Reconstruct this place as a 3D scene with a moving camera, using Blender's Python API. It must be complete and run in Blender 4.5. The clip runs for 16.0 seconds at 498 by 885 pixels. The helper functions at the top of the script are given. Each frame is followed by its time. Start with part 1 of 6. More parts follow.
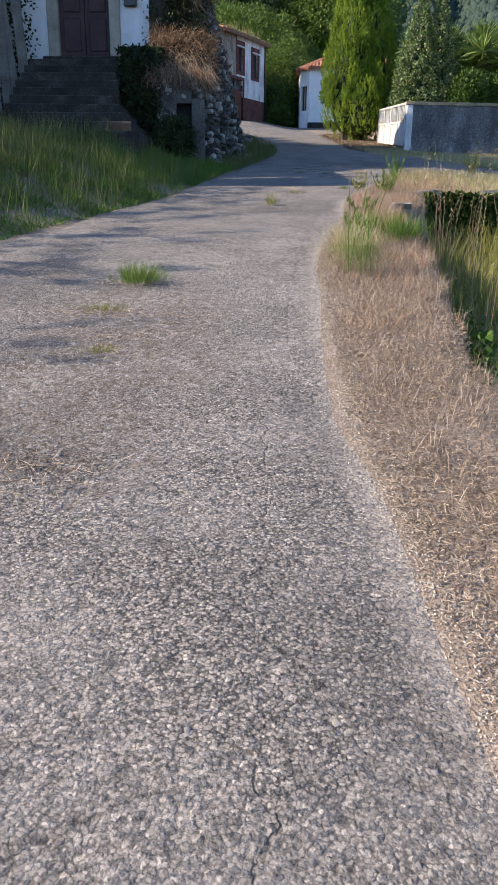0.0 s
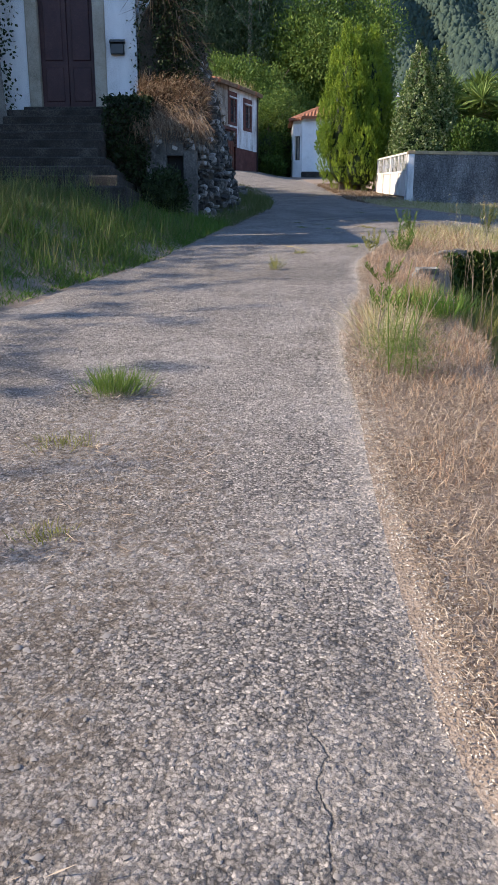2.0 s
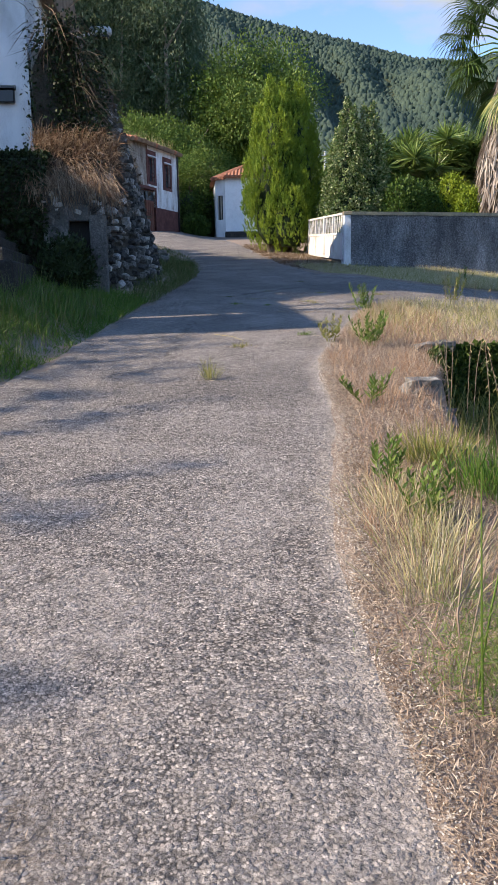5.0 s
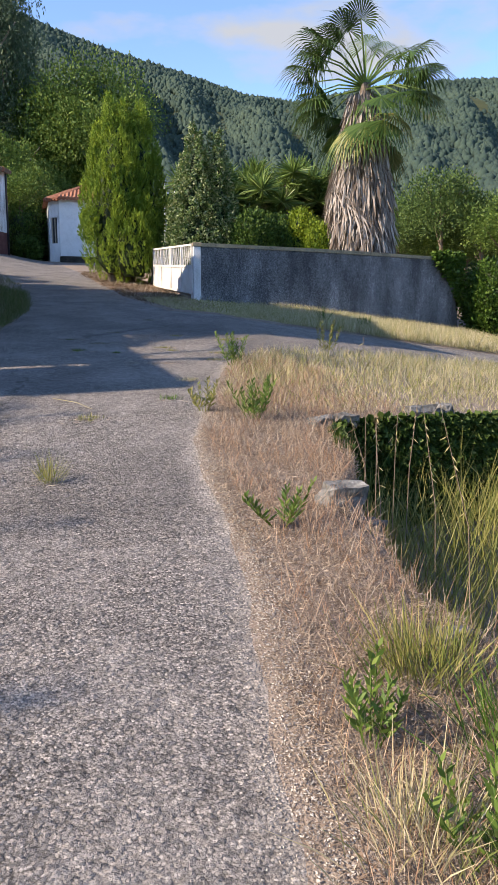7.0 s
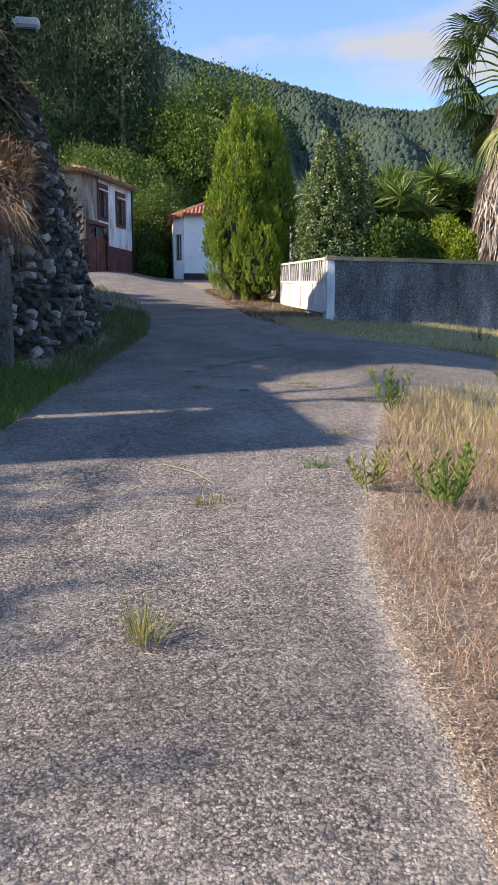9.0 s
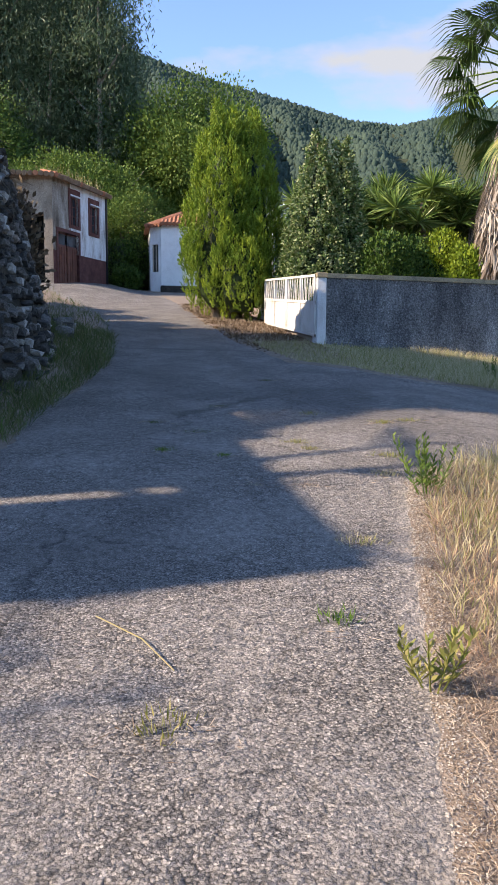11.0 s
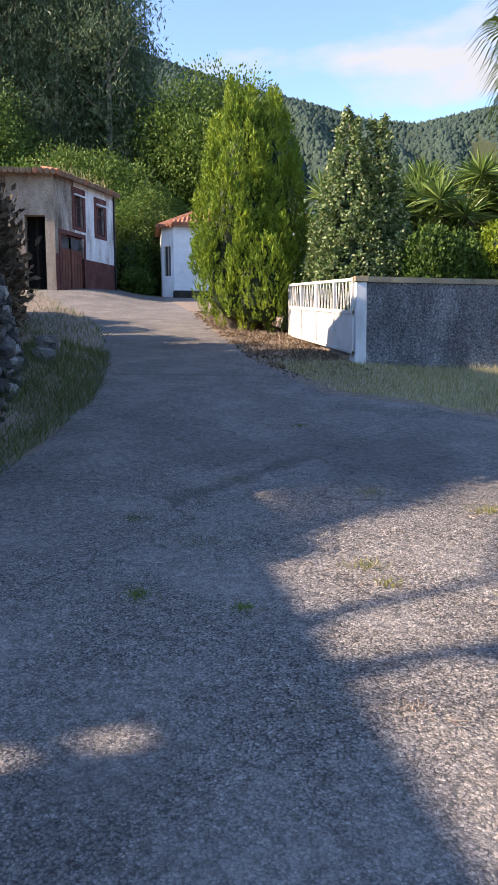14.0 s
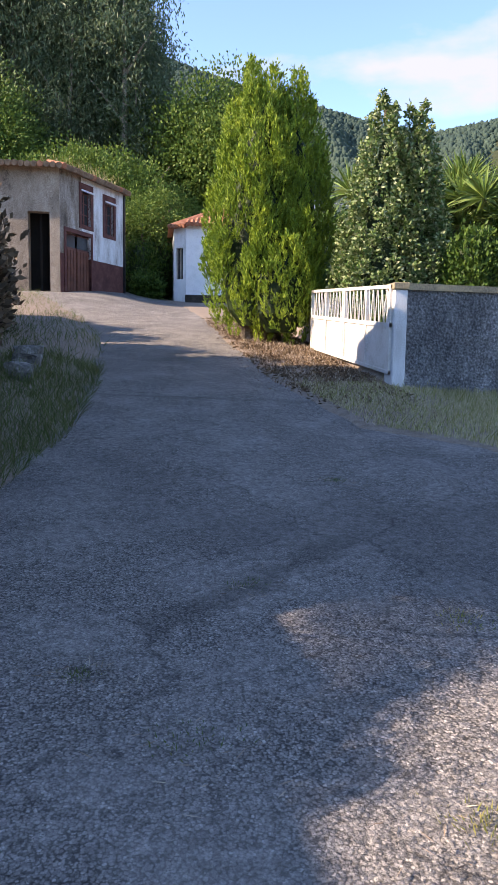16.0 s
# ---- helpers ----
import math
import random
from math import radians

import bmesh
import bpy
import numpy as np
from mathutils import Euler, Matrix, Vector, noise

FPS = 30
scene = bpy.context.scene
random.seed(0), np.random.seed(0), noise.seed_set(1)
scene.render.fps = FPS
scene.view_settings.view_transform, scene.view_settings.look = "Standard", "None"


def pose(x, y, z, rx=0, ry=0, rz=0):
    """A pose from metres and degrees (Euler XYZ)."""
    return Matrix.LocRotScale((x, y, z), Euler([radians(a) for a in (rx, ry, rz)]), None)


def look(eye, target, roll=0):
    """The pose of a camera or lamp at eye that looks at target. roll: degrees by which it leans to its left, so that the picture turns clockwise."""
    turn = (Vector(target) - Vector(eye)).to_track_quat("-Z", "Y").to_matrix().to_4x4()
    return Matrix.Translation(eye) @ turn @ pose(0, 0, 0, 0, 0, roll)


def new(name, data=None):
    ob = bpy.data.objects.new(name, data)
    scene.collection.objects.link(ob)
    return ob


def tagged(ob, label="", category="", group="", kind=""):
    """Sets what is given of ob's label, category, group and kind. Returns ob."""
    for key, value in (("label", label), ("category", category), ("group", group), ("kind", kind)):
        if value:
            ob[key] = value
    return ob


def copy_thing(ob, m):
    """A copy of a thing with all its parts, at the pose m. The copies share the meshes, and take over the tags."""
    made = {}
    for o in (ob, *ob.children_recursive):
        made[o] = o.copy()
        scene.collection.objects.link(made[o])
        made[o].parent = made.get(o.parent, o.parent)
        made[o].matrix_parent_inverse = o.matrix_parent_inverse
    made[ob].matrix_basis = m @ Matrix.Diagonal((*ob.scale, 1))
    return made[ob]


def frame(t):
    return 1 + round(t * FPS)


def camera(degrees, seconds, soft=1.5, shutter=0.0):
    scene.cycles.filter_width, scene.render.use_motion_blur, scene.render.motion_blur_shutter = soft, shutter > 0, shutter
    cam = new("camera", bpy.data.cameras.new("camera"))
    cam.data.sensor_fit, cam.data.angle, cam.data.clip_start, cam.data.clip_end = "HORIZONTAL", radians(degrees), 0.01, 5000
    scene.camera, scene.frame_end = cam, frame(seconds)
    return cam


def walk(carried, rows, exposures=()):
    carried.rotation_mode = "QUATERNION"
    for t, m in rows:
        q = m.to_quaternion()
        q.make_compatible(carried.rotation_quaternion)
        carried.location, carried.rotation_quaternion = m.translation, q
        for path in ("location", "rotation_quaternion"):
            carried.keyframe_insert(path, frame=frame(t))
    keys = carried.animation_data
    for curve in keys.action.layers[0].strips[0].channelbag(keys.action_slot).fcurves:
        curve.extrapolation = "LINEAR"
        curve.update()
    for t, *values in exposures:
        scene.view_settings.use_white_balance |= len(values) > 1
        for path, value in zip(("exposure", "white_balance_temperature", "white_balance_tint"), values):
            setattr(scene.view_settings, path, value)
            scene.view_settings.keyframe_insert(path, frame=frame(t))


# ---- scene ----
cam = camera(37.1, 16.0)
METRES, EYE, TILT, LEAN, TURN = 15.0, 1.5, 0.0, 0.0, 0.0
PATH = [
    (0, (0.107, -0.127, 1.551), (0.065, 1.78, 0.95), 0.5),
    (0.5, (0.027, 0.225, 1.637), (0.064, 2.146, 1.083), -0.4),
    (1, (0.028, 0.642, 1.697), (0.0, 2.577, 1.193), -0.1),
    (1.5, (-0.02, 1.055, 1.732), (-0.199, 2.983, 1.235), -0.2),
    (2, (-0.045, 1.487, 1.793), (-0.072, 3.425, 1.3), -0.0),
    (2.5, (-0.032, 1.95, 1.887), (-0.049, 3.894, 1.417), -0.2),
    (3, (-0.082, 2.381, 1.946), (-0.05, 4.332, 1.503), -0.5),
    (3.5, (-0.079, 2.819, 1.986), (-0.003, 4.775, 1.573), -0.5),
    (4, (-0.06, 3.318, 2.041), (0.014, 5.28, 1.661), 0.2),
    (4.2, (-0.079, 3.522, 2.071), (0.005, 5.483, 1.692), -0.1),
    (6.3, (0.003, 5.455, 2.455), (0.253, 7.416, 2.154), -0.9),
    (6.5, (-0.002, 5.643, 2.47), (0.227, 7.608, 2.173), -1.0),
    (6.7, (-0.026, 5.829, 2.504), (0.31, 7.778, 2.208), -0.2),
    (6.8, (-0.031, 5.927, 2.518), (0.409, 7.855, 2.218), -0.4),
    (7, (-0.003, 6.152, 2.557), (0.582, 8.041, 2.258), -0.0),
    (7.5, (0.037, 6.656, 2.628), (0.512, 8.577, 2.336), 0.2),
    (8, (0.012, 7.184, 2.681), (0.417, 9.122, 2.394), -0.2),
    (8.5, (0.105, 7.651, 2.724), (0.487, 9.596, 2.452), -0.7),
    (9, (0.17, 8.136, 2.764), (0.448, 10.099, 2.502), -0.2),
    (9.2, (0.169, 8.317, 2.799), (0.459, 10.279, 2.54), -0.1),
    (11.3, (0.464, 10.375, 3.131), (0.799, 12.333, 2.896), 0.4),
    (11.5, (0.474, 10.532, 3.148), (0.757, 12.497, 2.911), 0.6),
    (12, (0.506, 10.977, 3.237), (0.786, 12.942, 2.998), -0.7),
    (12.5, (0.633, 11.415, 3.288), (0.926, 13.379, 3.05), 0.8),
    (13, (0.696, 11.867, 3.326), (0.982, 13.832, 3.086), 1.1),
    (13.5, (0.742, 12.343, 3.399), (1.156, 14.286, 3.16), 0.1),
    (14, (0.806, 12.849, 3.454), (1.09, 14.815, 3.221), -0.3),
    (14.5, (0.804, 13.333, 3.536), (1.041, 15.305, 3.303), -0.5),
    (15, (0.898, 13.798, 3.585), (1.166, 15.767, 3.356), -0.5),
    (15.5, (0.951, 14.271, 3.625), (1.181, 16.245, 3.399), -0.2),
    (16, (1.025, 14.762, 3.636), (1.279, 16.734, 3.416), 0.9),
]
walk(cam, [(t, look(eye, target, roll)) for t, eye, target, roll in PATH],
     exposures=[(0.0, 1.44, 7150, 11), (4.0, 1.48, 7250, 12), (7.5, 1.4, 7300, 13), (9.0, 1.45, 7400, 13), (12.5, 1.68, 7500, 15), (16.0, 1.9, 7650, 17)])

# ---- world and sun ----
SUN_EL, SUN_AZ = 31.0, 97.0            # light travels towards +x, slightly to +y
world = bpy.data.worlds.new("sky_world")
scene.world = world
world.use_nodes = True
wn, wl = world.node_tree.nodes, world.node_tree.links
wn.clear()
w_out = wn.new("ShaderNodeOutputWorld")
w_bg = wn.new("ShaderNodeBackground")
w_sky = wn.new("ShaderNodeTexSky")
w_sky.sky_type = "NISHITA"
w_sky.sun_disc = False
w_sky.sun_elevation = radians(SUN_EL)
w_sky.sun_rotation = radians(-97.0)
w_sky.air_density, w_sky.dust_density, w_sky.ozone_density = 0.72, 0.0, 4.5
w_bg.inputs["Strength"].default_value = 0.15
w_co = wn.new("ShaderNodeTexCoord")
w_map = wn.new("ShaderNodeMapping")
w_map.inputs["Scale"].default_value = (1.0, 1.0, 2.4)
w_map.inputs["Location"].default_value = (0.32, 0.1, 0.25)
w_noise = wn.new("ShaderNodeTexNoise")
w_noise.inputs["Scale"].default_value = 4.0
w_noise.inputs["Detail"].default_value = 9
w_noise.inputs["Roughness"].default_value = 0.52
w_ramp = wn.new("ShaderNodeValToRGB")
w_ramp.color_ramp.elements[0].position = 0.6
w_ramp.color_ramp.elements[1].position = 0.74
# the bank of cloud above the ridge
w_off = wn.new("ShaderNodeVectorMath"); w_off.operation = "SUBTRACT"; w_off.inputs[1].default_value = (0.34, 0.875, 0.345)
w_scl = wn.new("ShaderNodeVectorMath"); w_scl.operation = "MULTIPLY"; w_scl.inputs[1].default_value = (4.2, 1.5, 22.0)
w_len = wn.new("ShaderNodeVectorMath"); w_len.operation = "LENGTH"
w_fall = wn.new("ShaderNodeMapRange"); w_fall.inputs["From Min"].default_value = 0.0; w_fall.inputs["From Max"].default_value = 1.6
w_fall.inputs["To Min"].default_value = 0.2; w_fall.inputs["To Max"].default_value = -0.01
w_sum = wn.new("ShaderNodeMath"); w_sum.operation = "ADD"
w_mix = wn.new("ShaderNodeMix")
w_mix.data_type = "RGBA"
w_mix.inputs["B"].default_value = (1.5, 1.7, 2.05, 1)
wl.new(w_co.outputs["Generated"], w_map.inputs["Vector"])
wl.new(w_map.outputs["Vector"], w_noise.inputs["Vector"])
wl.new(w_co.outputs["Generated"], w_off.inputs[0]); wl.new(w_off.outputs["Vector"], w_scl.inputs[0]); wl.new(w_scl.outputs["Vector"], w_len.inputs[0])
wl.new(w_len.outputs["Value"], w_fall.inputs["Value"]); wl.new(w_fall.outputs["Result"], w_sum.inputs[0]); wl.new(w_noise.outputs["Fac"], w_sum.inputs[1])
wl.new(w_sum.outputs["Value"], w_ramp.inputs["Fac"])
wl.new(w_ramp.outputs["Color"], w_mix.inputs["Factor"])
wl.new(w_sky.outputs["Color"], w_mix.inputs["A"])
wl.new(w_mix.outputs["Result"], w_bg.inputs["Color"])
wl.new(w_bg.outputs["Background"], w_out.inputs["Surface"])

sun = new("sun", bpy.data.lights.new("sun", "SUN"))
sun.data.energy = 3.45
sun.data.angle = radians(0.53)
sun.data.color = (1.0, 0.895, 0.77)
_e, _a = radians(SUN_EL), radians(7.0)
sun.matrix_world = look((0, 0, 60), (math.cos(_e) * math.cos(_a) * 10, math.cos(_e) * math.sin(_a) * 10, 60 - math.sin(_e) * 10))

# ---- materials ----
def mat(name, cols, scale=4.0, rough=0.85, bump=0.3, bscale=60.0, detail=6, big=0.6, spec=0.3, bdist=0.01, stretch=1.0):
    """Two-scale noise material: cols is a list of colours spread over a ramp."""
    m = bpy.data.materials.new(name)
    m.use_nodes = True
    n, l = m.node_tree.nodes, m.node_tree.links
    b = n["Principled BSDF"]
    b.inputs["Roughness"].default_value = rough
    b.inputs["Specular IOR Level"].default_value = spec
    co = n.new("ShaderNodeTexCoord")
    a = n.new("ShaderNodeTexNoise"); a.inputs["Scale"].default_value = scale; a.inputs["Detail"].default_value = detail
    a.inputs["Roughness"].default_value = 0.65
    g = n.new("ShaderNodeTexNoise"); g.inputs["Scale"].default_value = bscale; g.inputs["Detail"].default_value = 4
    add = n.new("ShaderNodeMix"); add.data_type = "FLOAT"; add.inputs["Factor"].default_value = 1 - big
    r = n.new("ShaderNodeValToRGB")
    k = len(cols)
    while len(r.color_ramp.elements) < k:
        r.color_ramp.elements.new(0.5)
    for i, c in enumerate(cols):
        r.color_ramp.elements[i].position = 0.32 + 0.36 * i / max(1, k - 1)
        r.color_ramp.elements[i].color = (*c, 1)
    bp = n.new("ShaderNodeBump"); bp.inputs["Strength"].default_value = bump; bp.inputs["Distance"].default_value = bdist
    mp = n.new("ShaderNodeMapping"); mp.inputs["Scale"].default_value = (1, 1, stretch)
    l.new(co.outputs["Object"], mp.inputs["Vector"]); l.new(mp.outputs["Vector"], a.inputs["Vector"]); l.new(co.outputs["Object"], g.inputs["Vector"])
    l.new(a.outputs["Fac"], add.inputs["A"]); l.new(g.outputs["Fac"], add.inputs["B"])
    l.new(add.outputs["Result"], r.inputs["Fac"]); l.new(r.outputs["Color"], b.inputs["Base Color"])
    l.new(g.outputs["Fac"], bp.inputs["Height"]); l.new(bp.outputs["Normal"], b.inputs["Normal"])
    return m


def leaf_mat(name, cols, rough=0.55, trans=0.25, per_object=False, patch=0.0):
    """Foliage: colour by island, light passing through the blades."""
    m = bpy.data.materials.new(name)
    m.use_nodes = True
    n, l = m.node_tree.nodes, m.node_tree.links
    b = n["Principled BSDF"]
    b.inputs["Roughness"].default_value = rough
    b.inputs["Specular IOR Level"].default_value = 0.25
    geo = n.new("ShaderNodeObjectInfo" if per_object else "ShaderNodeNewGeometry")
    r = n.new("ShaderNodeValToRGB")
    while len(r.color_ramp.elements) < len(cols):
        r.color_ramp.elements.new(0.5)
    for i, c in enumerate(cols):
        r.color_ramp.elements[i].position = i / max(1, len(cols) - 1)
        r.color_ramp.elements[i].color = (*c, 1)
    src = geo.outputs["Random" if per_object else "Random Per Island"]
    if patch:
        co = n.new("ShaderNodeTexCoord")
        no = n.new("ShaderNodeTexNoise"); no.inputs["Scale"].default_value = patch; no.inputs["Detail"].default_value = 4
        st = n.new("ShaderNodeMapRange"); st.inputs["From Min"].default_value = 0.3; st.inputs["From Max"].default_value = 0.7
        mx = n.new("ShaderNodeMix"); mx.data_type = "FLOAT"; mx.inputs["Factor"].default_value = 0.6
        l.new(co.outputs["Object"], no.inputs["Vector"]); l.new(no.outputs["Fac"], st.inputs["Value"])
        l.new(src, mx.inputs["A"]); l.new(st.outputs["Result"], mx.inputs["B"])
        src = mx.outputs["Result"]
    l.new(src, r.inputs["Fac"]); l.new(r.outputs["Color"], b.inputs["Base Color"])
    if trans:
        t = n.new("ShaderNodeBsdfTranslucent"); mix = n.new("ShaderNodeMixShader"); mix.inputs["Fac"].default_value = trans
        l.new(r.outputs["Color"], t.inputs["Color"]); l.new(b.outputs["BSDF"], mix.inputs[1]); l.new(t.outputs["BSDF"], mix.inputs[2])
        l.new(mix.outputs["Shader"], n["Material Output"].inputs["Surface"])
    return m


def road_mat():
    """Worn chip-seal: pale stone chips in dark binder, dusty patches, cracks."""
    m = bpy.data.materials.new("chip_seal")
    m.use_nodes = True
    n, l = m.node_tree.nodes, m.node_tree.links
    b = n["Principled BSDF"]
    b.inputs["Roughness"].default_value = 0.92
    b.inputs["Specular IOR Level"].default_value = 0.2
    co = n.new("ShaderNodeTexCoord")
    wob = n.new("ShaderNodeTexNoise"); wob.inputs["Scale"].default_value = 70
    ad = n.new("ShaderNodeVectorMath"); ad.operation = "MULTIPLY_ADD"; ad.inputs[1].default_value = (0.016, 0.016, 0.016)
    l.new(co.outputs["Object"], wob.inputs["Vector"]); l.new(wob.outputs["Color"], ad.inputs[0]); l.new(co.outputs["Object"], ad.inputs[2])
    v = n.new("ShaderNodeTexVoronoi"); v.inputs["Scale"].default_value = 95
    v.inputs["Randomness"].default_value = 1.0
    l.new(ad.outputs["Vector"], v.inputs["Vector"])
    v2 = n.new("ShaderNodeTexVoronoi"); v2.inputs["Scale"].default_value = 150
    l.new(co.outputs["Object"], v2.inputs["Vector"])
    sep = n.new("ShaderNodeSeparateColor"); l.new(v.outputs["Color"], sep.inputs["Color"])
    chips = n.new("ShaderNodeValToRGB")
    e = chips.color_ramp.elements
    e[0].position, e[0].color = 0.0, (0.2, 0.184, 0.172, 1)
    e[1].position, e[1].color = 1.0, (0.48, 0.44, 0.41, 1)
    x = e.new(0.45); x.color = (0.28, 0.254, 0.235, 1)
    x = e.new(0.9); x.color = (0.35, 0.317, 0.293, 1)
    l.new(sep.outputs["Red"], chips.inputs["Fac"])
    # binder shows between the chips, more where worn
    gap = n.new("ShaderNodeMapRange"); gap.inputs["From Min"].default_value = 0.42; gap.inputs["From Max"].default_value = 0.74
    l.new(v.outputs["Distance"], gap.inputs["Value"])
    big = n.new("ShaderNodeTexNoise"); big.inputs["Scale"].default_value = 1.6; big.inputs["Detail"].default_value = 8; big.inputs["Roughness"].default_value = 0.6
    l.new(co.outputs["Object"], big.inputs["Vector"])
    bigr = n.new("ShaderNodeMapRange"); bigr.inputs["From Min"].default_value = 0.45; bigr.inputs["From Max"].default_value = 0.66
    l.new(big.outputs["Fac"], bigr.inputs["Value"])
    mx = n.new("ShaderNodeMix"); mx.data_type = "RGBA"; mx.inputs["B"].default_value = (0.095, 0.087, 0.081, 1)
    l.new(gap.outputs["Result"], mx.inputs["Factor"]); l.new(chips.outputs["Color"], mx.inputs["A"])
    dust = n.new("ShaderNodeMix"); dust.data_type = "RGBA"; dust.inputs["B"].default_value = (0.36, 0.328, 0.305, 1)
    df = n.new("ShaderNodeMath"); df.operation = "MULTIPLY"; df.inputs[1].default_value = 0.5
    l.new(bigr.outputs["Result"], df.inputs[0]); l.new(df.outputs["Value"], dust.inputs["Factor"])
    l.new(mx.outputs["Result"], dust.inputs["A"])
    # dark worn patches and long cracks
    pat = n.new("ShaderNodeTexNoise"); pat.inputs["Scale"].default_value = 0.45; pat.inputs["Detail"].default_value = 6
    l.new(co.outputs["Object"], pat.inputs["Vector"])
    patr = n.new("ShaderNodeMapRange"); patr.inputs["From Min"].default_value = 0.52; patr.inputs["From Max"].default_value = 0.66; patr.inputs["To Max"].default_value = 0.52
    l.new(pat.outputs["Fac"], patr.inputs["Value"])
    dk = n.new("ShaderNodeMix"); dk.data_type = "RGBA"; dk.inputs["B"].default_value = (0.11, 0.102, 0.098, 1)
    l.new(patr.outputs["Result"], dk.inputs["Factor"]); l.new(dust.outputs["Result"], dk.inputs["A"])
    w2 = n.new("ShaderNodeTexNoise"); w2.inputs["Scale"].default_value = 5.0; w2.inputs["Detail"].default_value = 6
    l.new(co.outputs["Object"], w2.inputs["Vector"])
    a2 = n.new("ShaderNodeVectorMath"); a2.operation = "MULTIPLY_ADD"; a2.inputs[1].default_value = (0.35, 0.35, 0.0)
    l.new(w2.outputs["Color"], a2.inputs[0]); l.new(co.outputs["Object"], a2.inputs[2])
    cr = n.new("ShaderNodeTexVoronoi"); cr.feature = "DISTANCE_TO_EDGE"; cr.inputs["Scale"].default_value = 0.4
    l.new(a2.outputs["Vector"], cr.inputs["Vector"])
    crr = n.new("ShaderNodeMapRange"); crr.inputs["From Min"].default_value = 0.001; crr.inputs["From Max"].default_value = 0.005; crr.inputs["To Min"].default_value = 0.4; crr.inputs["To Max"].default_value = 0.0
    l.new(cr.outputs["Distance"], crr.inputs["Value"])
    ck = n.new("ShaderNodeMix"); ck.data_type = "RGBA"; ck.inputs["B"].default_value = (0.03, 0.028, 0.026, 1)
    l.new(crr.outputs["Result"], ck.inputs["Factor"]); l.new(dk.outputs["Result"], ck.inputs["A"])
    # clumps of lighter and darker chips, a few centimetres across
    mo = n.new("ShaderNodeTexNoise"); mo.inputs["Scale"].default_value = 20; mo.inputs["Detail"].default_value = 8; mo.inputs["Roughness"].default_value = 0.78
    l.new(co.outputs["Object"], mo.inputs["Vector"])
    mor = n.new("ShaderNodeMapRange"); mor.inputs["From Min"].default_value = 0.35; mor.inputs["From Max"].default_value = 0.65
    mor.inputs["To Min"].default_value = 0.6; mor.inputs["To Max"].default_value = 1.4
    l.new(mo.outputs["Fac"], mor.inputs["Value"])
    mm = n.new("ShaderNodeVectorMath"); mm.operation = "SCALE"
    # one long crack up the lane, one across it, and a broken earthy patch
    xyz = n.new("ShaderNodeSeparateXYZ"); l.new(co.outputs["Object"], xyz.inputs["Vector"])
    ws = n.new("ShaderNodeSeparateColor"); l.new(w2.outputs["Color"], ws.inputs["Color"])

    def calc(op, a, b_=None, c_=None):
        q = n.new("ShaderNodeMath"); q.operation = op
        for k, val in enumerate((a, b_, c_)):
            if val is None:
                continue
            if isinstance(val, (int, float)):
                q.inputs[k].default_value = val
            else:
                l.new(val, q.inputs[k])
        return q.outputs["Value"]

    def fade(val, lo, hi):
        q = n.new("ShaderNodeMapRange"); q.interpolation_type = "SMOOTHSTEP"
        q.inputs["From Min"].default_value = lo; q.inputs["From Max"].default_value = hi
        l.new(val, q.inputs["Value"])
        return q.outputs["Result"]

    X, Y = xyz.outputs["X"], xyz.outputs["Y"]
    wander = calc("MULTIPLY_ADD", ws.outputs["Red"], 0.22, -0.22)
    along = calc("ABSOLUTE", calc("ADD", X, wander))
    crack_a = calc("MULTIPLY", fade(along, 0.007, 0.001), calc("MULTIPLY", fade(Y, 4.8, 3.4), fade(big.outputs["Fac"], 0.42, 0.54)))
    across = calc("ABSOLUTE", calc("ADD", calc("MULTIPLY_ADD", X, 0.16, Y), calc("MULTIPLY_ADD", ws.outputs["Green"], 0.5, -24.15)))
    crack_b = calc("MULTIPLY", fade(across, 0.11, 0.01), fade(mo.outputs["Fac"], 0.4, 0.6))
    cracks = calc("MAXIMUM", crack_a, crack_b)
    dx2 = calc("POWER", calc("DIVIDE", calc("ADD", X, 0.85), 0.95), 2.0)
    dy2 = calc("POWER", calc("DIVIDE", calc("ADD", Y, -4.3), 2.3), 2.0)
    broken = fade(calc("MULTIPLY_ADD", big.outputs["Fac"], -2.2, calc("ADD", dx2, dy2)), -0.15, -0.95)
    earth = n.new("ShaderNodeMix"); earth.data_type = "RGBA"; earth.inputs["B"].default_value = (0.2, 0.155, 0.118, 1)
    l.new(calc("MULTIPLY", calc("MULTIPLY", broken, 0.62), fade(mo.outputs["Fac"], 0.56, 0.42)), earth.inputs["Factor"]); l.new(ck.outputs["Result"], earth.inputs["A"])
    # pale dust trodden along the verge side
    at = n.new("ShaderNodeAttribute"); at.attribute_name = "edge"
    rim = calc("MULTIPLY", fade(calc("MULTIPLY_ADD", mo.outputs["Fac"], 0.25, calc("MULTIPLY_ADD", big.outputs["Fac"], 0.3, at.outputs["Fac"])), 0.46, 0.26), 0.7)
    rimmed = n.new("ShaderNodeMix"); rimmed.data_type = "RGBA"; rimmed.inputs["B"].default_value = (0.44, 0.39, 0.35, 1)
    l.new(rim, rimmed.inputs["Factor"]); l.new(earth.outputs["Result"], rimmed.inputs["A"])
    ck2 = n.new("ShaderNodeMix"); ck2.data_type = "RGBA"; ck2.inputs["B"].default_value = (0.045, 0.041, 0.038, 1)
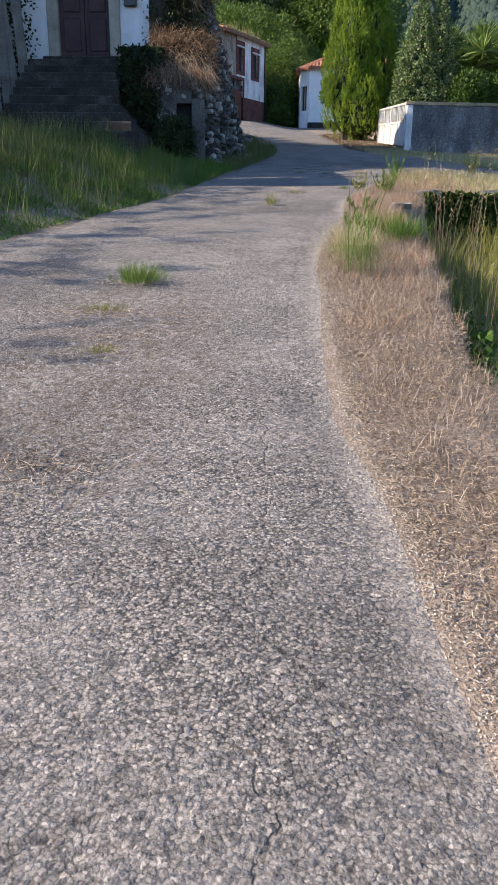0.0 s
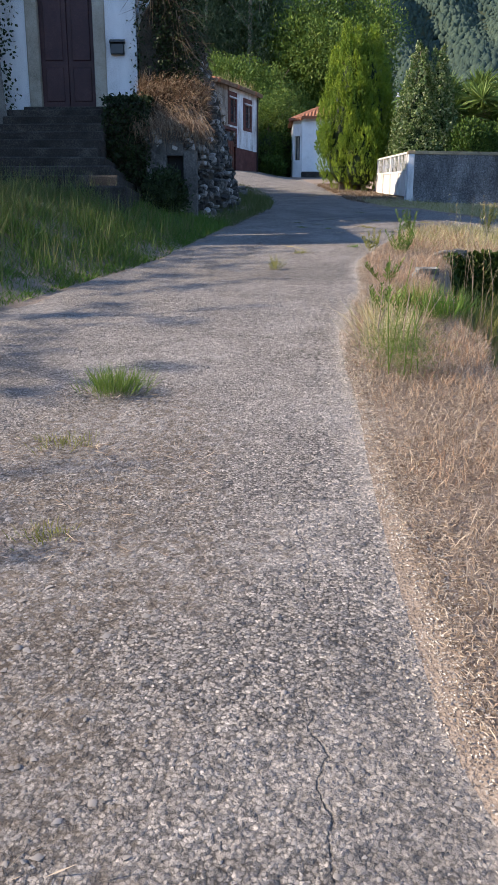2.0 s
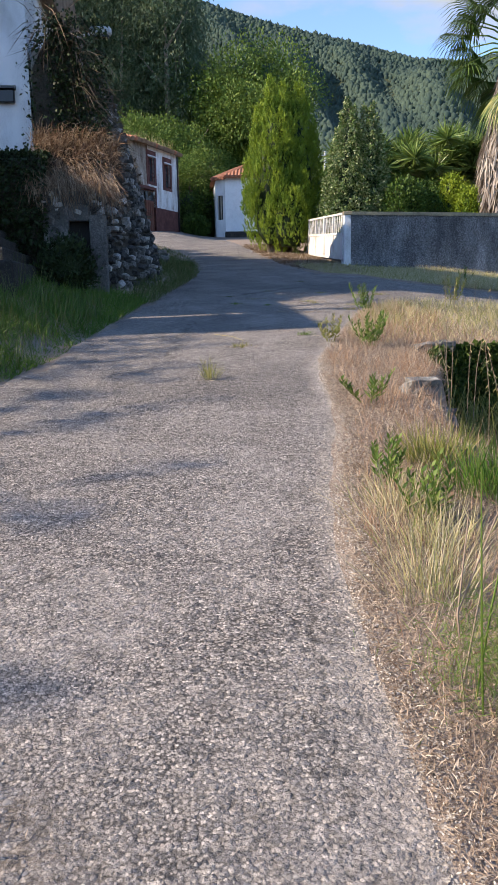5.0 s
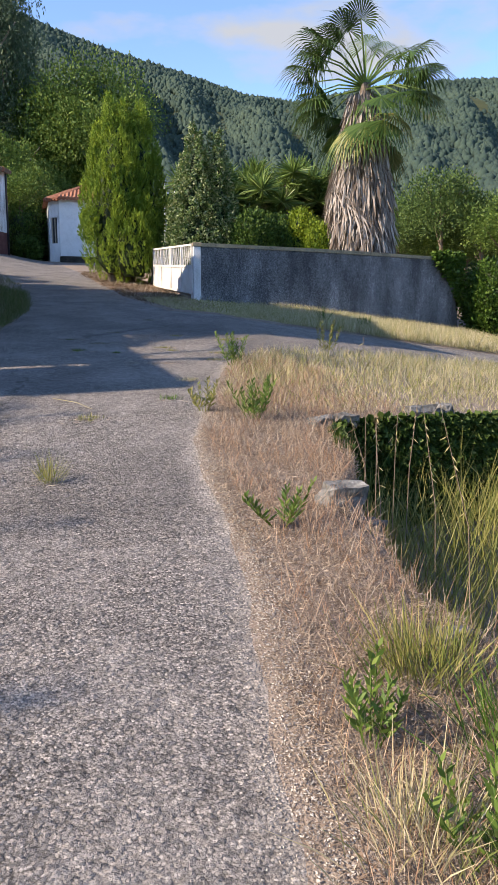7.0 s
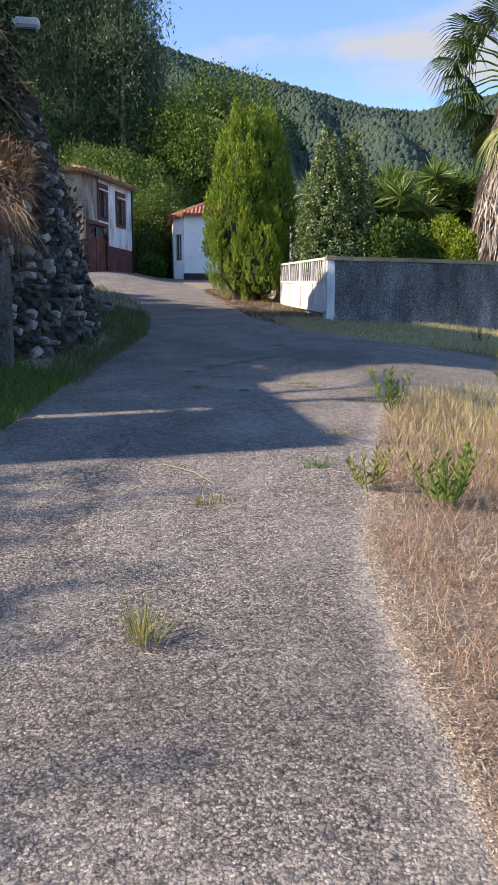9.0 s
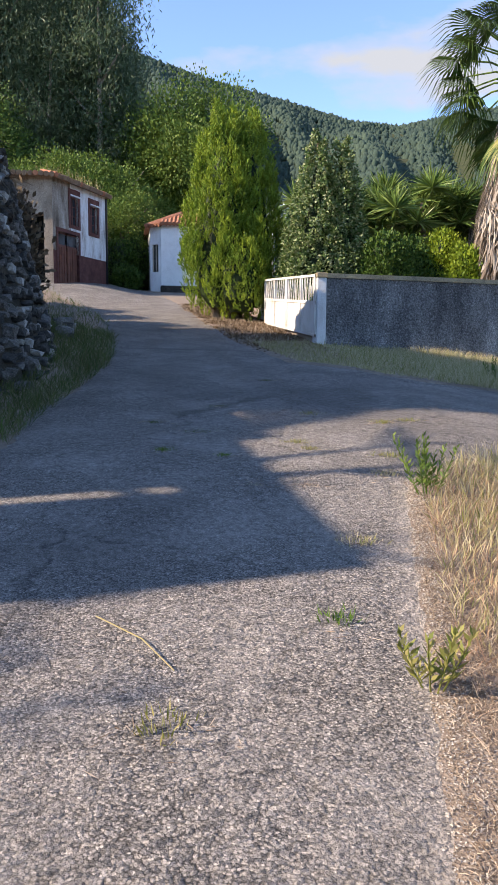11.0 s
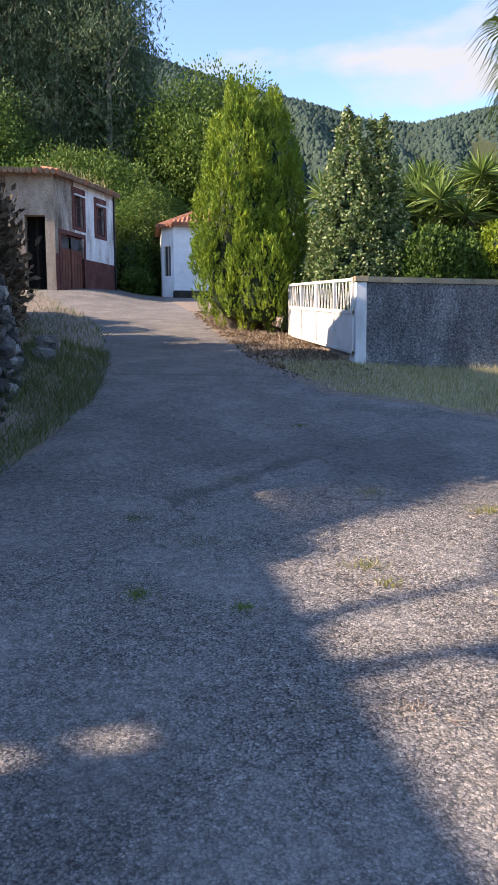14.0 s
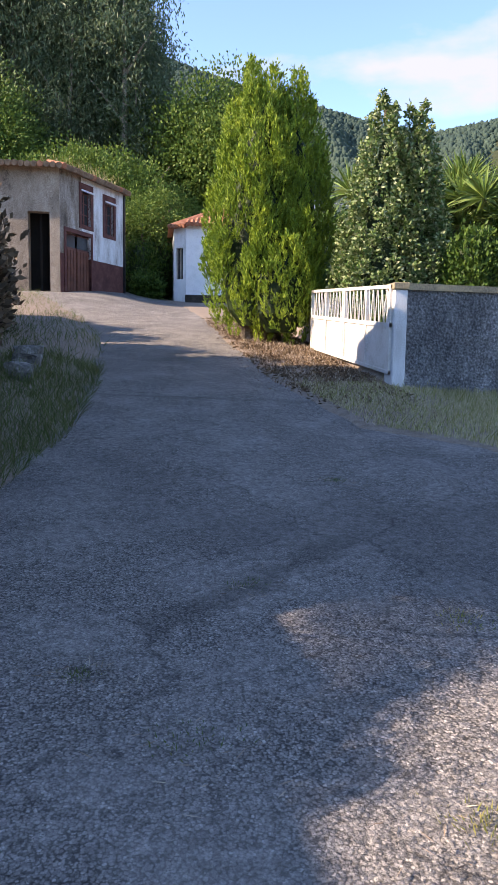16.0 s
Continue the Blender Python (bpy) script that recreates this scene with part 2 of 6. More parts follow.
    l.new(calc("MULTIPLY", cracks, 0.45), ck2.inputs["Factor"]); l.new(rimmed.outputs["Result"], ck2.inputs["A"])
    l.new(ck2.outputs["Result"], mm.inputs[0]); l.new(mor.outputs["Result"], mm.inputs["Scale"])
    l.new(mm.outputs["Vector"], b.inputs["Base Color"])
    df1 = n.new("ShaderNodeVectorMath"); df1.operation = "SUBTRACT"
    l.new(ad.outputs["Vector"], df1.inputs[0]); l.new(v.outputs["Position"], df1.inputs[1])
    tl = n.new("ShaderNodeVectorMath"); tl.operation = "SUBTRACT"; tl.inputs[1].default_value = (0.5, 0.5, 0.5)
    l.new(v.outputs["Color"], tl.inputs[0])
    dt = n.new("ShaderNodeVectorMath"); dt.operation = "DOT_PRODUCT"
    l.new(df1.outputs["Vector"], dt.inputs[0]); l.new(tl.outputs["Vector"], dt.inputs[1])
    d1 = n.new("ShaderNodeMath"); d1.operation = "MULTIPLY_ADD"; d1.inputs[1].default_value = 190.0
    l.new(dt.outputs["Value"], d1.inputs[0]); l.new(sep.outputs["Green"], d1.inputs[2])
    hs = n.new("ShaderNodeMath"); hs.operation = "MULTIPLY_ADD"; hs.inputs[1].default_value = -0.5
    l.new(v.outputs["Distance"], hs.inputs[0]); l.new(d1.outputs["Value"], hs.inputs[2])
    h2 = n.new("ShaderNodeMath"); h2.operation = "MULTIPLY_ADD"; h2.inputs[1].default_value = -0.35
    l.new(v2.outputs["Distance"], h2.inputs[0]); l.new(hs.outputs["Value"], h2.inputs[2])
    bp = n.new("ShaderNodeBump"); bp.inputs["Strength"].default_value = 1.0; bp.inputs["Distance"].default_value = 0.0085
    lumpy = calc("MULTIPLY_ADD", mo.outputs["Fac"], calc("MULTIPLY_ADD", broken, 1.5, 2.2), h2.outputs["Value"])
    l.new(calc("MULTIPLY_ADD", cracks, -1.2, lumpy), bp.inputs["Height"]); l.new(bp.outputs["Normal"], b.inputs["Normal"])
    return m


M_ROAD = road_mat()
M_SOIL = mat("dry_soil", [(0.12, 0.092, 0.072), (0.25, 0.195, 0.155), (0.36, 0.3, 0.25)], 9.0, 0.95, 1.0, 90, bdist=0.015, big=0.5)
M_WHITE = mat("stained_whitewash", [(0.3, 0.29, 0.28), (0.66, 0.67, 0.68), (0.8, 0.8, 0.8)], 1.8, 0.9, 0.35, 70, stretch=0.35)
M_ROUGHWHITE = mat("rough_whitewash", [(0.6, 0.6, 0.6), (0.74, 0.74, 0.74), (0.8, 0.8, 0.8)], 2.5, 0.9, 1.0, 26, bdist=0.03)
M_GREYPLASTER = mat("grey_lime_plaster", [(0.09, 0.085, 0.075), (0.24, 0.22, 0.19), (0.36, 0.33, 0.29)], 0.9, 0.95, 0.5, 40)
M_REDPAINT = mat("faded_red_paint", [(0.06, 0.026, 0.023), (0.115, 0.042, 0.035), (0.2, 0.09, 0.075)], 2.5, 0.85, 0.3, 60)
M_MAROON = mat("maroon_door_paint", [(0.028, 0.012, 0.014), (0.045, 0.018, 0.02), (0.075, 0.035, 0.035)], 3.0, 0.55, 0.2, 50)
M_JAMB = mat("weathered_limestone", [(0.16, 0.14, 0.11), (0.3, 0.27, 0.22), (0.42, 0.38, 0.32)], 2.2, 0.9, 0.4, 70)
M_GARDENWALL = mat("blackened_rough_render", [(0.035, 0.036, 0.038), (0.1, 0.103, 0.108), (0.22, 0.224, 0.23), (0.48, 0.485, 0.49)], 1.6, 0.95, 1.0, 30, bdist=0.06, stretch=0.4, big=0.5)
M_COPING = mat("lichened_coping", [(0.1, 0.09, 0.07), (0.26, 0.22, 0.15), (0.4, 0.33, 0.2)], 2.5, 0.95, 0.5, 40)
M_GATE = mat("white_gate_paint", [(0.36, 0.32, 0.26), (0.6, 0.58, 0.55), (0.72, 0.71, 0.69)], 1.8, 0.5, 0.1, 40)
M_TILE = mat("terracotta_tile", [(0.16, 0.07, 0.045), (0.34, 0.14, 0.08), (0.45, 0.24, 0.15)], 5.0, 0.9, 0.4, 60)
M_OLDTILE = mat("lichened_tile", [(0.09, 0.07, 0.05), (0.2, 0.13, 0.085), (0.33, 0.25, 0.17)], 4.0, 0.95, 0.5, 50)
M_STONE = mat("schist_stone", [(0.04, 0.039, 0.037), (0.1, 0.097, 0.092), (0.19, 0.183, 0.17), (0.36, 0.35, 0.33)], 5.0, 0.92, 0.8, 35, bdist=0.02)
M_PALESTONE = mat("quartz_stone", [(0.22, 0.21, 0.19), (0.38, 0.37, 0.35), (0.55, 0.54, 0.52)], 5.0, 0.85, 0.6, 35, bdist=0.02)
M_DARKSTONE = mat("dark_schist", [(0.025, 0.024, 0.023), (0.06, 0.058, 0.055), (0.13, 0.125, 0.118)], 6.0, 0.92, 0.8, 35, bdist=0.02)
M_DARKPLASTER = mat("dark_mottled_plaster", [(0.03, 0.029, 0.027), (0.09, 0.086, 0.08), (0.21, 0.2, 0.185)], 3.5, 0.95, 0.8, 40, bdist=0.02)
M_OLDWHITE = mat("rain_stained_whitewash", [(0.16, 0.12, 0.09), (0.52, 0.49, 0.46), (0.74, 0.74, 0.74), (0.8, 0.8, 0.8)], 3.2, 0.9, 0.4, 60, stretch=0.28)
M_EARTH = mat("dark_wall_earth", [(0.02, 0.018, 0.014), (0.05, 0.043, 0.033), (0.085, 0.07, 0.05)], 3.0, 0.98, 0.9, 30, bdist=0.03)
M_STEP = mat("mossy_step_stone", [(0.014, 0.013, 0.011), (0.036, 0.031, 0.026), (0.1, 0.085, 0.072)], 2.4, 0.95, 0.6, 40, bdist=0.02)
# near black, the shade of recesses and unlit rooms as a colour
M_DARK = mat("interior_shade_black", [(0.008, 0.008, 0.008), (0.02, 0.018, 0.016)], 2.0, 0.9, 0.2, 30)
M_METAL = mat("black_enamel", [(0.012, 0.012, 0.014), (0.02, 0.02, 0.022)], 4.0, 0.35, 0.05, 50, spec=0.5)
M_GALV = mat("galvanised_metal", [(0.35, 0.36, 0.37), (0.5, 0.51, 0.52)], 6.0, 0.45, 0.05, 50, spec=0.5)
M_BARK = mat("grey_bark", [(0.06, 0.045, 0.035), (0.15, 0.12, 0.09), (0.26, 0.21, 0.16)], 5.0, 0.95, 0.9, 25, bdist=0.03)
M_EUCBARK = mat("eucalyptus_bark", [(0.16, 0.12, 0.09), (0.3, 0.25, 0.2), (0.42, 0.38, 0.32)], 1.5, 0.9, 0.4, 15)
M_WOOD = mat("weathered_planks", [(0.07, 0.065, 0.058), (0.15, 0.14, 0.125), (0.24, 0.225, 0.2)], 3.0, 0.9, 0.4, 50)
M_FLOOR_FOREST = mat("forest_floor", [(0.02, 0.028, 0.012), (0.04, 0.05, 0.02), (0.07, 0.07, 0.035)], 0.25, 0.98, 0.5, 3, bdist=0.3)
M_GLASS = mat("dusty_window_glass", [(0.02, 0.022, 0.025), (0.05, 0.055, 0.06)], 2.0, 0.12, 0.02, 20, spec=0.6)

L_CYPRESS = leaf_mat("cypress_green", [(0.06, 0.125, 0.015), (0.17, 0.25, 0.026), (0.33, 0.4, 0.038)], 0.6, 0.12, patch=1.4)
L_VARIEG = leaf_mat("pale_edged_leaf", [(0.045, 0.095, 0.022), (0.1, 0.16, 0.045), (0.19, 0.25, 0.1), (0.36, 0.39, 0.22)], 0.5, 0.2)
L_PALM = leaf_mat("palm_green", [(0.035, 0.075, 0.018), (0.06, 0.11, 0.025), (0.1, 0.15, 0.035)], 0.4, 0.2)
L_PALMDRY = leaf_mat("dead_palm", [(0.13, 0.1, 0.08), (0.29, 0.245, 0.21), (0.45, 0.4, 0.35)], 0.8, 0.15)
L_PALMYELLOW = leaf_mat("yellowing_palm", [(0.17, 0.19, 0.05), (0.25, 0.24, 0.07), (0.33, 0.3, 0.11)], 0.5, 0.25)
L_YUCCA = leaf_mat("yucca_green", [(0.07, 0.13, 0.028), (0.13, 0.2, 0.045), (0.21, 0.28, 0.085)], 0.4, 0.2)
L_GOLD = leaf_mat("golden_conifer", [(0.08, 0.14, 0.015), (0.17, 0.24, 0.02), (0.26, 0.31, 0.03)], 0.6, 0.25, patch=1.5)
L_SHRUB = leaf_mat("shrub_green", [(0.025, 0.06, 0.012), (0.05, 0.1, 0.016), (0.09, 0.15, 0.025)], 0.6, 0.2)
L_IVY = leaf_mat("ivy_green", [(0.03, 0.07, 0.012), (0.065, 0.125, 0.018), (0.11, 0.18, 0.03)], 0.5, 0.25)
# dark ivy leaves, and the painted shade of the crowns' solid cores
L_IVYANDSHADE = leaf_mat("dark_ivy_and_core_shade", [(0.008, 0.016, 0.005), (0.018, 0.034, 0.009), (0.03, 0.05, 0.014)], 0.6, 0.1)
L_WOOD = leaf_mat("woodland_leaf", [(0.035, 0.07, 0.018), (0.07, 0.12, 0.026), (0.12, 0.175, 0.045)], 0.6, 0.2)
L_WOODLIGHT = leaf_mat("light_woodland_leaf", [(0.06, 0.11, 0.02), (0.1, 0.165, 0.03), (0.16, 0.225, 0.045)], 0.6, 0.25)
L_EUC = leaf_mat("eucalyptus_leaf", [(0.06, 0.1, 0.052), (0.1, 0.145, 0.072), (0.17, 0.21, 0.125)], 0.5, 0.35)
# distant leaf colour carries the blue haze of the mountainside
L_FARHAZE = leaf_mat("far_forest", [(0.022, 0.042, 0.036), (0.036, 0.06, 0.046), (0.056, 0.084, 0.058)], 0.9, 0.0, patch=0.02)
L_STRAW = leaf_mat("straw", [(0.13, 0.088, 0.064), (0.32, 0.24, 0.18), (0.56, 0.465, 0.36)], 0.7, 0.2)
L_RUSSET = leaf_mat("russet_dry_stem", [(0.2, 0.11, 0.065), (0.38, 0.23, 0.145), (0.54, 0.39, 0.265)], 0.7, 0.2)
L_MOP = leaf_mat("rusty_dry_straw", [(0.09, 0.05, 0.03), (0.23, 0.14, 0.085), (0.46, 0.36, 0.25)], 0.75, 0.15)
L_LITTER = leaf_mat("brown_leaf_litter", [(0.05, 0.034, 0.022), (0.13, 0.085, 0.05), (0.24, 0.165, 0.1)], 0.8, 0.1)
L_OAT = leaf_mat("pale_dry_grass", [(0.28, 0.23, 0.1), (0.4, 0.34, 0.16), (0.5, 0.44, 0.24)], 0.7, 0.25)
L_YGRASS = leaf_mat("yellowing_grass", [(0.12, 0.15, 0.03), (0.22, 0.22, 0.06), (0.34, 0.3, 0.12)], 0.6, 0.25)
L_GREEN = leaf_mat("green_grass", [(0.04, 0.1, 0.014), (0.08, 0.16, 0.022), (0.13, 0.2, 0.04)], 0.55, 0.25)
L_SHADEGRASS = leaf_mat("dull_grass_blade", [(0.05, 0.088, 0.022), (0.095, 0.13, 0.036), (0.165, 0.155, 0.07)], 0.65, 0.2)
L_IVYBANK = leaf_mat("bank_ivy", [(0.02, 0.045, 0.01), (0.05, 0.09, 0.018), (0.1, 0.14, 0.03)], 0.55, 0.2)
M_CHIP = leaf_mat("stone_chip", [(0.16, 0.148, 0.138), (0.21, 0.192, 0.178), (0.25, 0.23, 0.213), (0.3, 0.276, 0.257)], 0.8, 0.0)
L_WEED = leaf_mat("weed_green", [(0.07, 0.13, 0.025), (0.12, 0.19, 0.035), (0.19, 0.25, 0.06)], 0.55, 0.3)
L_DRYMIX = leaf_mat("mixed_dry_grass", [(0.2, 0.235, 0.07), (0.38, 0.34, 0.17), (0.52, 0.44, 0.27), (0.6, 0.53, 0.37)], 0.7, 0.35)
M_GRIT = leaf_mat("pale_grit", [(0.28, 0.25, 0.22), (0.42, 0.38, 0.33), (0.5, 0.46, 0.41)], 0.9, 0.0)
L_DRYVINE = leaf_mat("dry_vine", [(0.05, 0.035, 0.022), (0.1, 0.072, 0.045), (0.18, 0.13, 0.085)], 0.8, 0.05)


# ---- helpers ----
def link_mesh(name, me, material, parent=None, label=""):
    me.materials.append(material)
    ob = new(name, me)
    if parent is not None:
        ob.parent = parent
        ob.location = -parent.location if parent.parent is None else Vector((0, 0, 0))
    if label:
        ob["label"] = label
    return ob


def part(name, bm, material, parent, label=""):
    """Links a bmesh, in world places, as one mesh under a thing or a part."""
    me = bpy.data.meshes.new(name)
    bm.to_mesh(me)
    bm.free()
    return link_mesh(name, me, material, parent, label)


def thing(name, label, category, at=(0, 0, 0), group="", kind=""):
    ob = new(name)
    ob.location = at
    ob.empty_display_size = 0.1
    return tagged(ob, label, category, group, kind)


def quads_mesh(name, V):
    """Mesh of loose four-cornered blades from an array (n, 4, 3)."""
    n = len(V)
    me = bpy.data.meshes.new(name)
    me.vertices.add(4 * n); me.loops.add(4 * n); me.polygons.add(n)
    me.vertices.foreach_set("co", np.ascontiguousarray(V, dtype=np.float32).ravel())
    me.loops.foreach_set("vertex_index", np.arange(4 * n, dtype=np.int32))
    me.polygons.foreach_set("loop_start", np.arange(0, 4 * n, 4, dtype=np.int32))
    me.update(calc_edges=True)
    return me


rng = np.random.default_rng(7)


def unit(v):
    return v / np.maximum(np.linalg.norm(v, axis=-1, keepdims=True), 1e-9)


def blades(c, d, length, width, w=None, mid=0.45, droop=0.0):
    """Kite blades from feet c along d; width axis w or random."""
    n = len(c)
    d = unit(d)
    if w is None:
        w = unit(np.cross(d, rng.normal(size=(n, 3))))
    length = np.broadcast_to(np.asarray(length, float), (n,))[:, None]
    width = np.broadcast_to(np.asarray(width, float), (n,))[:, None]
    low = np.zeros((n, 3)); low[:, 2] = -1
    tip = c + d * length + low * length * droop
    m = c + d * length * mid
    return np.stack([c, m + w * width / 2, tip, m - w * width / 2], axis=1)


def sphere_dirs(n):
    return unit(rng.normal(size=(n, 3)))


def box(bm, x0, x1, y0, y1, z0, z1, m=None):
    r = bmesh.ops.create_cube(bm, size=1.0)
    mm = Matrix.Translation(((x0 + x1) / 2, (y0 + y1) / 2, (z0 + z1) / 2)) @ Matrix.Diagonal((x1 - x0, y1 - y0, z1 - z0, 1))
    bmesh.ops.transform(bm, matrix=(m @ mm) if m else mm, verts=r["verts"])
    return r["verts"]


def tube(bm, pts, radii, sides=8):
    """A tapered tube through points."""
    rings = []
    for i, p in enumerate(pts):
        p = Vector(p)
        a = Vector(pts[max(0, i - 1)]); b = Vector(pts[min(len(pts) - 1, i + 1)])
        q = (b - a).to_track_quat("Z", "Y")
        r = radii[i] if hasattr(radii, "__len__") else radii
        rings.append([bm.verts.new(p + q @ Vector((math.cos(2 * math.pi * k / sides) * r, math.sin(2 * math.pi * k / sides) * r, 0))) for k in range(sides)])
    for a, b in zip(rings, rings[1:]):
        for k in range(sides):
            bm.faces.new((a[k], a[(k + 1) % sides], b[(k + 1) % sides], b[k]))
    bm.faces.new(rings[-1]); bm.faces.new(list(reversed(rings[0])))


def bevel_all(bm, w=0.01):
    bmesh.ops.bevel(bm, geom=list(bm.edges), offset=w, segments=1, affect="EDGES")


# ---- ground ----
def interp(v, xs, ys):
    return np.interp(v, xs, ys)


def smooth(a, b, v):
    t = np.clip((v - a) / (b - a), 0, 1)
    return t * t * (3 - 2 * t)


LEFT_Y = [-12, 0, 7.8, 12, 15.3, 18.9, 21.5, 24, 30, 36, 42, 47, 60]
LEFT_X = [-3.6, -3.4, -2.7, -1.4, -0.9, -0.35, 0.12, 0.2, 0.0, -1.0, -3.2, -9, -16]
RIGHT_Y = [-12, 0, 1.4, 2.2, 3.2, 6.5, 7.7, 9.5, 10.9, 11.8, 13.5, 15.4, 16.0, 16.5, 16.9, 20.3, 20.6, 20.9, 22, 25, 30, 35, 40, 45, 47, 60]
RIGHT_X = [0.75, 0.68, 0.64, 0.59, 0.5, 0.54, 0.68, 1.05, 1.18, 1.33, 1.9, 2.6, 3.3, 6.5, 16, 16, 7.5, 4.3, 3.15, 2.75, 2.6, 2.55, 2.4, 1.9, 1.5, -6]
GARDEN_X = [4, 4.5, 6, 7.3, 8.5, 9.8, 11, 12, 12.9, 13.5, 13.9, 60]
GARDEN_Y = [24.9, 24.95, 25.1, 25.26, 25.45, 25.75, 26.05, 26.3, 26.6, 27.1, 30.0, 30.0]
PIT_Y = [-12, 3, 4.65, 7, 10, 10.6, 11.65]
PIT_X = [1.3, 1.25, 1.3, 1.6, 1.8, 2.05, 2.5]


def slope(x, y):
    """The lie of the road and the garden side, without pit and bank."""
    z = 0.22 + 0.1245 * np.minimum(y, 48) + 0.05 * np.maximum(y - 48, 0)
    z = z - 0.125 * np.clip(x - 4.0, 0, 9) * smooth(12, 20, y) - 0.05 * np.clip(x - 3, 0, 12) * (1 - smooth(12, 20, y))
    return z


def pit_mask(x, y):
    edge = interp(y, PIT_Y, PIT_X)
    far = 11.9 + 0.18 * (x - 2.5)
    return smooth(0.0, 0.22, x - edge + 0.06 * np.sin(5 * y)) * (1 - smooth(-0.25, 0.0, y - far))


def ground(x, y):
    x, y = np.asarray(x, float), np.asarray(y, float)
    z = slope(x, y)
    le = interp(y, LEFT_Y, LEFT_X)
    off = np.clip(le - x, 0, 50)
    bank = 0.6 * smooth(0.2, 2.6, off) * smooth(5, 11, y) * (1 - smooth(24, 30, y))
    z = z + bank + 0.1 * smooth(0.1, 0.6, off)
    re = interp(y, RIGHT_Y, RIGHT_X)
    z = z + 0.045 * smooth(-0.14, 0.03, x - re)
    z = z - 0.85 * pit_mask(x, y)
    z = z + 0.5 * smooth(0.1, 0.9, y - np.interp(x, GARDEN_X, GARDEN_Y)) * smooth(4.3, 4.6, x) * (1 - smooth(30, 45, x))
    z = z + 0.45 * smooth(35, 42, y) * (1 - smooth(-1.5, 2.0, x))
    # hill to the west, behind the houses
    z = z + 0.13 * np.clip(-x - 9, 0, 60) * smooth(-10, 20, y)
    return z


RIDGE_AZ = [-180, -90, -60, -30, -20, -1, 6.5, 12.5, 17, 20.5, 26, 31, 36, 50, 90, 180]
RIDGE_EL = [6, 8, 15, 24, 23.5, 21.0, 18.9, 17.5, 16.2, 15.7, 16.4, 16.6, 16.4, 15, 8, 6]


def terrain(x, y):
    """Ground near by, wooded mountains far off."""
    x, y = np.asarray(x, float), np.asarray(y, float)
    yy = y - 12
    r = np.hypot(x, yy)
    az = np.degrees(np.arctan2(x, yy))
    el = np.interp(az, RIDGE_AZ, RIDGE_EL)
    k = np.clip((r - 48) / 540, 0, 1.15)
    rise = np.tan(np.radians(el)) * r * (0.16 * smooth(0, 0.12, k) + 0.84 * np.minimum(k, 1.0) ** 0.75)
    lumps = 1 + 0.09 * np.sin(az * 0.5 + 1.7) * np.sin(r * 0.012) + 0.05 * np.sin(az * 1.3 + r * 0.02)
    near = ground(x, np.clip(y, -40, 70)) 
    t = smooth(46, 90, r)
    front = np.where(k < 0.98, lumps, 1.0)
    return near * (1 - t) + t * (4 + np.where(y > -200, rise * (front * (1 - smooth(0.8, 1.0, k)) + smooth(0.8, 1.0, k)), 0)) 


def grid_axis(lo, hi, fine_lo, fine_hi, fine, grow=1.12):
    a = list(np.arange(fine_lo, fine_hi + 1e-6, fine))
    s, v = fine, fine_hi
    while v < hi:
        s *= grow; v += s; a.append(v)
    s, v = fine, fine_lo
    while v > lo:
        s *= grow; v -= s; a.insert(0, v)
    return np.array(a)


def sheet(name, X, Y, Z, material, label, category, keep=None):
    nx, ny = X.shape
    V = np.stack([X, Y, Z], -1).reshape(-1, 3)
    i, j = np.meshgrid(np.arange(nx - 1), np.arange(ny - 1), indexing="ij")
    a = (i * ny + j).ravel()
    F = np.stack([a, a + ny, a + ny + 1, a + 1], 1)
    me = bpy.data.meshes.new(name)
    me.from_pydata(V.tolist(), [], F.tolist())
    me.polygons.foreach_set("use_smooth", np.ones(len(F), bool))
    ob = link_mesh(name, me, material)
    return tagged(ob, label, category, kind="structure")


gx = grid_axis(-900, 900, -4, 6, 0.14)
gy = grid_axis(-500, 900, -1, 28, 0.14)
GX, GY = np.meshgrid(gx, gy, indexing="ij")
gnd = sheet("ground", GX, GY, terrain(GX, GY) - 0.012, M_SOIL, "dry brown soil and hillside around the lane", "ground")
gnd.data.materials.append(M_FLOOR_FOREST)
mx_, my_ = (GX[:-1, :-1] + GX[1:, 1:]) / 2, (GY[:-1, :-1] + GY[1:, 1:]) / 2
gnd.data.polygons.foreach_set("material_index", (np.hypot(mx_, my_ - 12) > 44).astype(np.int32).ravel())

ry = np.concatenate([np.arange(-10, 30, 0.1), np.arange(30, 58, 0.4)])
le = interp(ry, LEFT_Y, LEFT_X) + 0.06 * np.sin(ry * 2.3) + 0.04 * np.sin(ry * 7.1 + 1) + rng.normal(0, 0.025, len(ry))
re = interp(ry, RIGHT_Y, RIGHT_X) + 0.02 * np.sin(ry * 2.1) + 0.012 * np.sin(ry * 9.3) + rng.normal(0, 0.014, len(ry))
u = 1 - (1 - np.linspace(0, 1, 60)) ** 1.4
RX = le[None, :] * (1 - u[:, None]) + re[None, :] * u[:, None]
RY = np.broadcast_to(ry[None, :], RX.shape)
RZ = 0.002 + slope(RX, RY) + 0.45 * smooth(35, 42, RY) * (1 - smooth(-1.5, 2.0, RX)) + 0.012 - 0.03 * (u[:, None] < 0.001) + 0.006 * np.sin(RX * 2.2) * np.sin(RY * 1.3)
road = sheet("road", RX, RY, RZ, M_ROAD, "worn grey chip-seal lane with cracks and dusty patches", "road")
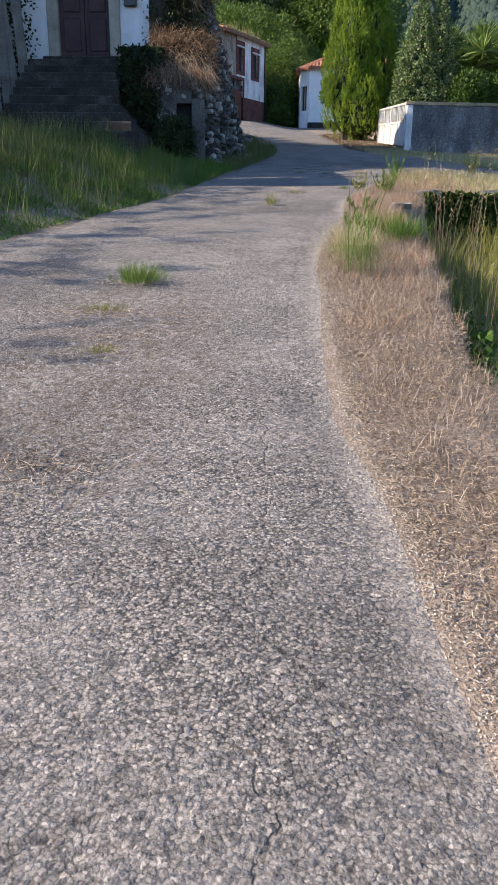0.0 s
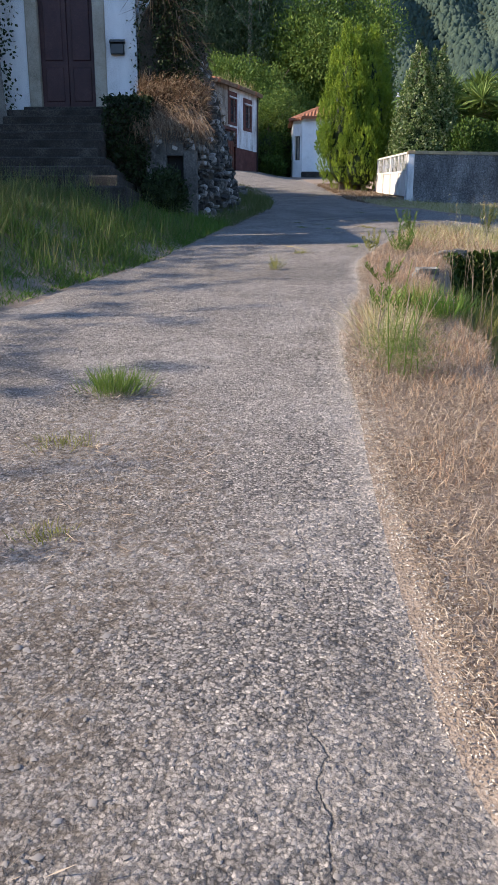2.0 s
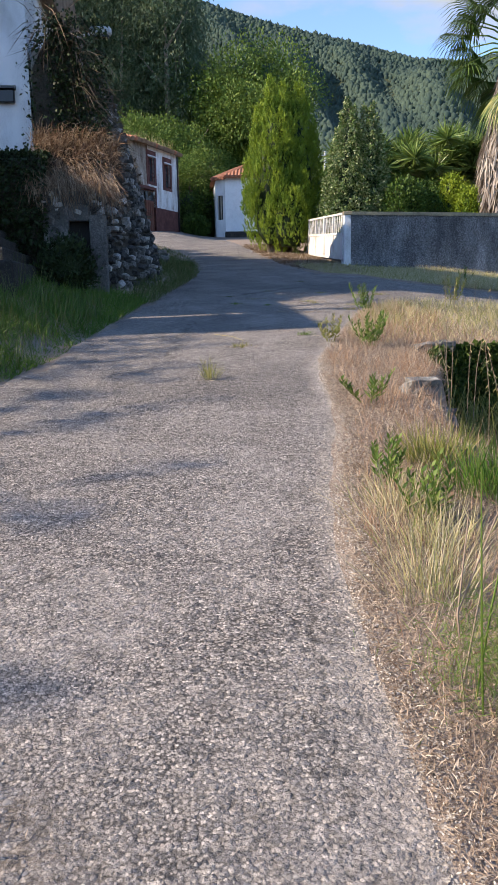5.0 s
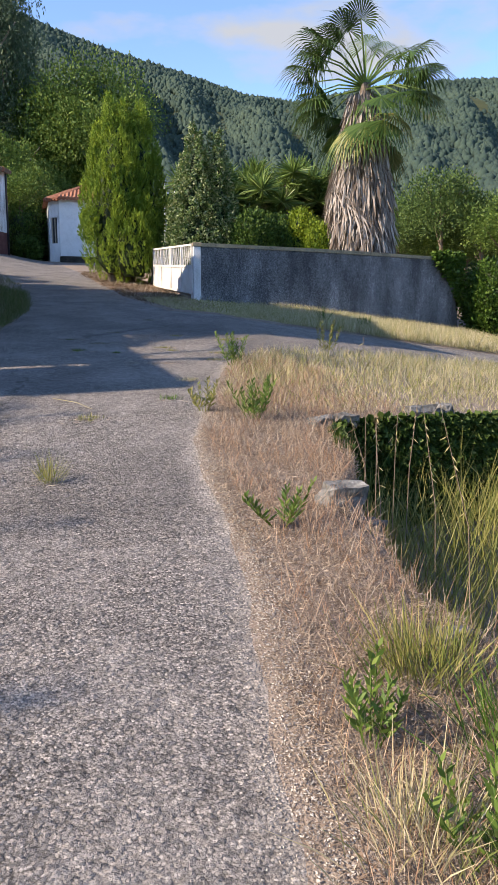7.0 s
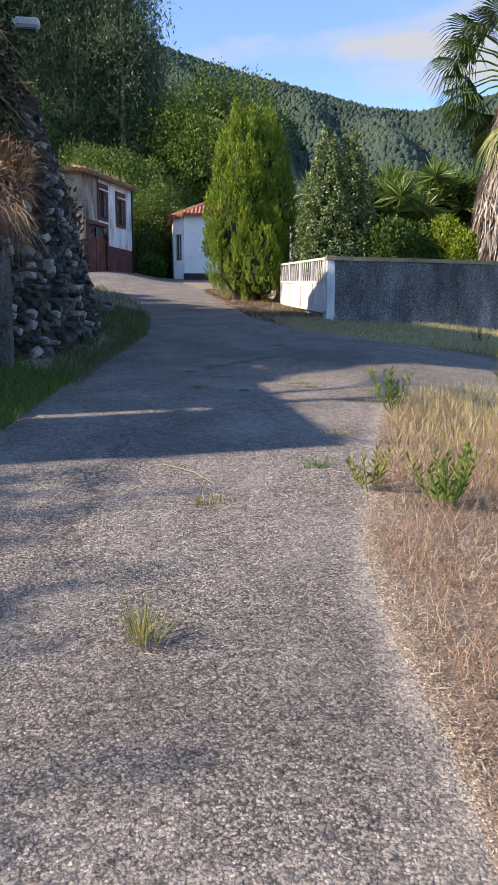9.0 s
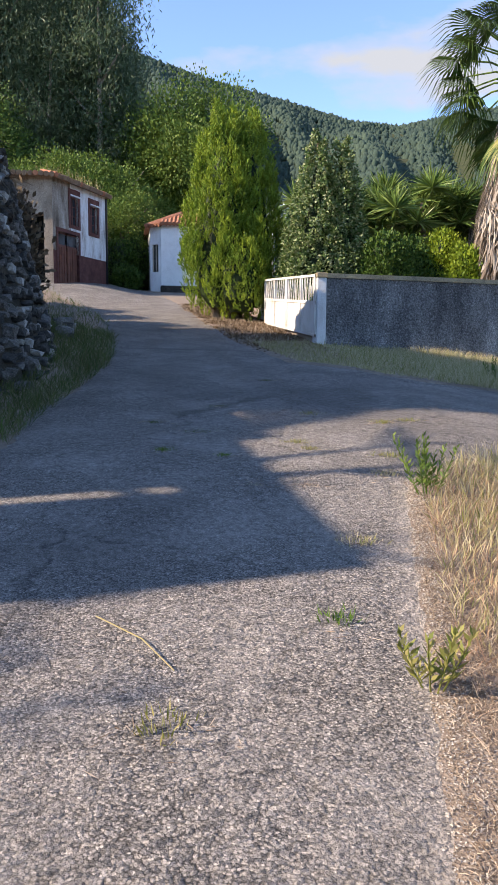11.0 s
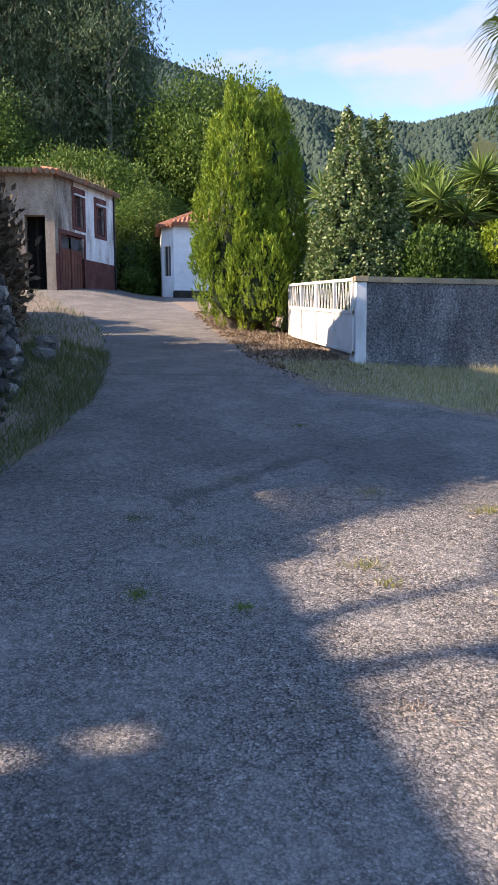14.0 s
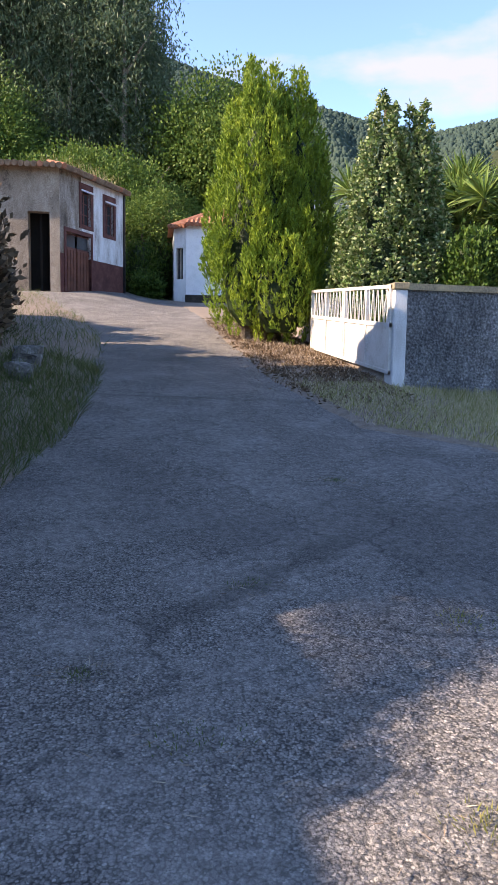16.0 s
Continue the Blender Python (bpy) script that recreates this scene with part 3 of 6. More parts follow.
road.data.attributes.new("edge", "FLOAT", "POINT").data.foreach_set("value", np.ascontiguousarray(re[None, :] - RX + 3.0 * (RY > 15.2), dtype=np.float32).ravel())


# ---- near house with the maroon door ----
def gz(x, y):
    return float(ground(x, y))


house = thing("near_house", "old whitewashed village house with maroon double door above stone steps", "house", (-4.6, 20, gz(-4.6, 18)))
FY = 18.0
bm = bmesh.new()
box(bm, -7.4, -4.78, FY, FY + 0.45, 2.0, 7.9)
box(bm, -3.18, -2.55, FY, FY + 0.45, 2.0, 7.9)
box(bm, -4.78, -3.18, FY, FY + 0.45, 7.3, 7.9)
box(bm, -4.78, -3.18, FY, FY + 0.45, 2.0, 4.62)
box(bm, -7.4, -7.0, FY + 0.45, FY + 7, 2.0, 7.9)
box(bm, -2.95, -2.55, FY + 0.45, FY + 7, 2.0, 7.9)
box(bm, -7.4, -2.55, FY + 7, FY + 7.4, 2.0, 7.9)
bmesh.ops.remove_doubles(bm, verts=list(bm.verts), dist=0.001)
part("wall", bm, M_WHITE, house)
bm = bmesh.new()
v = [bm.verts.new(p) for p in ((-7.7, FY - 0.25, 7.9), (-2.3, FY - 0.25, 7.9), (-2.3, FY + 3.7, 9.3), (-7.7, FY + 3.7, 9.3), (-2.3, FY + 7.6, 7.9), (-7.7, FY + 7.6, 7.9))]
bm.faces.new((v[0], v[1], v[2], v[3])); bm.faces.new((v[3], v[2], v[4], v[5])); bm.faces.new((v[0], v[3], v[5])); bm.faces.new((v[1], v[4], v[2])); bm.faces.new((v[0], v[5], v[4], v[1]))
part("roof", bm, M_OLDTILE, house, "weathered clay roof")
for x0, x1 in ((-4.78, -4.54), (-3.42, -3.18)):
    bm = bmesh.new(); box(bm, x0, x1, FY - 0.05, FY + 0.3, 4.72, 7.1); bevel_all(bm, 0.015)
    part("door_jamb", bm, M_JAMB, house, "pale weathered stone door jamb")
bm = bmesh.new(); box(bm, -4.85, -3.11, FY - 0.05, FY + 0.3, 7.1, 7.34); bevel_all(bm, 0.015)
part("lintel", bm, M_JAMB, house, "pale stone lintel")
bm = bmesh.new(); box(bm, -4.9, -3.06, FY - 0.12, FY + 0.3, 4.6, 4.72); bevel_all(bm, 0.015)
part("doorstep", bm, M_STEP, house, "dark mossy doorstep")
for x0, x1 in ((-4.54, -3.985), (-3.975, -3.42)):
    bm = bmesh.new(); box(bm, x0, x1, FY + 0.1, FY + 0.16, 4.72, 7.1); bevel_all(bm, 0.008)
    d = part("door_leaf", bm, M_MAROON, house, "closed maroon painted door leaf")
    for z0, z1 in ((4.85, 5.5), (5.62, 6.95)):
        bm = bmesh.new(); box(bm, x0 + 0.09, x1 - 0.09, FY + 0.075, FY + 0.105, z0, z1); bevel_all(bm, 0.014)
        part("panel", bm, M_MAROON, d)

box_m = thing("mailbox", "black metal mailbox with sloping lid on whitewashed wall", "mailbox", (-2.93, FY, 5.72))
bm = bmesh.new(); box(bm, -3.07, -2.8, FY - 0.11, FY, 5.7, 5.9); bevel_all(bm, 0.012)
part("body", bm, M_METAL, box_m)
bm = bmesh.new()
vs = box(bm, -3.09, -2.78, FY - 0.14, FY, 5.91, 6.0)
for q in vs:
    if q.co.y < FY - 0.1 and q.co.z > 5.95:
        q.co.z -= 0.06
bevel_all(bm, 0.006)
part("lid", bm, M_METAL, box_m)

steps = thing("stone_steps", "dark mossy stone steps climbing to the maroon door", "steps", (-4.1, 16.6, gz(-4.1, 16)))
for k in range(10):
    z1 = 4.58 - 0.185 * k
    y1 = FY - 0.35 - 0.3 * k
    bm = bmesh.new()
    w = 0.35 * (k > 5) * (k - 5) * 0.5
    vs = box(bm, -5.1 + 0.02 * (k % 3), -3.0 + w, y1 - 0.32, FY - 0.14, z1 - 0.4 if k < 9 else z1 - 0.8, z1)
    bevel_all(bm, 0.02)
    for q in bm.verts:
        q.co += Vector(noise.noise_vector(q.co * 2.1)) * 0.025
    part("step", bm, M_STEP, steps)

# plank screen beside the steps
screen = thing("plank_screen", "grey weathered plank screen beside the stone steps", "fence", (-5.5, 17.2, gz(-5.5, 17.2)))
for k, x in enumerate((-6.5, -6.27, -6.05, -5.82, -5.6, -5.36, -5.14)):
    bm = bmesh.new()
    lean = 0.04 * math.sin(k * 2.1)
    vs = box(bm, x - 0.1, x + 0.1, 17.25 + 0.03 * (k % 2), 17.3 + 0.03 * (k % 2), 2.6, 7.2 + 0.15 * math.sin(k * 3))
    for q in vs:
        q.co.x += lean * (q.co.z - 3) - 0.06 * (q.co.z - 4.0)
    bevel_all(bm, 0.008)
    part("plank", bm, M_WOOD, screen)

n_ = 5000
p_ = np.stack([rng.uniform(-7.2, -4.92, n_), rng.uniform(17.45, 17.9, n_), rng.uniform(3.0, 7.4, n_)], 1)
p_ = p_[rng.uniform(0, 1, n_) < 0.35 + 0.65 * smooth(-4.9, -5.6, p_[:, 0])]
_d = unit(np.array([0, -0.6, 0.1]) + rng.normal(0, 0.7, p_.shape))
link_mesh("creeper", quads_mesh("creeper", blades(p_, _d, 0.09, 0.06)), L_IVYANDSHADE, screen, "dark creeper behind the planks")

# ---- stone retaining wall and overgrown ruin ----
WALL_PATH = [(-2.25, 16.75), (-1.75, 16.72), (-1.28, 16.9), (-1.08, 17.4), (-0.82, 18.2), (-0.52, 19.2), (-0.38, 20.3), (-0.38, 21.8), (-0.55, 23.2), (-0.8, 24.4), (-1.2, 25.3), (-1.9, 25.8)]


def path_at(s):
    """Point and outward normal on the wall's line at s metres."""
    for (ax, ay), (bx, by) in zip(WALL_PATH, WALL_PATH[1:]):
        L = math.hypot(bx - ax, by - ay)
        if s <= L:
            t = s / L
            return ax + (bx - ax) * t, ay + (by - ay) * t, (by - ay) / L, -(bx - ax) / L
        s -= L
    return WALL_PATH[-1][0], WALL_PATH[-1][1], 0.0, 1.0


PLEN = sum(math.hypot(b[0] - a[0], b[1] - a[1]) for a, b in zip(WALL_PATH, WALL_PATH[1:]))


def wall_top(s):
    return 4.1 + 1.3 * smooth(1.1, 1.9, s) + 1.15 * smooth(1.9, 2.5, s) + 0.12 * math.sin(s * 3) - 0.3 * smooth(4, 7, s) - 2.2 * smooth(6.6, 10.2, s)


BATTER = 0.24
ret = tagged(new("retaining_wall"), "battered dry-stone retaining wall of grey schist and pale quartz", "wall", kind="structure")
ret.location = (-1.2, 18, gz(-0.8, 18) - 0.2)
bm = bmesh.new()
NS, NZ = 70, 10
rows = []
for i in range(NS + 1):
    s = PLEN * i / NS
    x, y, nx, ny = path_at(s)
    z0 = gz(x + 0.3, y) - 0.4
    z1 = float(wall_top(s))
    col = []
    for j in range(NZ + 1):
        z = z0 + (z1 - z0) * j / NZ
        back = 0.13 + BATTER * (z - z0) + 0.05 * noise.noise((x * 3, y * 3, z * 3))
        col.append(bm.verts.new((x - nx * back, y - ny * back, z)))
    col.append(bm.verts.new((x - nx * 1.2, y - ny * 1.2, z1 + 0.1)))
    rows.append(col)
for a, b in zip(rows, rows[1:]):
    for j in range(NZ + 1):
        bm.faces.new((a[j], b[j], b[j + 1], a[j + 1]))
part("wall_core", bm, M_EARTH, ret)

# plastered front beside the steps, its small niche backed in painted shade
for nm, (x0, x1, z0, z1), mt in (("plaster_panel", (-2.24, -1.84, 2.1, 4.12), M_GREYPLASTER), ("plaster_panel", (-1.84, -1.52, 3.62, 4.08), M_GREYPLASTER), ("plaster_panel", (-1.84, -1.52, 2.1, 3.08), M_GREYPLASTER), ("slab", (-1.52, -1.26, 2.1, 3.72), M_JAMB)):
    bm = bmesh.new(); box(bm, x0, x1, 16.66, 16.84, z0, z1)
    bevel_all(bm, 0.012)
    for q in bm.verts:
        q.co.y += 0.04 * noise.noise(q.co * 3)
    part(nm, bm, M_DARKPLASTER, ret)
bm = bmesh.new(); box(bm, -1.84, -1.52, 16.8, 16.86, 3.08, 3.62)
part("niche_back", bm, M_DARK, ret, "niche back coloured near black for its shade")

# upper ruin, an overgrown stub of walling
ruin = thing("overgrown_ruin", "dark crumbling stone ruin overgrown with ivy and dry stems", "ruin", (-1.9, 20, 4.4))
bm = bmesh.new()
NR, NT = 40, 12
prof = []
for i in range(NR + 1):
    y = 18.0 + 7.6 * i / NR
    top = 6.9 - 0.15 * (y - 18) - 1.5 * smooth(23, 25.7, y) + 0.25 * math.sin(y * 2.3)
    ring = []
    for j in range(NT + 1):
        t = j / NT
        ang = math.pi * t
        xx = -2.1 + 0.55 * math.cos(ang) * (0.95 if t < 0.5 else 0.7)
        zz = 3.6 + (top - 3.6) * (math.sin(ang) ** 0.55)
        ring.append(bm.verts.new(Vector((xx, y, zz)) + Vector(noise.noise_vector((xx * 1.6, y * 1.6, zz * 1.6))) * 0.22))
    prof.append(ring)
for a, b in zip(prof, prof[1:]):
    for j in range(NT):
        bm.faces.new((a[j], a[j + 1], b[j + 1], b[j]))
bm.faces.new(prof[0]); bm.faces.new(list(reversed(prof[-1])))
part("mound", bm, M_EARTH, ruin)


def leaf_skin(name, pts, nrm, material, parent, size, aspect=0.75, up=0.0, label=""):
    d = unit(nrm * 0.6 + rng.normal(0, 0.7, pts.shape) + np.array([0, 0, up]))
    L = size * rng.uniform(0.6, 1.3, len(pts))
    return link_mesh(name, quads_mesh(name, blades(pts, d, L, L * aspect, droop=0.15)), material, parent, label)


def sample_mound(n, ylo=17.6, yhi=25.6, tlo=0.0, thi=1.0):
    y = rng.uniform(ylo, yhi, n); t = rng.uniform(tlo, thi, n)
    top = 6.9 - 0.15 * (y - 18) - 1.5 * smooth(23, 25.7, y) + 0.25 * np.sin(y * 2.3)
    a = np.pi * t
    x = -2.1 + 0.55 * np.cos(a) * np.where(t < 0.5, 0.95, 0.7)
    z = 3.6 + (top - 3.6) * np.sin(a) ** 0.55
    p = np.stack([x, y, z], 1) + rng.normal(0, 0.1, (n, 3))
    nr = np.stack([np.cos(a), np.full(n, -0.1), np.sin(a)], 1)
    return p, nr


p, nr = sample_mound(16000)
leaf_skin("ivy", p, nr, L_IVYANDSHADE, ruin, 0.06, label="dark ivy leaves")
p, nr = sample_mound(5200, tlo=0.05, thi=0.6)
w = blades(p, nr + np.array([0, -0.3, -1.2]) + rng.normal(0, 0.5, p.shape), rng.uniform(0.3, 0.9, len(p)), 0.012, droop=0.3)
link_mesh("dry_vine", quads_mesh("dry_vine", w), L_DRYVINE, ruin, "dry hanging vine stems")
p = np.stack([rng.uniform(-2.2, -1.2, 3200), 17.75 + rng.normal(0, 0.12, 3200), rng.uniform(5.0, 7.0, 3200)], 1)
leaf_skin("ivy", p, np.tile([0, -1.0, 0], (3200, 1)), L_IVYANDSHADE, ruin, 0.06)
bm = bmesh.new(); box(bm, -2.52, -1.7, FY + 0.02, FY + 0.4, 4.3, 6.55)
bmesh.ops.subdivide_edges(bm, edges=list(bm.edges), cuts=4, use_grid_fill=True)
for q in bm.verts:
    q.co += Vector(noise.noise_vector(q.co * 2.0)) * 0.08
part("broken_wall", bm, M_GREYPLASTER, ruin, "crumbling grey plaster stub")


# ---- leafy shapes ----
def crown_points(n, prof_z, prof_r, centre, lump=0.15, seed=0.0, depth=0.25):
    """Points near the surface of a body of revolution with uneven outline, and their outward directions."""
    zs = np.linspace(prof_z[0], prof_z[-1], 200)
    rs = np.interp(zs, prof_z, prof_r)
    cdf = np.cumsum(rs + 0.02); cdf /= cdf[-1]
    z = np.interp(rng.uniform(0, 1, n), cdf, zs)
    a = rng.uniform(0, 2 * np.pi, n)
    r = np.interp(z, prof_z, prof_r)
    f = 1 + lump * (np.sin(3 * a + 1.3 * z + seed) * 0.5 + np.sin(5 * a - 2.1 * z + seed * 2) * 0.35 + np.sin(9 * a + 3.7 * z + seed) * 0.3)
    r = r * f * (1 - depth * rng.uniform(0, 1, n) ** 2)
    p = np.stack([centre[0] + r * np.cos(a), centre[1] + r * np.sin(a), centre[2] + z], 1)
    nr = np.stack([np.cos(a), np.sin(a), np.zeros(n)], 1)
    return p, nr


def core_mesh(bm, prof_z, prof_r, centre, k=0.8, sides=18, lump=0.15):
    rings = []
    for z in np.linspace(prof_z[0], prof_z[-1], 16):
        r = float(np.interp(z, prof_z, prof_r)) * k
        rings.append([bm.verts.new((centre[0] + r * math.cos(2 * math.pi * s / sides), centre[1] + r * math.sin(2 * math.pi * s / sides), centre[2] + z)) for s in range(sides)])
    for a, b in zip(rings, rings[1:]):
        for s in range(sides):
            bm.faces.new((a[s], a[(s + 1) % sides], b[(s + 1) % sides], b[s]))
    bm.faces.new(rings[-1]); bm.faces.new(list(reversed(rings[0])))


def sprays(p, nr, k, length, width, up, spread):
    """Flame-shaped sprays of k blades at each point."""
    n = len(p)
    d = unit(nr * (1 - up) + np.array([0, 0, up]) + rng.normal(0, 0.12, p.shape))
    L = length * rng.uniform(0.6, 1.35, n)
    c = np.repeat(p, k, 0); dd = np.repeat(d, k, 0); LL = np.repeat(L, k)
    t = rng.uniform(0, 0.75, n * k)
    side = rng.normal(0, 1, (n * k, 3))
    c2 = c + dd * (LL * t)[:, None] + side * (spread * LL * (1 - t) * 0.5)[:, None] * 0.3
    return blades(c2, dd + side * spread, LL * rng.uniform(0.25, 0.45, n * k), LL * width)


def plumes(n, prof_z, prof_r, centre, length, radius, per):
    """Upright flame-shaped plumes standing on a body of revolution: points on their skins and outward directions."""
    zs = np.linspace(prof_z[0], prof_z[-1] * 0.93, 200)
    cdf = np.cumsum(np.interp(zs, prof_z, prof_r) + 0.06); cdf /= cdf[-1]
    P, N = [], []
    for k in range(n):
        z = float(np.interp((k + 0.5) / n, cdf, zs)); a = k * 2.399963 + rng.normal(0, 0.25)
        r = float(np.interp(z, prof_z, prof_r))
        out = np.array([math.cos(a), math.sin(a), 0.0])
        L = length * rng.uniform(0.7, 1.25) * (0.55 + 0.45 * min(1.0, r / 0.6)); R = radius * rng.uniform(0.75, 1.25) * (0.25 + 0.75 * min(1.0, r / 0.6))
        f = rng.uniform(0, 1, per); b = rng.uniform(0, 2 * np.pi, per)
        rr = R * np.interp(f, [0, 0.3, 0.7, 1], [0.7, 1.0, 0.65, 0.05]) * rng.uniform(0.75, 1.05, per)
        side = np.stack([np.cos(b), np.sin(b), np.zeros(per)], 1)
        foot = np.array(centre) + out * max(0.0, r - R * 0.6) + np.array([0, 0, z - 0.35 * L])
        P.append(foot + side * rr[:, None] + np.outer(f * L, [0, 0, 1.0]) + np.outer(f, out) * 0.1)
        N.append(side)
    return np.concatenate(P), np.concatenate(N)


def cypress():
    base = (3.27, 30.5, gz(3.27, 30.5))
    t = thing("cypress_tree", "broad bright green cypress with twin pointed tops beside the lane", "tree", base)
    bm = bmesh.new()
    for dx, dy in ((0, 0), (0.25, 0.1), (-0.2, 0.15)):
        tube(bm, [(base[0] + dx, base[1] + dy, base[2] - 0.2), (base[0] + dx * 1.3, base[1] + dy, base[2] + 0.6), (base[0] + dx * 1.6, base[1] + dy, base[2] + 3)], [0.2, 0.15, 0.1], 9)
    part("trunk", bm, M_BARK, t, "gnarled grey trunk")
    bodies = [((base[0] - 0.1, base[1], base[2] + 0.3), [0, 0.4, 1.2, 2.0, 2.8, 3.55, 4.35, 4.95, 5.3], [0.5, 0.9, 1.04, 1.0, 0.85, 0.64, 0.38, 0.18, 0.02], 70),
              ((base[0] + 0.62, base[1] + 0.1, base[2] + 0.5), [0, 0.85, 1.9, 2.75, 3.55, 4.2, 4.7, 5.0], [0.4, 0.74, 0.8, 0.66, 0.46, 0.28, 0.13, 0.02], 46),
              ((base[0] + 0.3, base[1] - 0.6, base[2] + 0.15), [0, 0.4, 1.1, 1.7, 2.05], [0.4, 0.72, 0.76, 0.48, 0.1], 22)]
    V = []
    bmc = bmesh.new()
    for c, pz, pr, n in bodies:
        p, nr = plumes(n, pz, pr, c, 1.15, 0.27, 120)
        V.append(sprays(p, nr, 15, 0.19, 0.1, 0.72, 0.28))
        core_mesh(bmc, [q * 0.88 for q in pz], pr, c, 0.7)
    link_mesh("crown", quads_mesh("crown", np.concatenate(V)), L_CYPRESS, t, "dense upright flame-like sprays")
    # near-black solid puts the shade between the plumes into colour
    part("inner_foliage", bmc, L_IVYANDSHADE, t)


def variegated():
    base = (5.6, 28.9, gz(5.6, 28.9))
    t = thing("evergreen_tree", "cone-shaped evergreen with two tops and pale-edged leaves behind gate", "tree", base)
    bm = bmesh.new()
    tube(bm, [(base[0], base[1], base[2] - 0.2), (base[0] - 0.2, base[1], base[2] + 2), (base[0] - 0.25, base[1], base[2] + 4.3)], [0.13, 0.09, 0.03], 8)
    tube(bm, [(base[0], base[1], base[2] + 0.6), (base[0] + 0.4, base[1], base[2] + 2.4), (base[0] + 0.34, base[1], base[2] + 4.1)], [0.1, 0.07, 0.03], 8)
    part("trunk", bm, M_BARK, t)
    zt = 8.85 - base[2]
    bodies = [((base[0] - 0.26, base[1], base[2]), [0.1, 0.9, 1.8, 2.8, 3.6, 4.2, zt], [0.8, 0.9, 0.78, 0.52, 0.29, 0.14, 0.0], 110),
              ((base[0] + 0.36, base[1], base[2]), [0.1, 0.9, 1.8, 2.8, 3.6, 4.1, zt - 0.12], [0.7, 0.8, 0.66, 0.44, 0.25, 0.12, 0.0], 90)]
    V = []
    bmc = bmesh.new()
    for c, pz, pr, n in bodies:
        p, nr = plumes(n, pz, pr, c, 0.55, 0.17, 170)
        V.append(blades(p + rng.normal(0, 0.025, p.shape), nr * 0.7 + rng.normal(0, 0.6, p.shape) + np.array([0, 0, 0.3]), 0.085 * rng.uniform(0.6, 1.3, len(p)), 0.055))
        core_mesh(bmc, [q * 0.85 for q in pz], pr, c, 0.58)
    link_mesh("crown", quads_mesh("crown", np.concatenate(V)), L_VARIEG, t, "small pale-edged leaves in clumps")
    # same dark solid, standing for the shaded depth of the crown
    part("inner_foliage", bmc, L_IVYANDSHADE, t)


def fan_leaf(n, centre, axis, size, cup, rand):
    """Fan palm blade: narrow segments from the stalk's end."""
    axis = unit(np.array(axis, float))
    s = unit(np.cross(axis, [0.02, 0.03, 1.0]))
    nrm = np.cross(s, axis)
    a = np.linspace(-2.0, 2.0, n)
    d = np.outer(np.cos(a), axis) + np.outer(np.sin(a), s)
    d = d - nrm * (cup * (a ** 2)[:, None] * 0.18)
    L = size * (1 - 0.1 * np.abs(a)) * (1 + rand.uniform(-0.08, 0.08, n))
    c = np.tile(np.array(centre), (n, 1))
    w = unit(np.cross(d, nrm))
    inner = blades(c, d, L * 0.72, size * 0.062, w, 0.8, 0.08)
    tipc = c + d * (L * 0.6)[:, None]; tipc[:, 2] -= L * 0.06
    outer = blades(tipc, d + np.array([0, 0, -0.55]) + rand.normal(0, 0.1, d.shape), L * 0.5, size * 0.035, w, 0.3, 0.3)
    return np.concatenate([inner, outer])


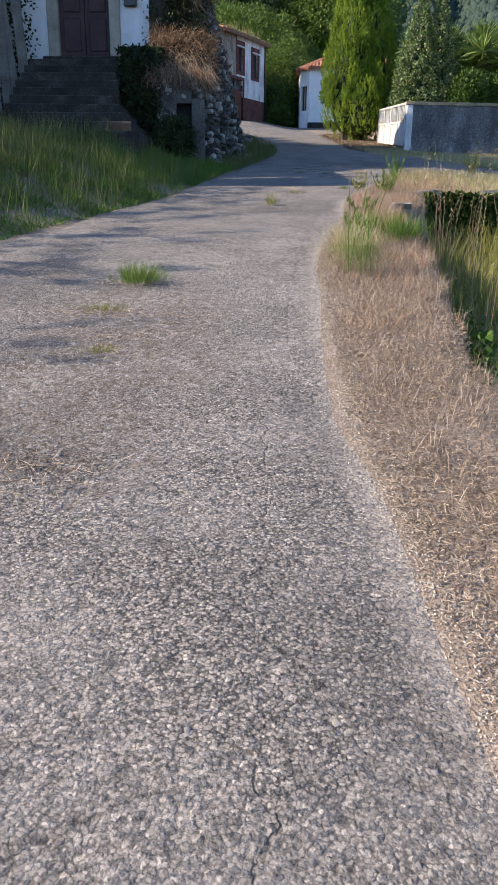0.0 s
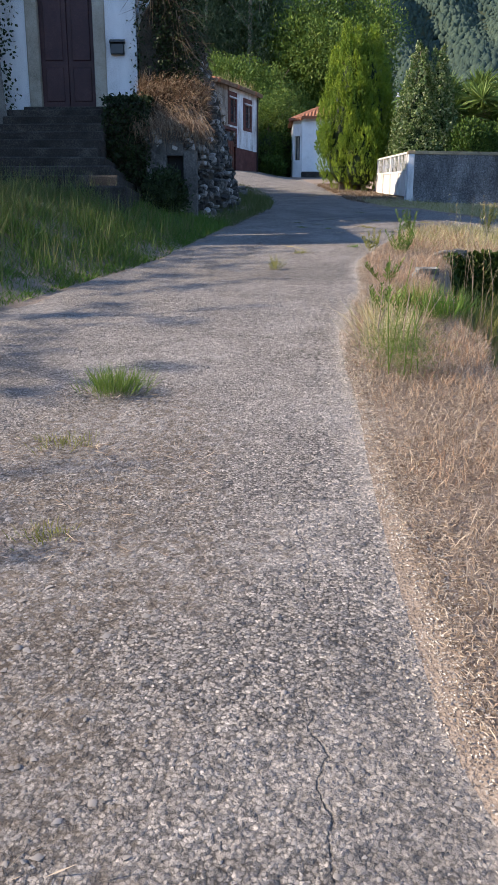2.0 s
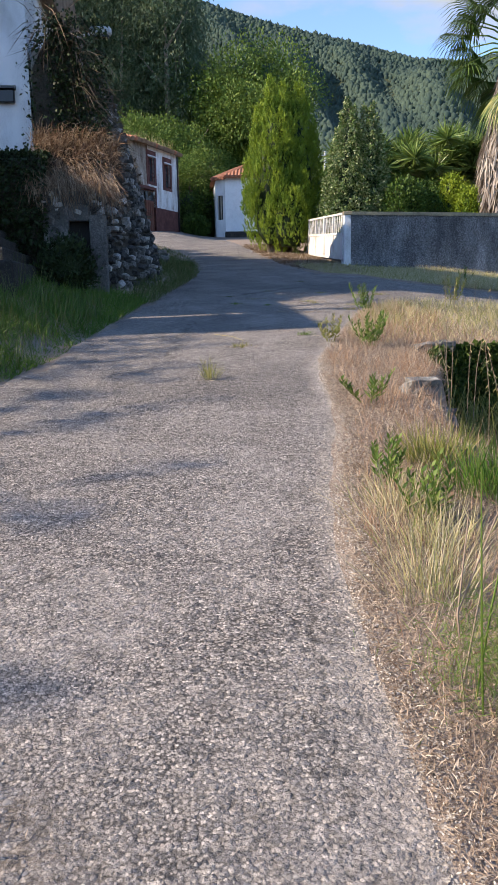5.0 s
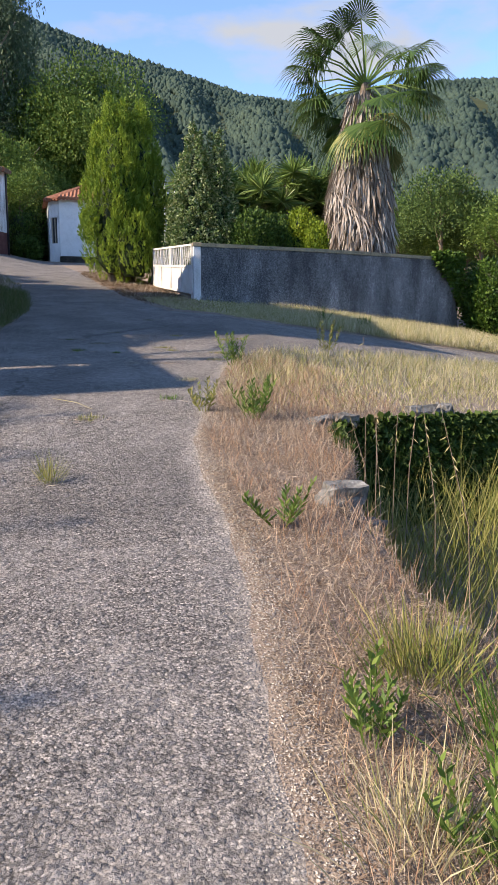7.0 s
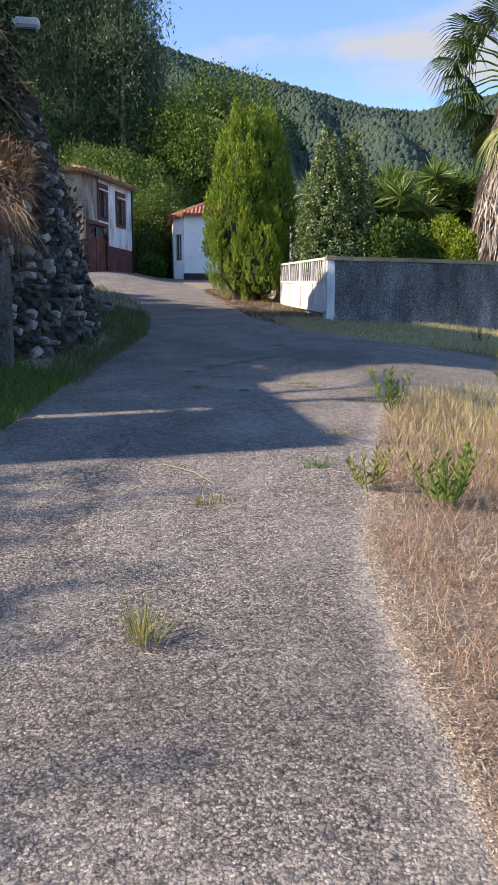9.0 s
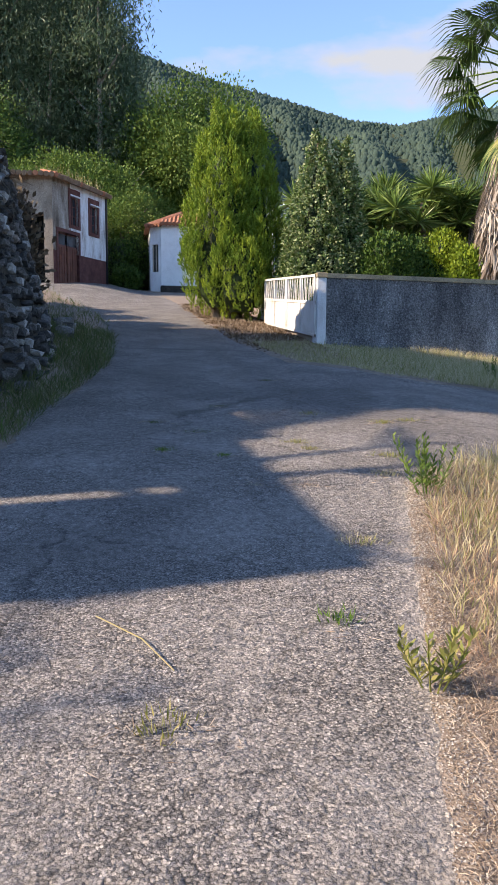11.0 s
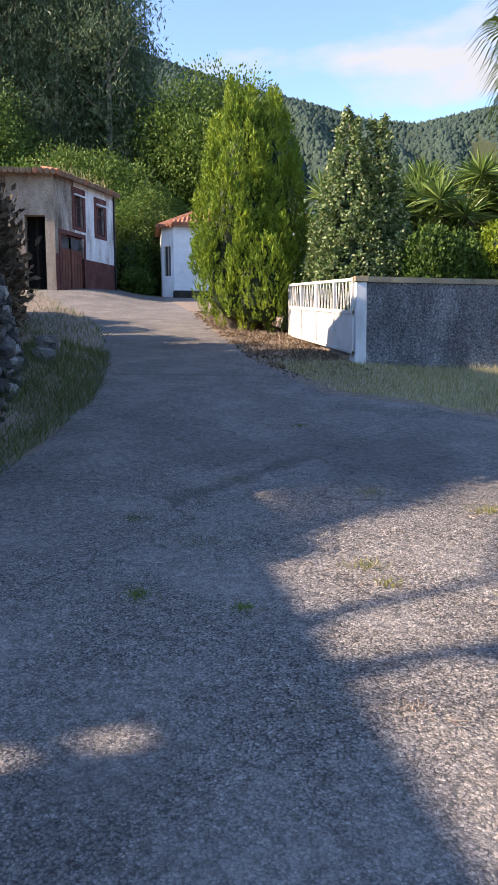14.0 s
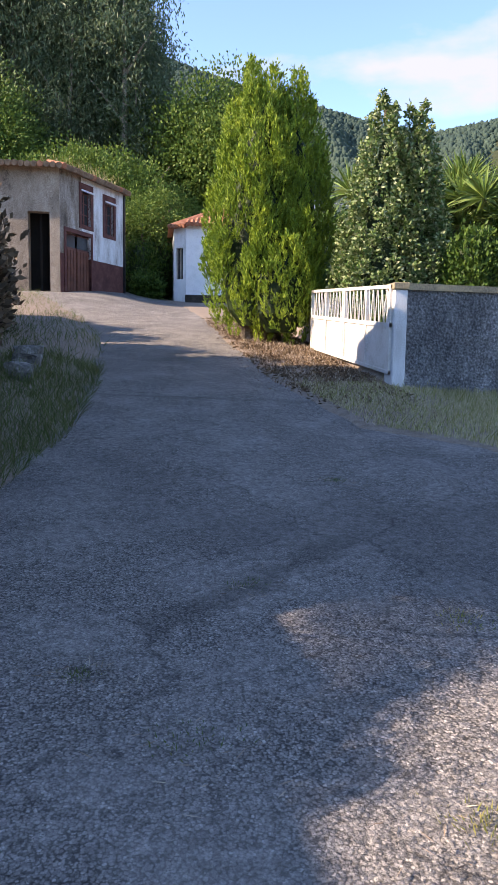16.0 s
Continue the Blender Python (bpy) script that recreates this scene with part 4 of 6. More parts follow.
def palm():
    bx, by = 10.15, 27.6
    bz = gz(bx, by)
    t = thing("palm_tree", "tall fan palm with shaggy skirt of dead fronds behind wall", "palm tree", (bx, by, bz))
    top = 9.85
    bm = bmesh.new()
    tube(bm, [(bx, by, bz - 0.3), (bx, by, bz + 2), (bx + 0.1, by, 7.8), (bx + 0.15, by, top)], [0.62, 0.55, 0.36, 0.14], 14)
    part("trunk", bm, M_BARK, t)
    rand = np.random.default_rng(5)
    # dead skirt
    n = 6500
    z = bz + (9.6 - bz) * rand.uniform(0, 1, n) ** 0.8
    r = np.interp(z, [bz, bz + 1.0, 6.8, 8.4, 9.7], [1.0, 1.0, 0.88, 0.58, 0.34]) * rand.uniform(0.75, 1.06, n)
    a = rand.uniform(0, 2 * np.pi, n)
    c = np.stack([bx + 0.05 + r * np.cos(a), by + r * np.sin(a), z], 1)
    d = np.stack([np.cos(a) * 0.22, np.sin(a) * 0.22, -np.ones(n)], 1) + rand.normal(0, 0.1, (n, 3))
    link_mesh("dead_frond_skirt", quads_mesh("dead_frond_skirt", blades(c, d, rand.uniform(0.35, 0.95, n), rand.uniform(0.03, 0.1, n))), L_PALMDRY, t, "grey-brown hanging dead fronds")
    bmc = bmesh.new()
    core_mesh(bmc, [0, 1.0, 6.8 - bz, 8.2 - bz, 9.3 - bz], [0.92, 0.86, 0.74, 0.48, 0.26], (bx + 0.05, by, bz), 0.95)
    part("skirt_core", bmc, M_BARK, t)
    m = 40
    for k in range(m):
        az = k * 2.399963 + 0.3
        tilt = -0.95 + 2.1 * ((k * 0.7548) % 1.0)            # from drooping to upright
        reach = 1.5 + 0.35 * rand.uniform()
        d = np.array([math.cos(az) * math.cos(tilt), math.sin(az) * math.cos(tilt), math.sin(tilt)])
        root = np.array([bx + 0.13, by, top - 0.25 + 0.25 * ((k * 0.7548) % 1.0)])
        midp = root + d * reach * 0.55 + np.array([0, 0, 0.12])
        end = root + d * reach + np.array([0, 0, -0.05])
        bm = bmesh.new()
        tube(bm, [tuple(root), tuple(midp), tuple(end)], [0.035, 0.025, 0.018], 5)
        fr = part("frond", bm, L_YUCCA, t)
        ax = d + np.array([0, 0, -0.3 - 0.3 * (tilt < 0)])
        low = tilt < -0.35 and k % 3 == 0
        link_mesh("leaf_blade", quads_mesh("leaf_blade", fan_leaf(28, end, ax, 0.95 + 0.2 * rand.uniform(), 1.0, rand)), L_PALMYELLOW if low else L_PALM, fr, "yellowing fan blade" if low else "")


    for k in range(34):                                       # dead fans still hanging round the trunk
        az = k * 2.399963
        f = ((k * 0.618) % 1.0)
        z = bz + 1.0 + (top - 0.7 - bz - 1.0) * f
        r = float(np.interp(z, [bz, bz + 1.0, 6.8, 8.4, 9.7], [1.0, 1.0, 0.9, 0.62, 0.4]))
        c = np.array([bx + 0.05 + r * math.cos(az), by + r * math.sin(az), z])
        ax = np.array([math.cos(az) * 0.35, math.sin(az) * 0.35, -1.0])
        link_mesh("dead_frond", quads_mesh("dead_frond", fan_leaf(11, c, ax, 0.75 + 0.35 * rand.uniform(), 1.6, rand)), L_PALMDRY, t, "hanging dead fan frond")


def yucca_mesh(seed):
    rand = np.random.default_rng(seed)
    V = []
    heads = [(0, 0, 0)] + [tuple(rand.normal(0, 0.6, 2)) + (rand.uniform(-1.1, 0.1),) for _ in range(8)]
    for h in heads:
        n = 90
        a = rand.uniform(0, 2 * np.pi, n); e = np.arcsin(rand.uniform(-0.3, 1, n))
        d = np.stack([np.cos(a) * np.cos(e), np.sin(a) * np.cos(e), np.sin(e)], 1)
        V.append(blades(np.tile(np.array(h, float), (n, 1)), d, rand.uniform(0.65, 1.0, n), 0.06, mid=0.35, droop=0.12))
    return np.concatenate(V)


def yuccas():
    spots = [(6.9, 32.0, 7.7), (7.7, 31.3, 7.4), (8.4, 32.2, 8.0), (9.1, 31.2, 7.5), (9.9, 32.0, 8.0), (10.6, 31.2, 7.7), (11.4, 32.4, 7.6), (7.3, 33.2, 7.5), (8.9, 33.2, 7.7), (10.4, 33.5, 7.8), (12.0, 31.6, 6.9)]
    meshes = [quads_mesh("foliage", yucca_mesh(s)) for s in range(4)]
    for me in meshes:
        me.materials.append(L_YUCCA)
    for k, (x, y, z) in enumerate(spots):
        g = gz(x, y)
        t = thing("yucca_plant", "tall yucca with spiky green leaf rosettes behind garden wall", "yucca", (x, y, g), "yuccas in the garden")
        bm = bmesh.new(); tube(bm, [(x, y, g - 0.1), (x + 0.1, y, (g + z) / 2), (x, y, z)], [0.14, 0.1, 0.07], 7)
        part("trunk", bm, M_BARK, t)
        o = new("foliage", meshes[k % 4]); o.parent = t
        o.location = Vector((0, 0, z - g)); o.rotation_euler = (0, 0, k * 1.3)


def shrub(name, label, cat, x, y, r, h, material, n=900, z0=None, leaf=0.09, k=16):
    g = gz(x, y) if z0 is None else z0
    t = thing(name, label, cat, (x, y, g))
    pz = [0.0, 0.25 * h, 0.55 * h, 0.8 * h, 0.95 * h, h]; pr = [0.8 * r, r, r, 0.8 * r, 0.45 * r, 0.05 * r]
    p, nr = crown_points(n, pz, pr, (x, y, g), 0.16, x, 0.25)
    q = np.repeat(p, k, 0) + rng.normal(0, leaf * 0.9, (n * k, 3))
    up = (q[:, 2:3] - g) / h
    dirs = np.repeat(nr, k, 0) * (1.1 - up) + np.concatenate([np.zeros((n * k, 2)), up * 0.9 + 0.2], 1)
    link_mesh("foliage", quads_mesh("foliage", blades(q, dirs + rng.normal(0, 0.5, q.shape), leaf * rng.uniform(0.6, 1.3, n * k), leaf * 0.55)), material, t)
    # dark body inside, coloured as the shade behind the outer leaves
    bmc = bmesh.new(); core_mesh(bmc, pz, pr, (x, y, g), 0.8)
    part("inner_foliage", bmc, L_IVYANDSHADE, t)
    return t


cypress()
variegated()
palm()
yuccas()
shrub("round_shrub", "clipped rounded green conifer shrub behind garden wall", "shrub", 6.95, 28.2, 0.62, 2.2, L_SHRUB)
shrub("round_shrub", "dense rounded green shrub behind garden wall", "shrub", 7.75, 28.8, 0.7, 2.15, L_SHRUB)
shrub("golden_shrub", "bright golden-green conifer shrub behind garden wall", "shrub", 8.65, 28.6, 0.55, 2.5, L_GOLD)
shrub("golden_shrub", "bright golden-green conifer shrub beside palm skirt", "shrub", 8.95, 28.0, 0.42, 2.1, L_GOLD)
shrub("ivy_bush", "bright green ivy bush spilling over wall end", "bush", 14.6, 26.6, 1.0, 2.3, L_IVY, 800, leaf=0.12)
n_ = 2600
a_ = rng.uniform(0, 1, n_)
p_ = np.stack([12.0 + 1.5 * a_ ** 0.8, np.interp(12.0 + 1.5 * a_ ** 0.8, GARDEN_X, GARDEN_Y) - 0.06, 4.8 - rng.uniform(0, 1, n_) ** 2 * (0.25 + 1.5 * a_)], 1) + rng.normal(0, 0.06, (n_, 3))
tagged(link_mesh("wall_ivy", quads_mesh("wall_ivy", blades(p_, np.array([0.2, -0.8, 0.1]) + rng.normal(0, 0.6, p_.shape), 0.12, 0.09)), L_IVY), "bright ivy draped over the garden wall end", "ivy", kind="stuff")

# ---- garden wall, pillar and gate ----
GA = Vector((4.53, 24.95))
TOPZ = 4.74
gw = tagged(new("garden_wall"), "blackened rough-rendered garden wall with lichened coping", "wall", kind="structure")
gw.location = (7.8, 25.6, gz(7.8, 25.2) - 0.2)
def ribbon_wall(pts, z0, z1, thick):
    bm = bmesh.new()
    left, n = [], len(pts)
    cols = []
    for i, p in enumerate(pts):
        a, b = Vector(pts[max(0, i - 1)]), Vector(pts[min(n - 1, i + 1)])
        d = (b - a).normalized(); nn = Vector((d.y, -d.x))
        lo = z0(p) if callable(z0) else z0
        cols.append([bm.verts.new((q.x, q.y, z)) for q, z in ((Vector(p) , lo), (Vector(p), z1), (Vector(p) - nn * thick, z1), (Vector(p) - nn * thick, lo))])
    for a, b in zip(cols, cols[1:]):
        for k in range(4):
            bm.faces.new((a[k], b[k], b[(k + 1) % 4], a[(k + 1) % 4]))
    bm.faces.new(cols[0]); bm.faces.new(list(reversed(cols[-1])))
    return bm
gpts = [tuple(GA), (6.0, 25.1), (7.3, 25.26), (8.5, 25.45), (9.8, 25.75), (11.0, 26.05), (12.0, 26.3), (12.9, 26.6), (13.4, 27.05), (13.7, 27.8), (13.8, 30.0)]
part("wall_body", ribbon_wall(gpts, lambda p: gz(p[0], p[1] - 0.6) - 0.5, TOPZ - 0.09, 0.22), M_GARDENWALL, gw)
cp = [(x, y - 0.035) for x, y in gpts]
part("coping", ribbon_wall(cp, TOPZ - 0.09, TOPZ, 0.3), M_COPING, gw, "ochre lichened concrete coping")
bm = bmesh.new(); box(bm, 4.34, 4.53, 24.9, 25.26, 2.9, TOPZ - 0.09); bevel_all(bm, 0.012)
part("pillar", bm, M_WHITE, gw, "whitewashed gate pillar")
bm = bmesh.new(); box(bm, 4.32, 4.55, 24.87, 25.28, TOPZ - 0.09, TOPZ + 0.005); bevel_all(bm, 0.01)
part("pillar_cap", bm, M_COPING, gw, "ochre lichened pillar cap")

gate = thing("metal_gate", "white painted metal gate with barred top and rust streaks", "gate", (4.2, 27, 3.6))
P0, P1 = Vector((4.33, 24.98)), Vector((4.1, 29.25))
def on_gate(t, z, off=0.0):
    p = P0.lerp(P1, t)
    return (p.x + off, p.y, z)
def gb(t):
    return 3.47 + 0.42 * t
def gt(t):
    return TOPZ - 0.02 + 0.3 * t
def strip(t0, t1, zlo, zhi, th, off=0.0):
    """Flat bar or sheet between two places along the gate; zlo and zhi are functions of t."""
    bm = bmesh.new()
    c = []
    for t in (t0, t1):
        for z in (zlo(t), zhi(t)):
            for o in (-th / 2, th / 2):
                c.append(bm.verts.new(on_gate(t, z, off + o)))
    for f in ((0, 1, 3, 2), (4, 6, 7, 5), (0, 4, 5, 1), (2, 3, 7, 6), (0, 2, 6, 4), (1, 5, 7, 3)):
        bm.faces.new([c[k] for k in f])
    return bm
rail = lambda t: gb(t) + (gt(t) - gb(t)) * 0.55
for name, f0, f1 in (("top_rail", lambda t: gt(t) - 0.05, gt), ("middle_rail", lambda t: rail(t) - 0.03, lambda t: rail(t) + 0.03), ("bottom_rail", lambda t: gb(t), lambda t: gb(t) + 0.05)):
    part(name, strip(0.0, 1.0, f0, f1, 0.05), M_GATE, gate)
part("sheet", strip(0.005, 0.995, lambda t: gb(t) + 0.05, lambda t: rail(t) - 0.03, 0.012), M_GATE, gate, "white sheet with rust runs at its foot")
for t in (0.0, 0.235, 0.49, 0.51, 0.75, 0.985):
    part("upright", strip(t, t + 0.013, gb, gt, 0.055), M_GATE, gate)
for k in range(44):
    t = 0.015 + 0.97 * k / 44
    if min(abs(t - q) for q in (0.0, 0.235, 0.5, 0.75, 0.985)) < 0.012:
        continue
    lean = 0.008 * (1 if k % 2 else -1)
    bm = bmesh.new()
    tube(bm, [on_gate(t - lean, rail(t)), on_gate(t + lean, gt(t) - 0.04)], 0.008, 5)
    part("bar", bm, M_GATE, gate)
bm = bmesh.new(); tube(bm, [on_gate(0.03, 4.35, -0.05), on_gate(0.03, 4.5, -0.05)], 0.012, 6)
part("handle", bm, M_GALV, gate)
fence = thing("low_parapet", "shaded whitewashed wall stub between gate and cypress", "wall", (4.1, 29.6, 3.8))
bm = bmesh.new(); box(bm, 4.3, 4.6, 29.3, 30.9, 3.3, 4.8); bevel_all(bm, 0.02)
part("wall_stub", bm, M_WHITE, fence)


# ---- the two small houses up the lane ----
def face_frame(ax, ay, bx, by):
    """Local frame of a wall from a to b: x along it, y into the house."""
    ang = math.atan2(by - ay, bx - ax)
    return Matrix.Translation((ax, ay, 0)) @ Matrix.Rotation(ang, 4, "Z")


def old_house():
    t = thing("old_house", "abandoned two-storey house, white and red front, grey side wall", "house", (-2.3, 43.5, 5.9))
    m = face_frame(-2.3, 42.4, -0.23, 46.2)           # front, windows
    L = 4.33
    z0, zs, zt = 5.5, 7.35, 10.25
    # front wall in pieces round its openings
    def wallbits(mm, length, holes, lo, hi, material, name, thick=0.4, lim=(-1, 99)):
        bm = bmesh.new()
        xs = sorted({0.0, length, *[h[0] for h in holes], *[h[1] for h in holes]})
        zs_ = sorted({lo, hi, *[min(max(h[2], lo), hi) for h in holes], *[min(max(h[3], lo), hi) for h in holes]})
        for x0, x1 in zip(xs, xs[1:]):
            for a, b in zip(zs_, zs_[1:]):
                if any(h[0] <= x0 + 1e-4 and h[1] >= x1 - 1e-4 and h[2] <= a + 1e-4 and h[3] >= b - 1e-4 for h in holes):
                    continue
                if not (lim[0] <= x0 < lim[1]):
                    continue
                box(bm, x0, x1, 0, thick, a, b, mm)
        bmesh.ops.remove_doubles(bm, verts=list(bm.verts), dist=0.001)
        return part(name, bm, material, t)
    w1, w2 = (1.35, 1.95, 8.55, 9.75), (2.95, 3.55, 8.45, 9.65)
    dr = (0.35, 1.95, 5.5, 8.15)
    wallbits(m, L, [w1, w2, dr], zs, zt, M_OLDWHITE, "front_wall", lim=(1.3, 99))
    wallbits(m, L, [w1, w2, dr], zs, zt, M_STAINED, "stained_wall", lim=(-1, 1.3))
    wallbits(m, L, [dr], z0, zs, M_REDPAINT, "red_plinth", lim=(-1, 1.0))
    wallbits(m, L, [dr], z0, zs, M_REDPAINT, "red_plinth", lim=(1.0, 99))
    m2 = face_frame(-6.6, 42.6, -2.3, 42.4)
    door2 = (3.2, 3.95, 5.5, 8.75)
    wallbits(m2, 4.3, [door2], z0, zt, M_OLDPLASTER, "side_wall")
    bm = bmesh.new()
    box(bm, 0, 4.3, 3.5, 3.9, z0, zt, m2)
    part("rear_wall", bm, M_GREYPLASTER, t)
    # sheets added behind the openings, coloured as the unlit room
    bm = bmesh.new(); box(bm, 0.1, 4.2, 0.9, 1.0, z0, zt, m2); box(bm, 0.2, 4.1, 0.9, 1.0, z0, zt, m)
    part("dark_interior_wall", bm, M_DARK, t)
    for (a, b, lo, hi) in (w1, w2):
        bm = bmesh.new()
        for q in ((a - 0.16, a, lo - 0.14, hi + 0.3), (b, b + 0.16, lo - 0.14, hi + 0.3), (a, b, hi + 0.06, hi + 0.3), (a, b, lo - 0.14, lo)):
            box(bm, q[0], q[1], -0.03, 0.2, q[2], q[3], m)
        wf = part("window", bm, M_REDPAINT, t, "dark red painted window surround")
        bm = bmesh.new(); box(bm, a - 0.05, b + 0.2, -0.08, 0.1, hi + 0.0, hi + 0.06, m)
        part("hood", bm, M_WHITE, wf)
        bm = bmesh.new()
        c = (a + b) / 2
        for q in ((a, a + 0.05, lo, hi), (b - 0.05, b, lo, hi), (c - 0.03, c + 0.03, lo, hi), (a + 0.05, c - 0.03, hi - 0.05, hi), (c + 0.03, b - 0.05, hi - 0.05, hi), (a + 0.05, c - 0.03, lo, lo + 0.05), (c + 0.03, b - 0.05, lo, lo + 0.05)):
            box(bm, q[0], q[1], 0.1, 0.15, q[2], q[3], m)
        for z in (lo + 0.4, lo + 0.8):
            box(bm, a + 0.05, c - 0.03, 0.11, 0.14, z - 0.015, z + 0.015, m); box(bm, c + 0.03, b - 0.05, 0.11, 0.14, z - 0.015, z + 0.015, m)
        part("window_frame", bm, M_REDPAINT, wf)
        bm = bmesh.new(); box(bm, a + 0.04, b - 0.04, 0.12, 0.13, lo + 0.04, hi - 0.04, m)
        part("pane", bm, M_GLASS, wf)
    a, b, lo, hi = dr
    bm = bmesh.new(); box(bm, a - 0.12, a, -0.03, 0.2, 5.6, hi + 0.15, m); box(bm, b, b + 0.12, -0.03, 0.2, 5.6, hi + 0.15, m); box(bm, a, b, -0.03, 0.2, hi, hi + 0.15, m)
    d = part("door", bm, M_REDPAINT, t, "red double door with glazed top lights")
    for x0, x1 in ((a, (a + b) / 2 - 0.03), ((a + b) / 2 + 0.03, b)):
        bm = bmesh.new(); box(bm, x0, x1, 0.1, 0.15, 5.7, hi - 0.55, m)
        for k in range(4):
            xx = x0 + (x1 - x0) * (k + 0.5) / 4
            box(bm, xx - 0.07, xx + 0.07, 0.085, 0.1, 5.75, hi - 0.6, m)
        part("door_leaf", bm, M_DOORBROWN, d)
        bm = bmesh.new(); box(bm, x0 + 0.04, x1 - 0.04, 0.12, 0.13, hi - 0.5, hi - 0.06, m)
        part("top_light", bm, M_GLASS, d)
        for g0, g1 in ((hi - 0.06, hi), (hi - 0.55, hi - 0.5)):
            bm = bmesh.new(); box(bm, x0, x1, 0.1, 0.14, g0, g1, m)
            part("glazing_bar", bm, M_REDPAINT, d)
    bm = bmesh.new(); box(bm, 4.3 - 0.0, 4.36, -0.08, 0.0, 5.8, 10.2, m)
    part("downpipe", bm, M_METAL, t, "dark rainwater pipe")
    # roof slab and rows of tiles along the eaves
    bm = bmesh.new()
    pts = [(-6.9, 42.15), (-2.15, 42.0), (0.05, 46.2), (-1.6, 49.5), (-6.9, 48.0)]
    vlow = [bm.verts.new((x, y, 10.25)) for x, y in pts]
    vtop = [bm.verts.new((-4.6, 45.6, 11.0)), bm.verts.new((-2.6, 46.4, 11.0))]
    bm.faces.new((vlow[0], vlow[1], vtop[0])); bm.faces.new((vlow[1], vlow[2], vtop[1], vtop[0])); bm.faces.new((vlow[2], vlow[3], vtop[1]))
    bm.faces.new((vlow[3], vlow[4], vtop[0], vtop[1])); bm.faces.new((vlow[4], vlow[0], vtop[0])); bm.faces.new(list(reversed(vlow)))
    rf = part("roof", bm, M_OLDTILE, t, "sagging lichened clay tile roof")
    def tiles(p, q, up, n):
        p, q, up = Vector(p), Vector(q), Vector(up)
        for k in range(n):
            c = p.lerp(q, (k + 0.5) / n)
            w = (q - p).length / n
            bm = bmesh.new()
            tube(bm, [tuple(c - up * 0.04 + Vector((0, 0, 0.03 + 0.012 * math.sin(k * 5)))), tuple(c + up * 0.9 + Vector((0, 0, 0.03)))], [w * 0.5, w * 0.42], 7)
            part("tile", bm, M_OLDTILE if k % 9 else M_TILE, rf)
    tiles((-2.15, 42.0, 10.25), (0.05, 46.2, 10.25), (Vector((-3.0, 46.0, 11.0)) - Vector((-1.05, 44.1, 10.25))).normalized(), 22)
    tiles((-6.9, 42.15, 10.25), (-2.15, 42.0, 10.25), (Vector((-4.6, 45.6, 11.0)) - Vector((-4.5, 42.1, 10.25))).normalized(), 22)
    # grass sprouting on the roof
    n = 260
    k = rng.uniform(0, 1, n)
    c = np.stack([-2.6 + 2.0 * k, 42.6 + 3.6 * k, np.full(n, 10.45)], 1) + rng.normal(0, 0.25, (n, 3)) * np.array([1, 1, 0.2])
    link_mesh("roof_grass", quads_mesh("roof_grass", blades(c, np.array([0, 0, 1.0]) + rng.normal(0, 0.2, (n, 3)), rng.uniform(0.1, 0.6, n), 0.012)), L_OAT, t, "dry grass sprouting from the tiles")["kind"] = "stuff"


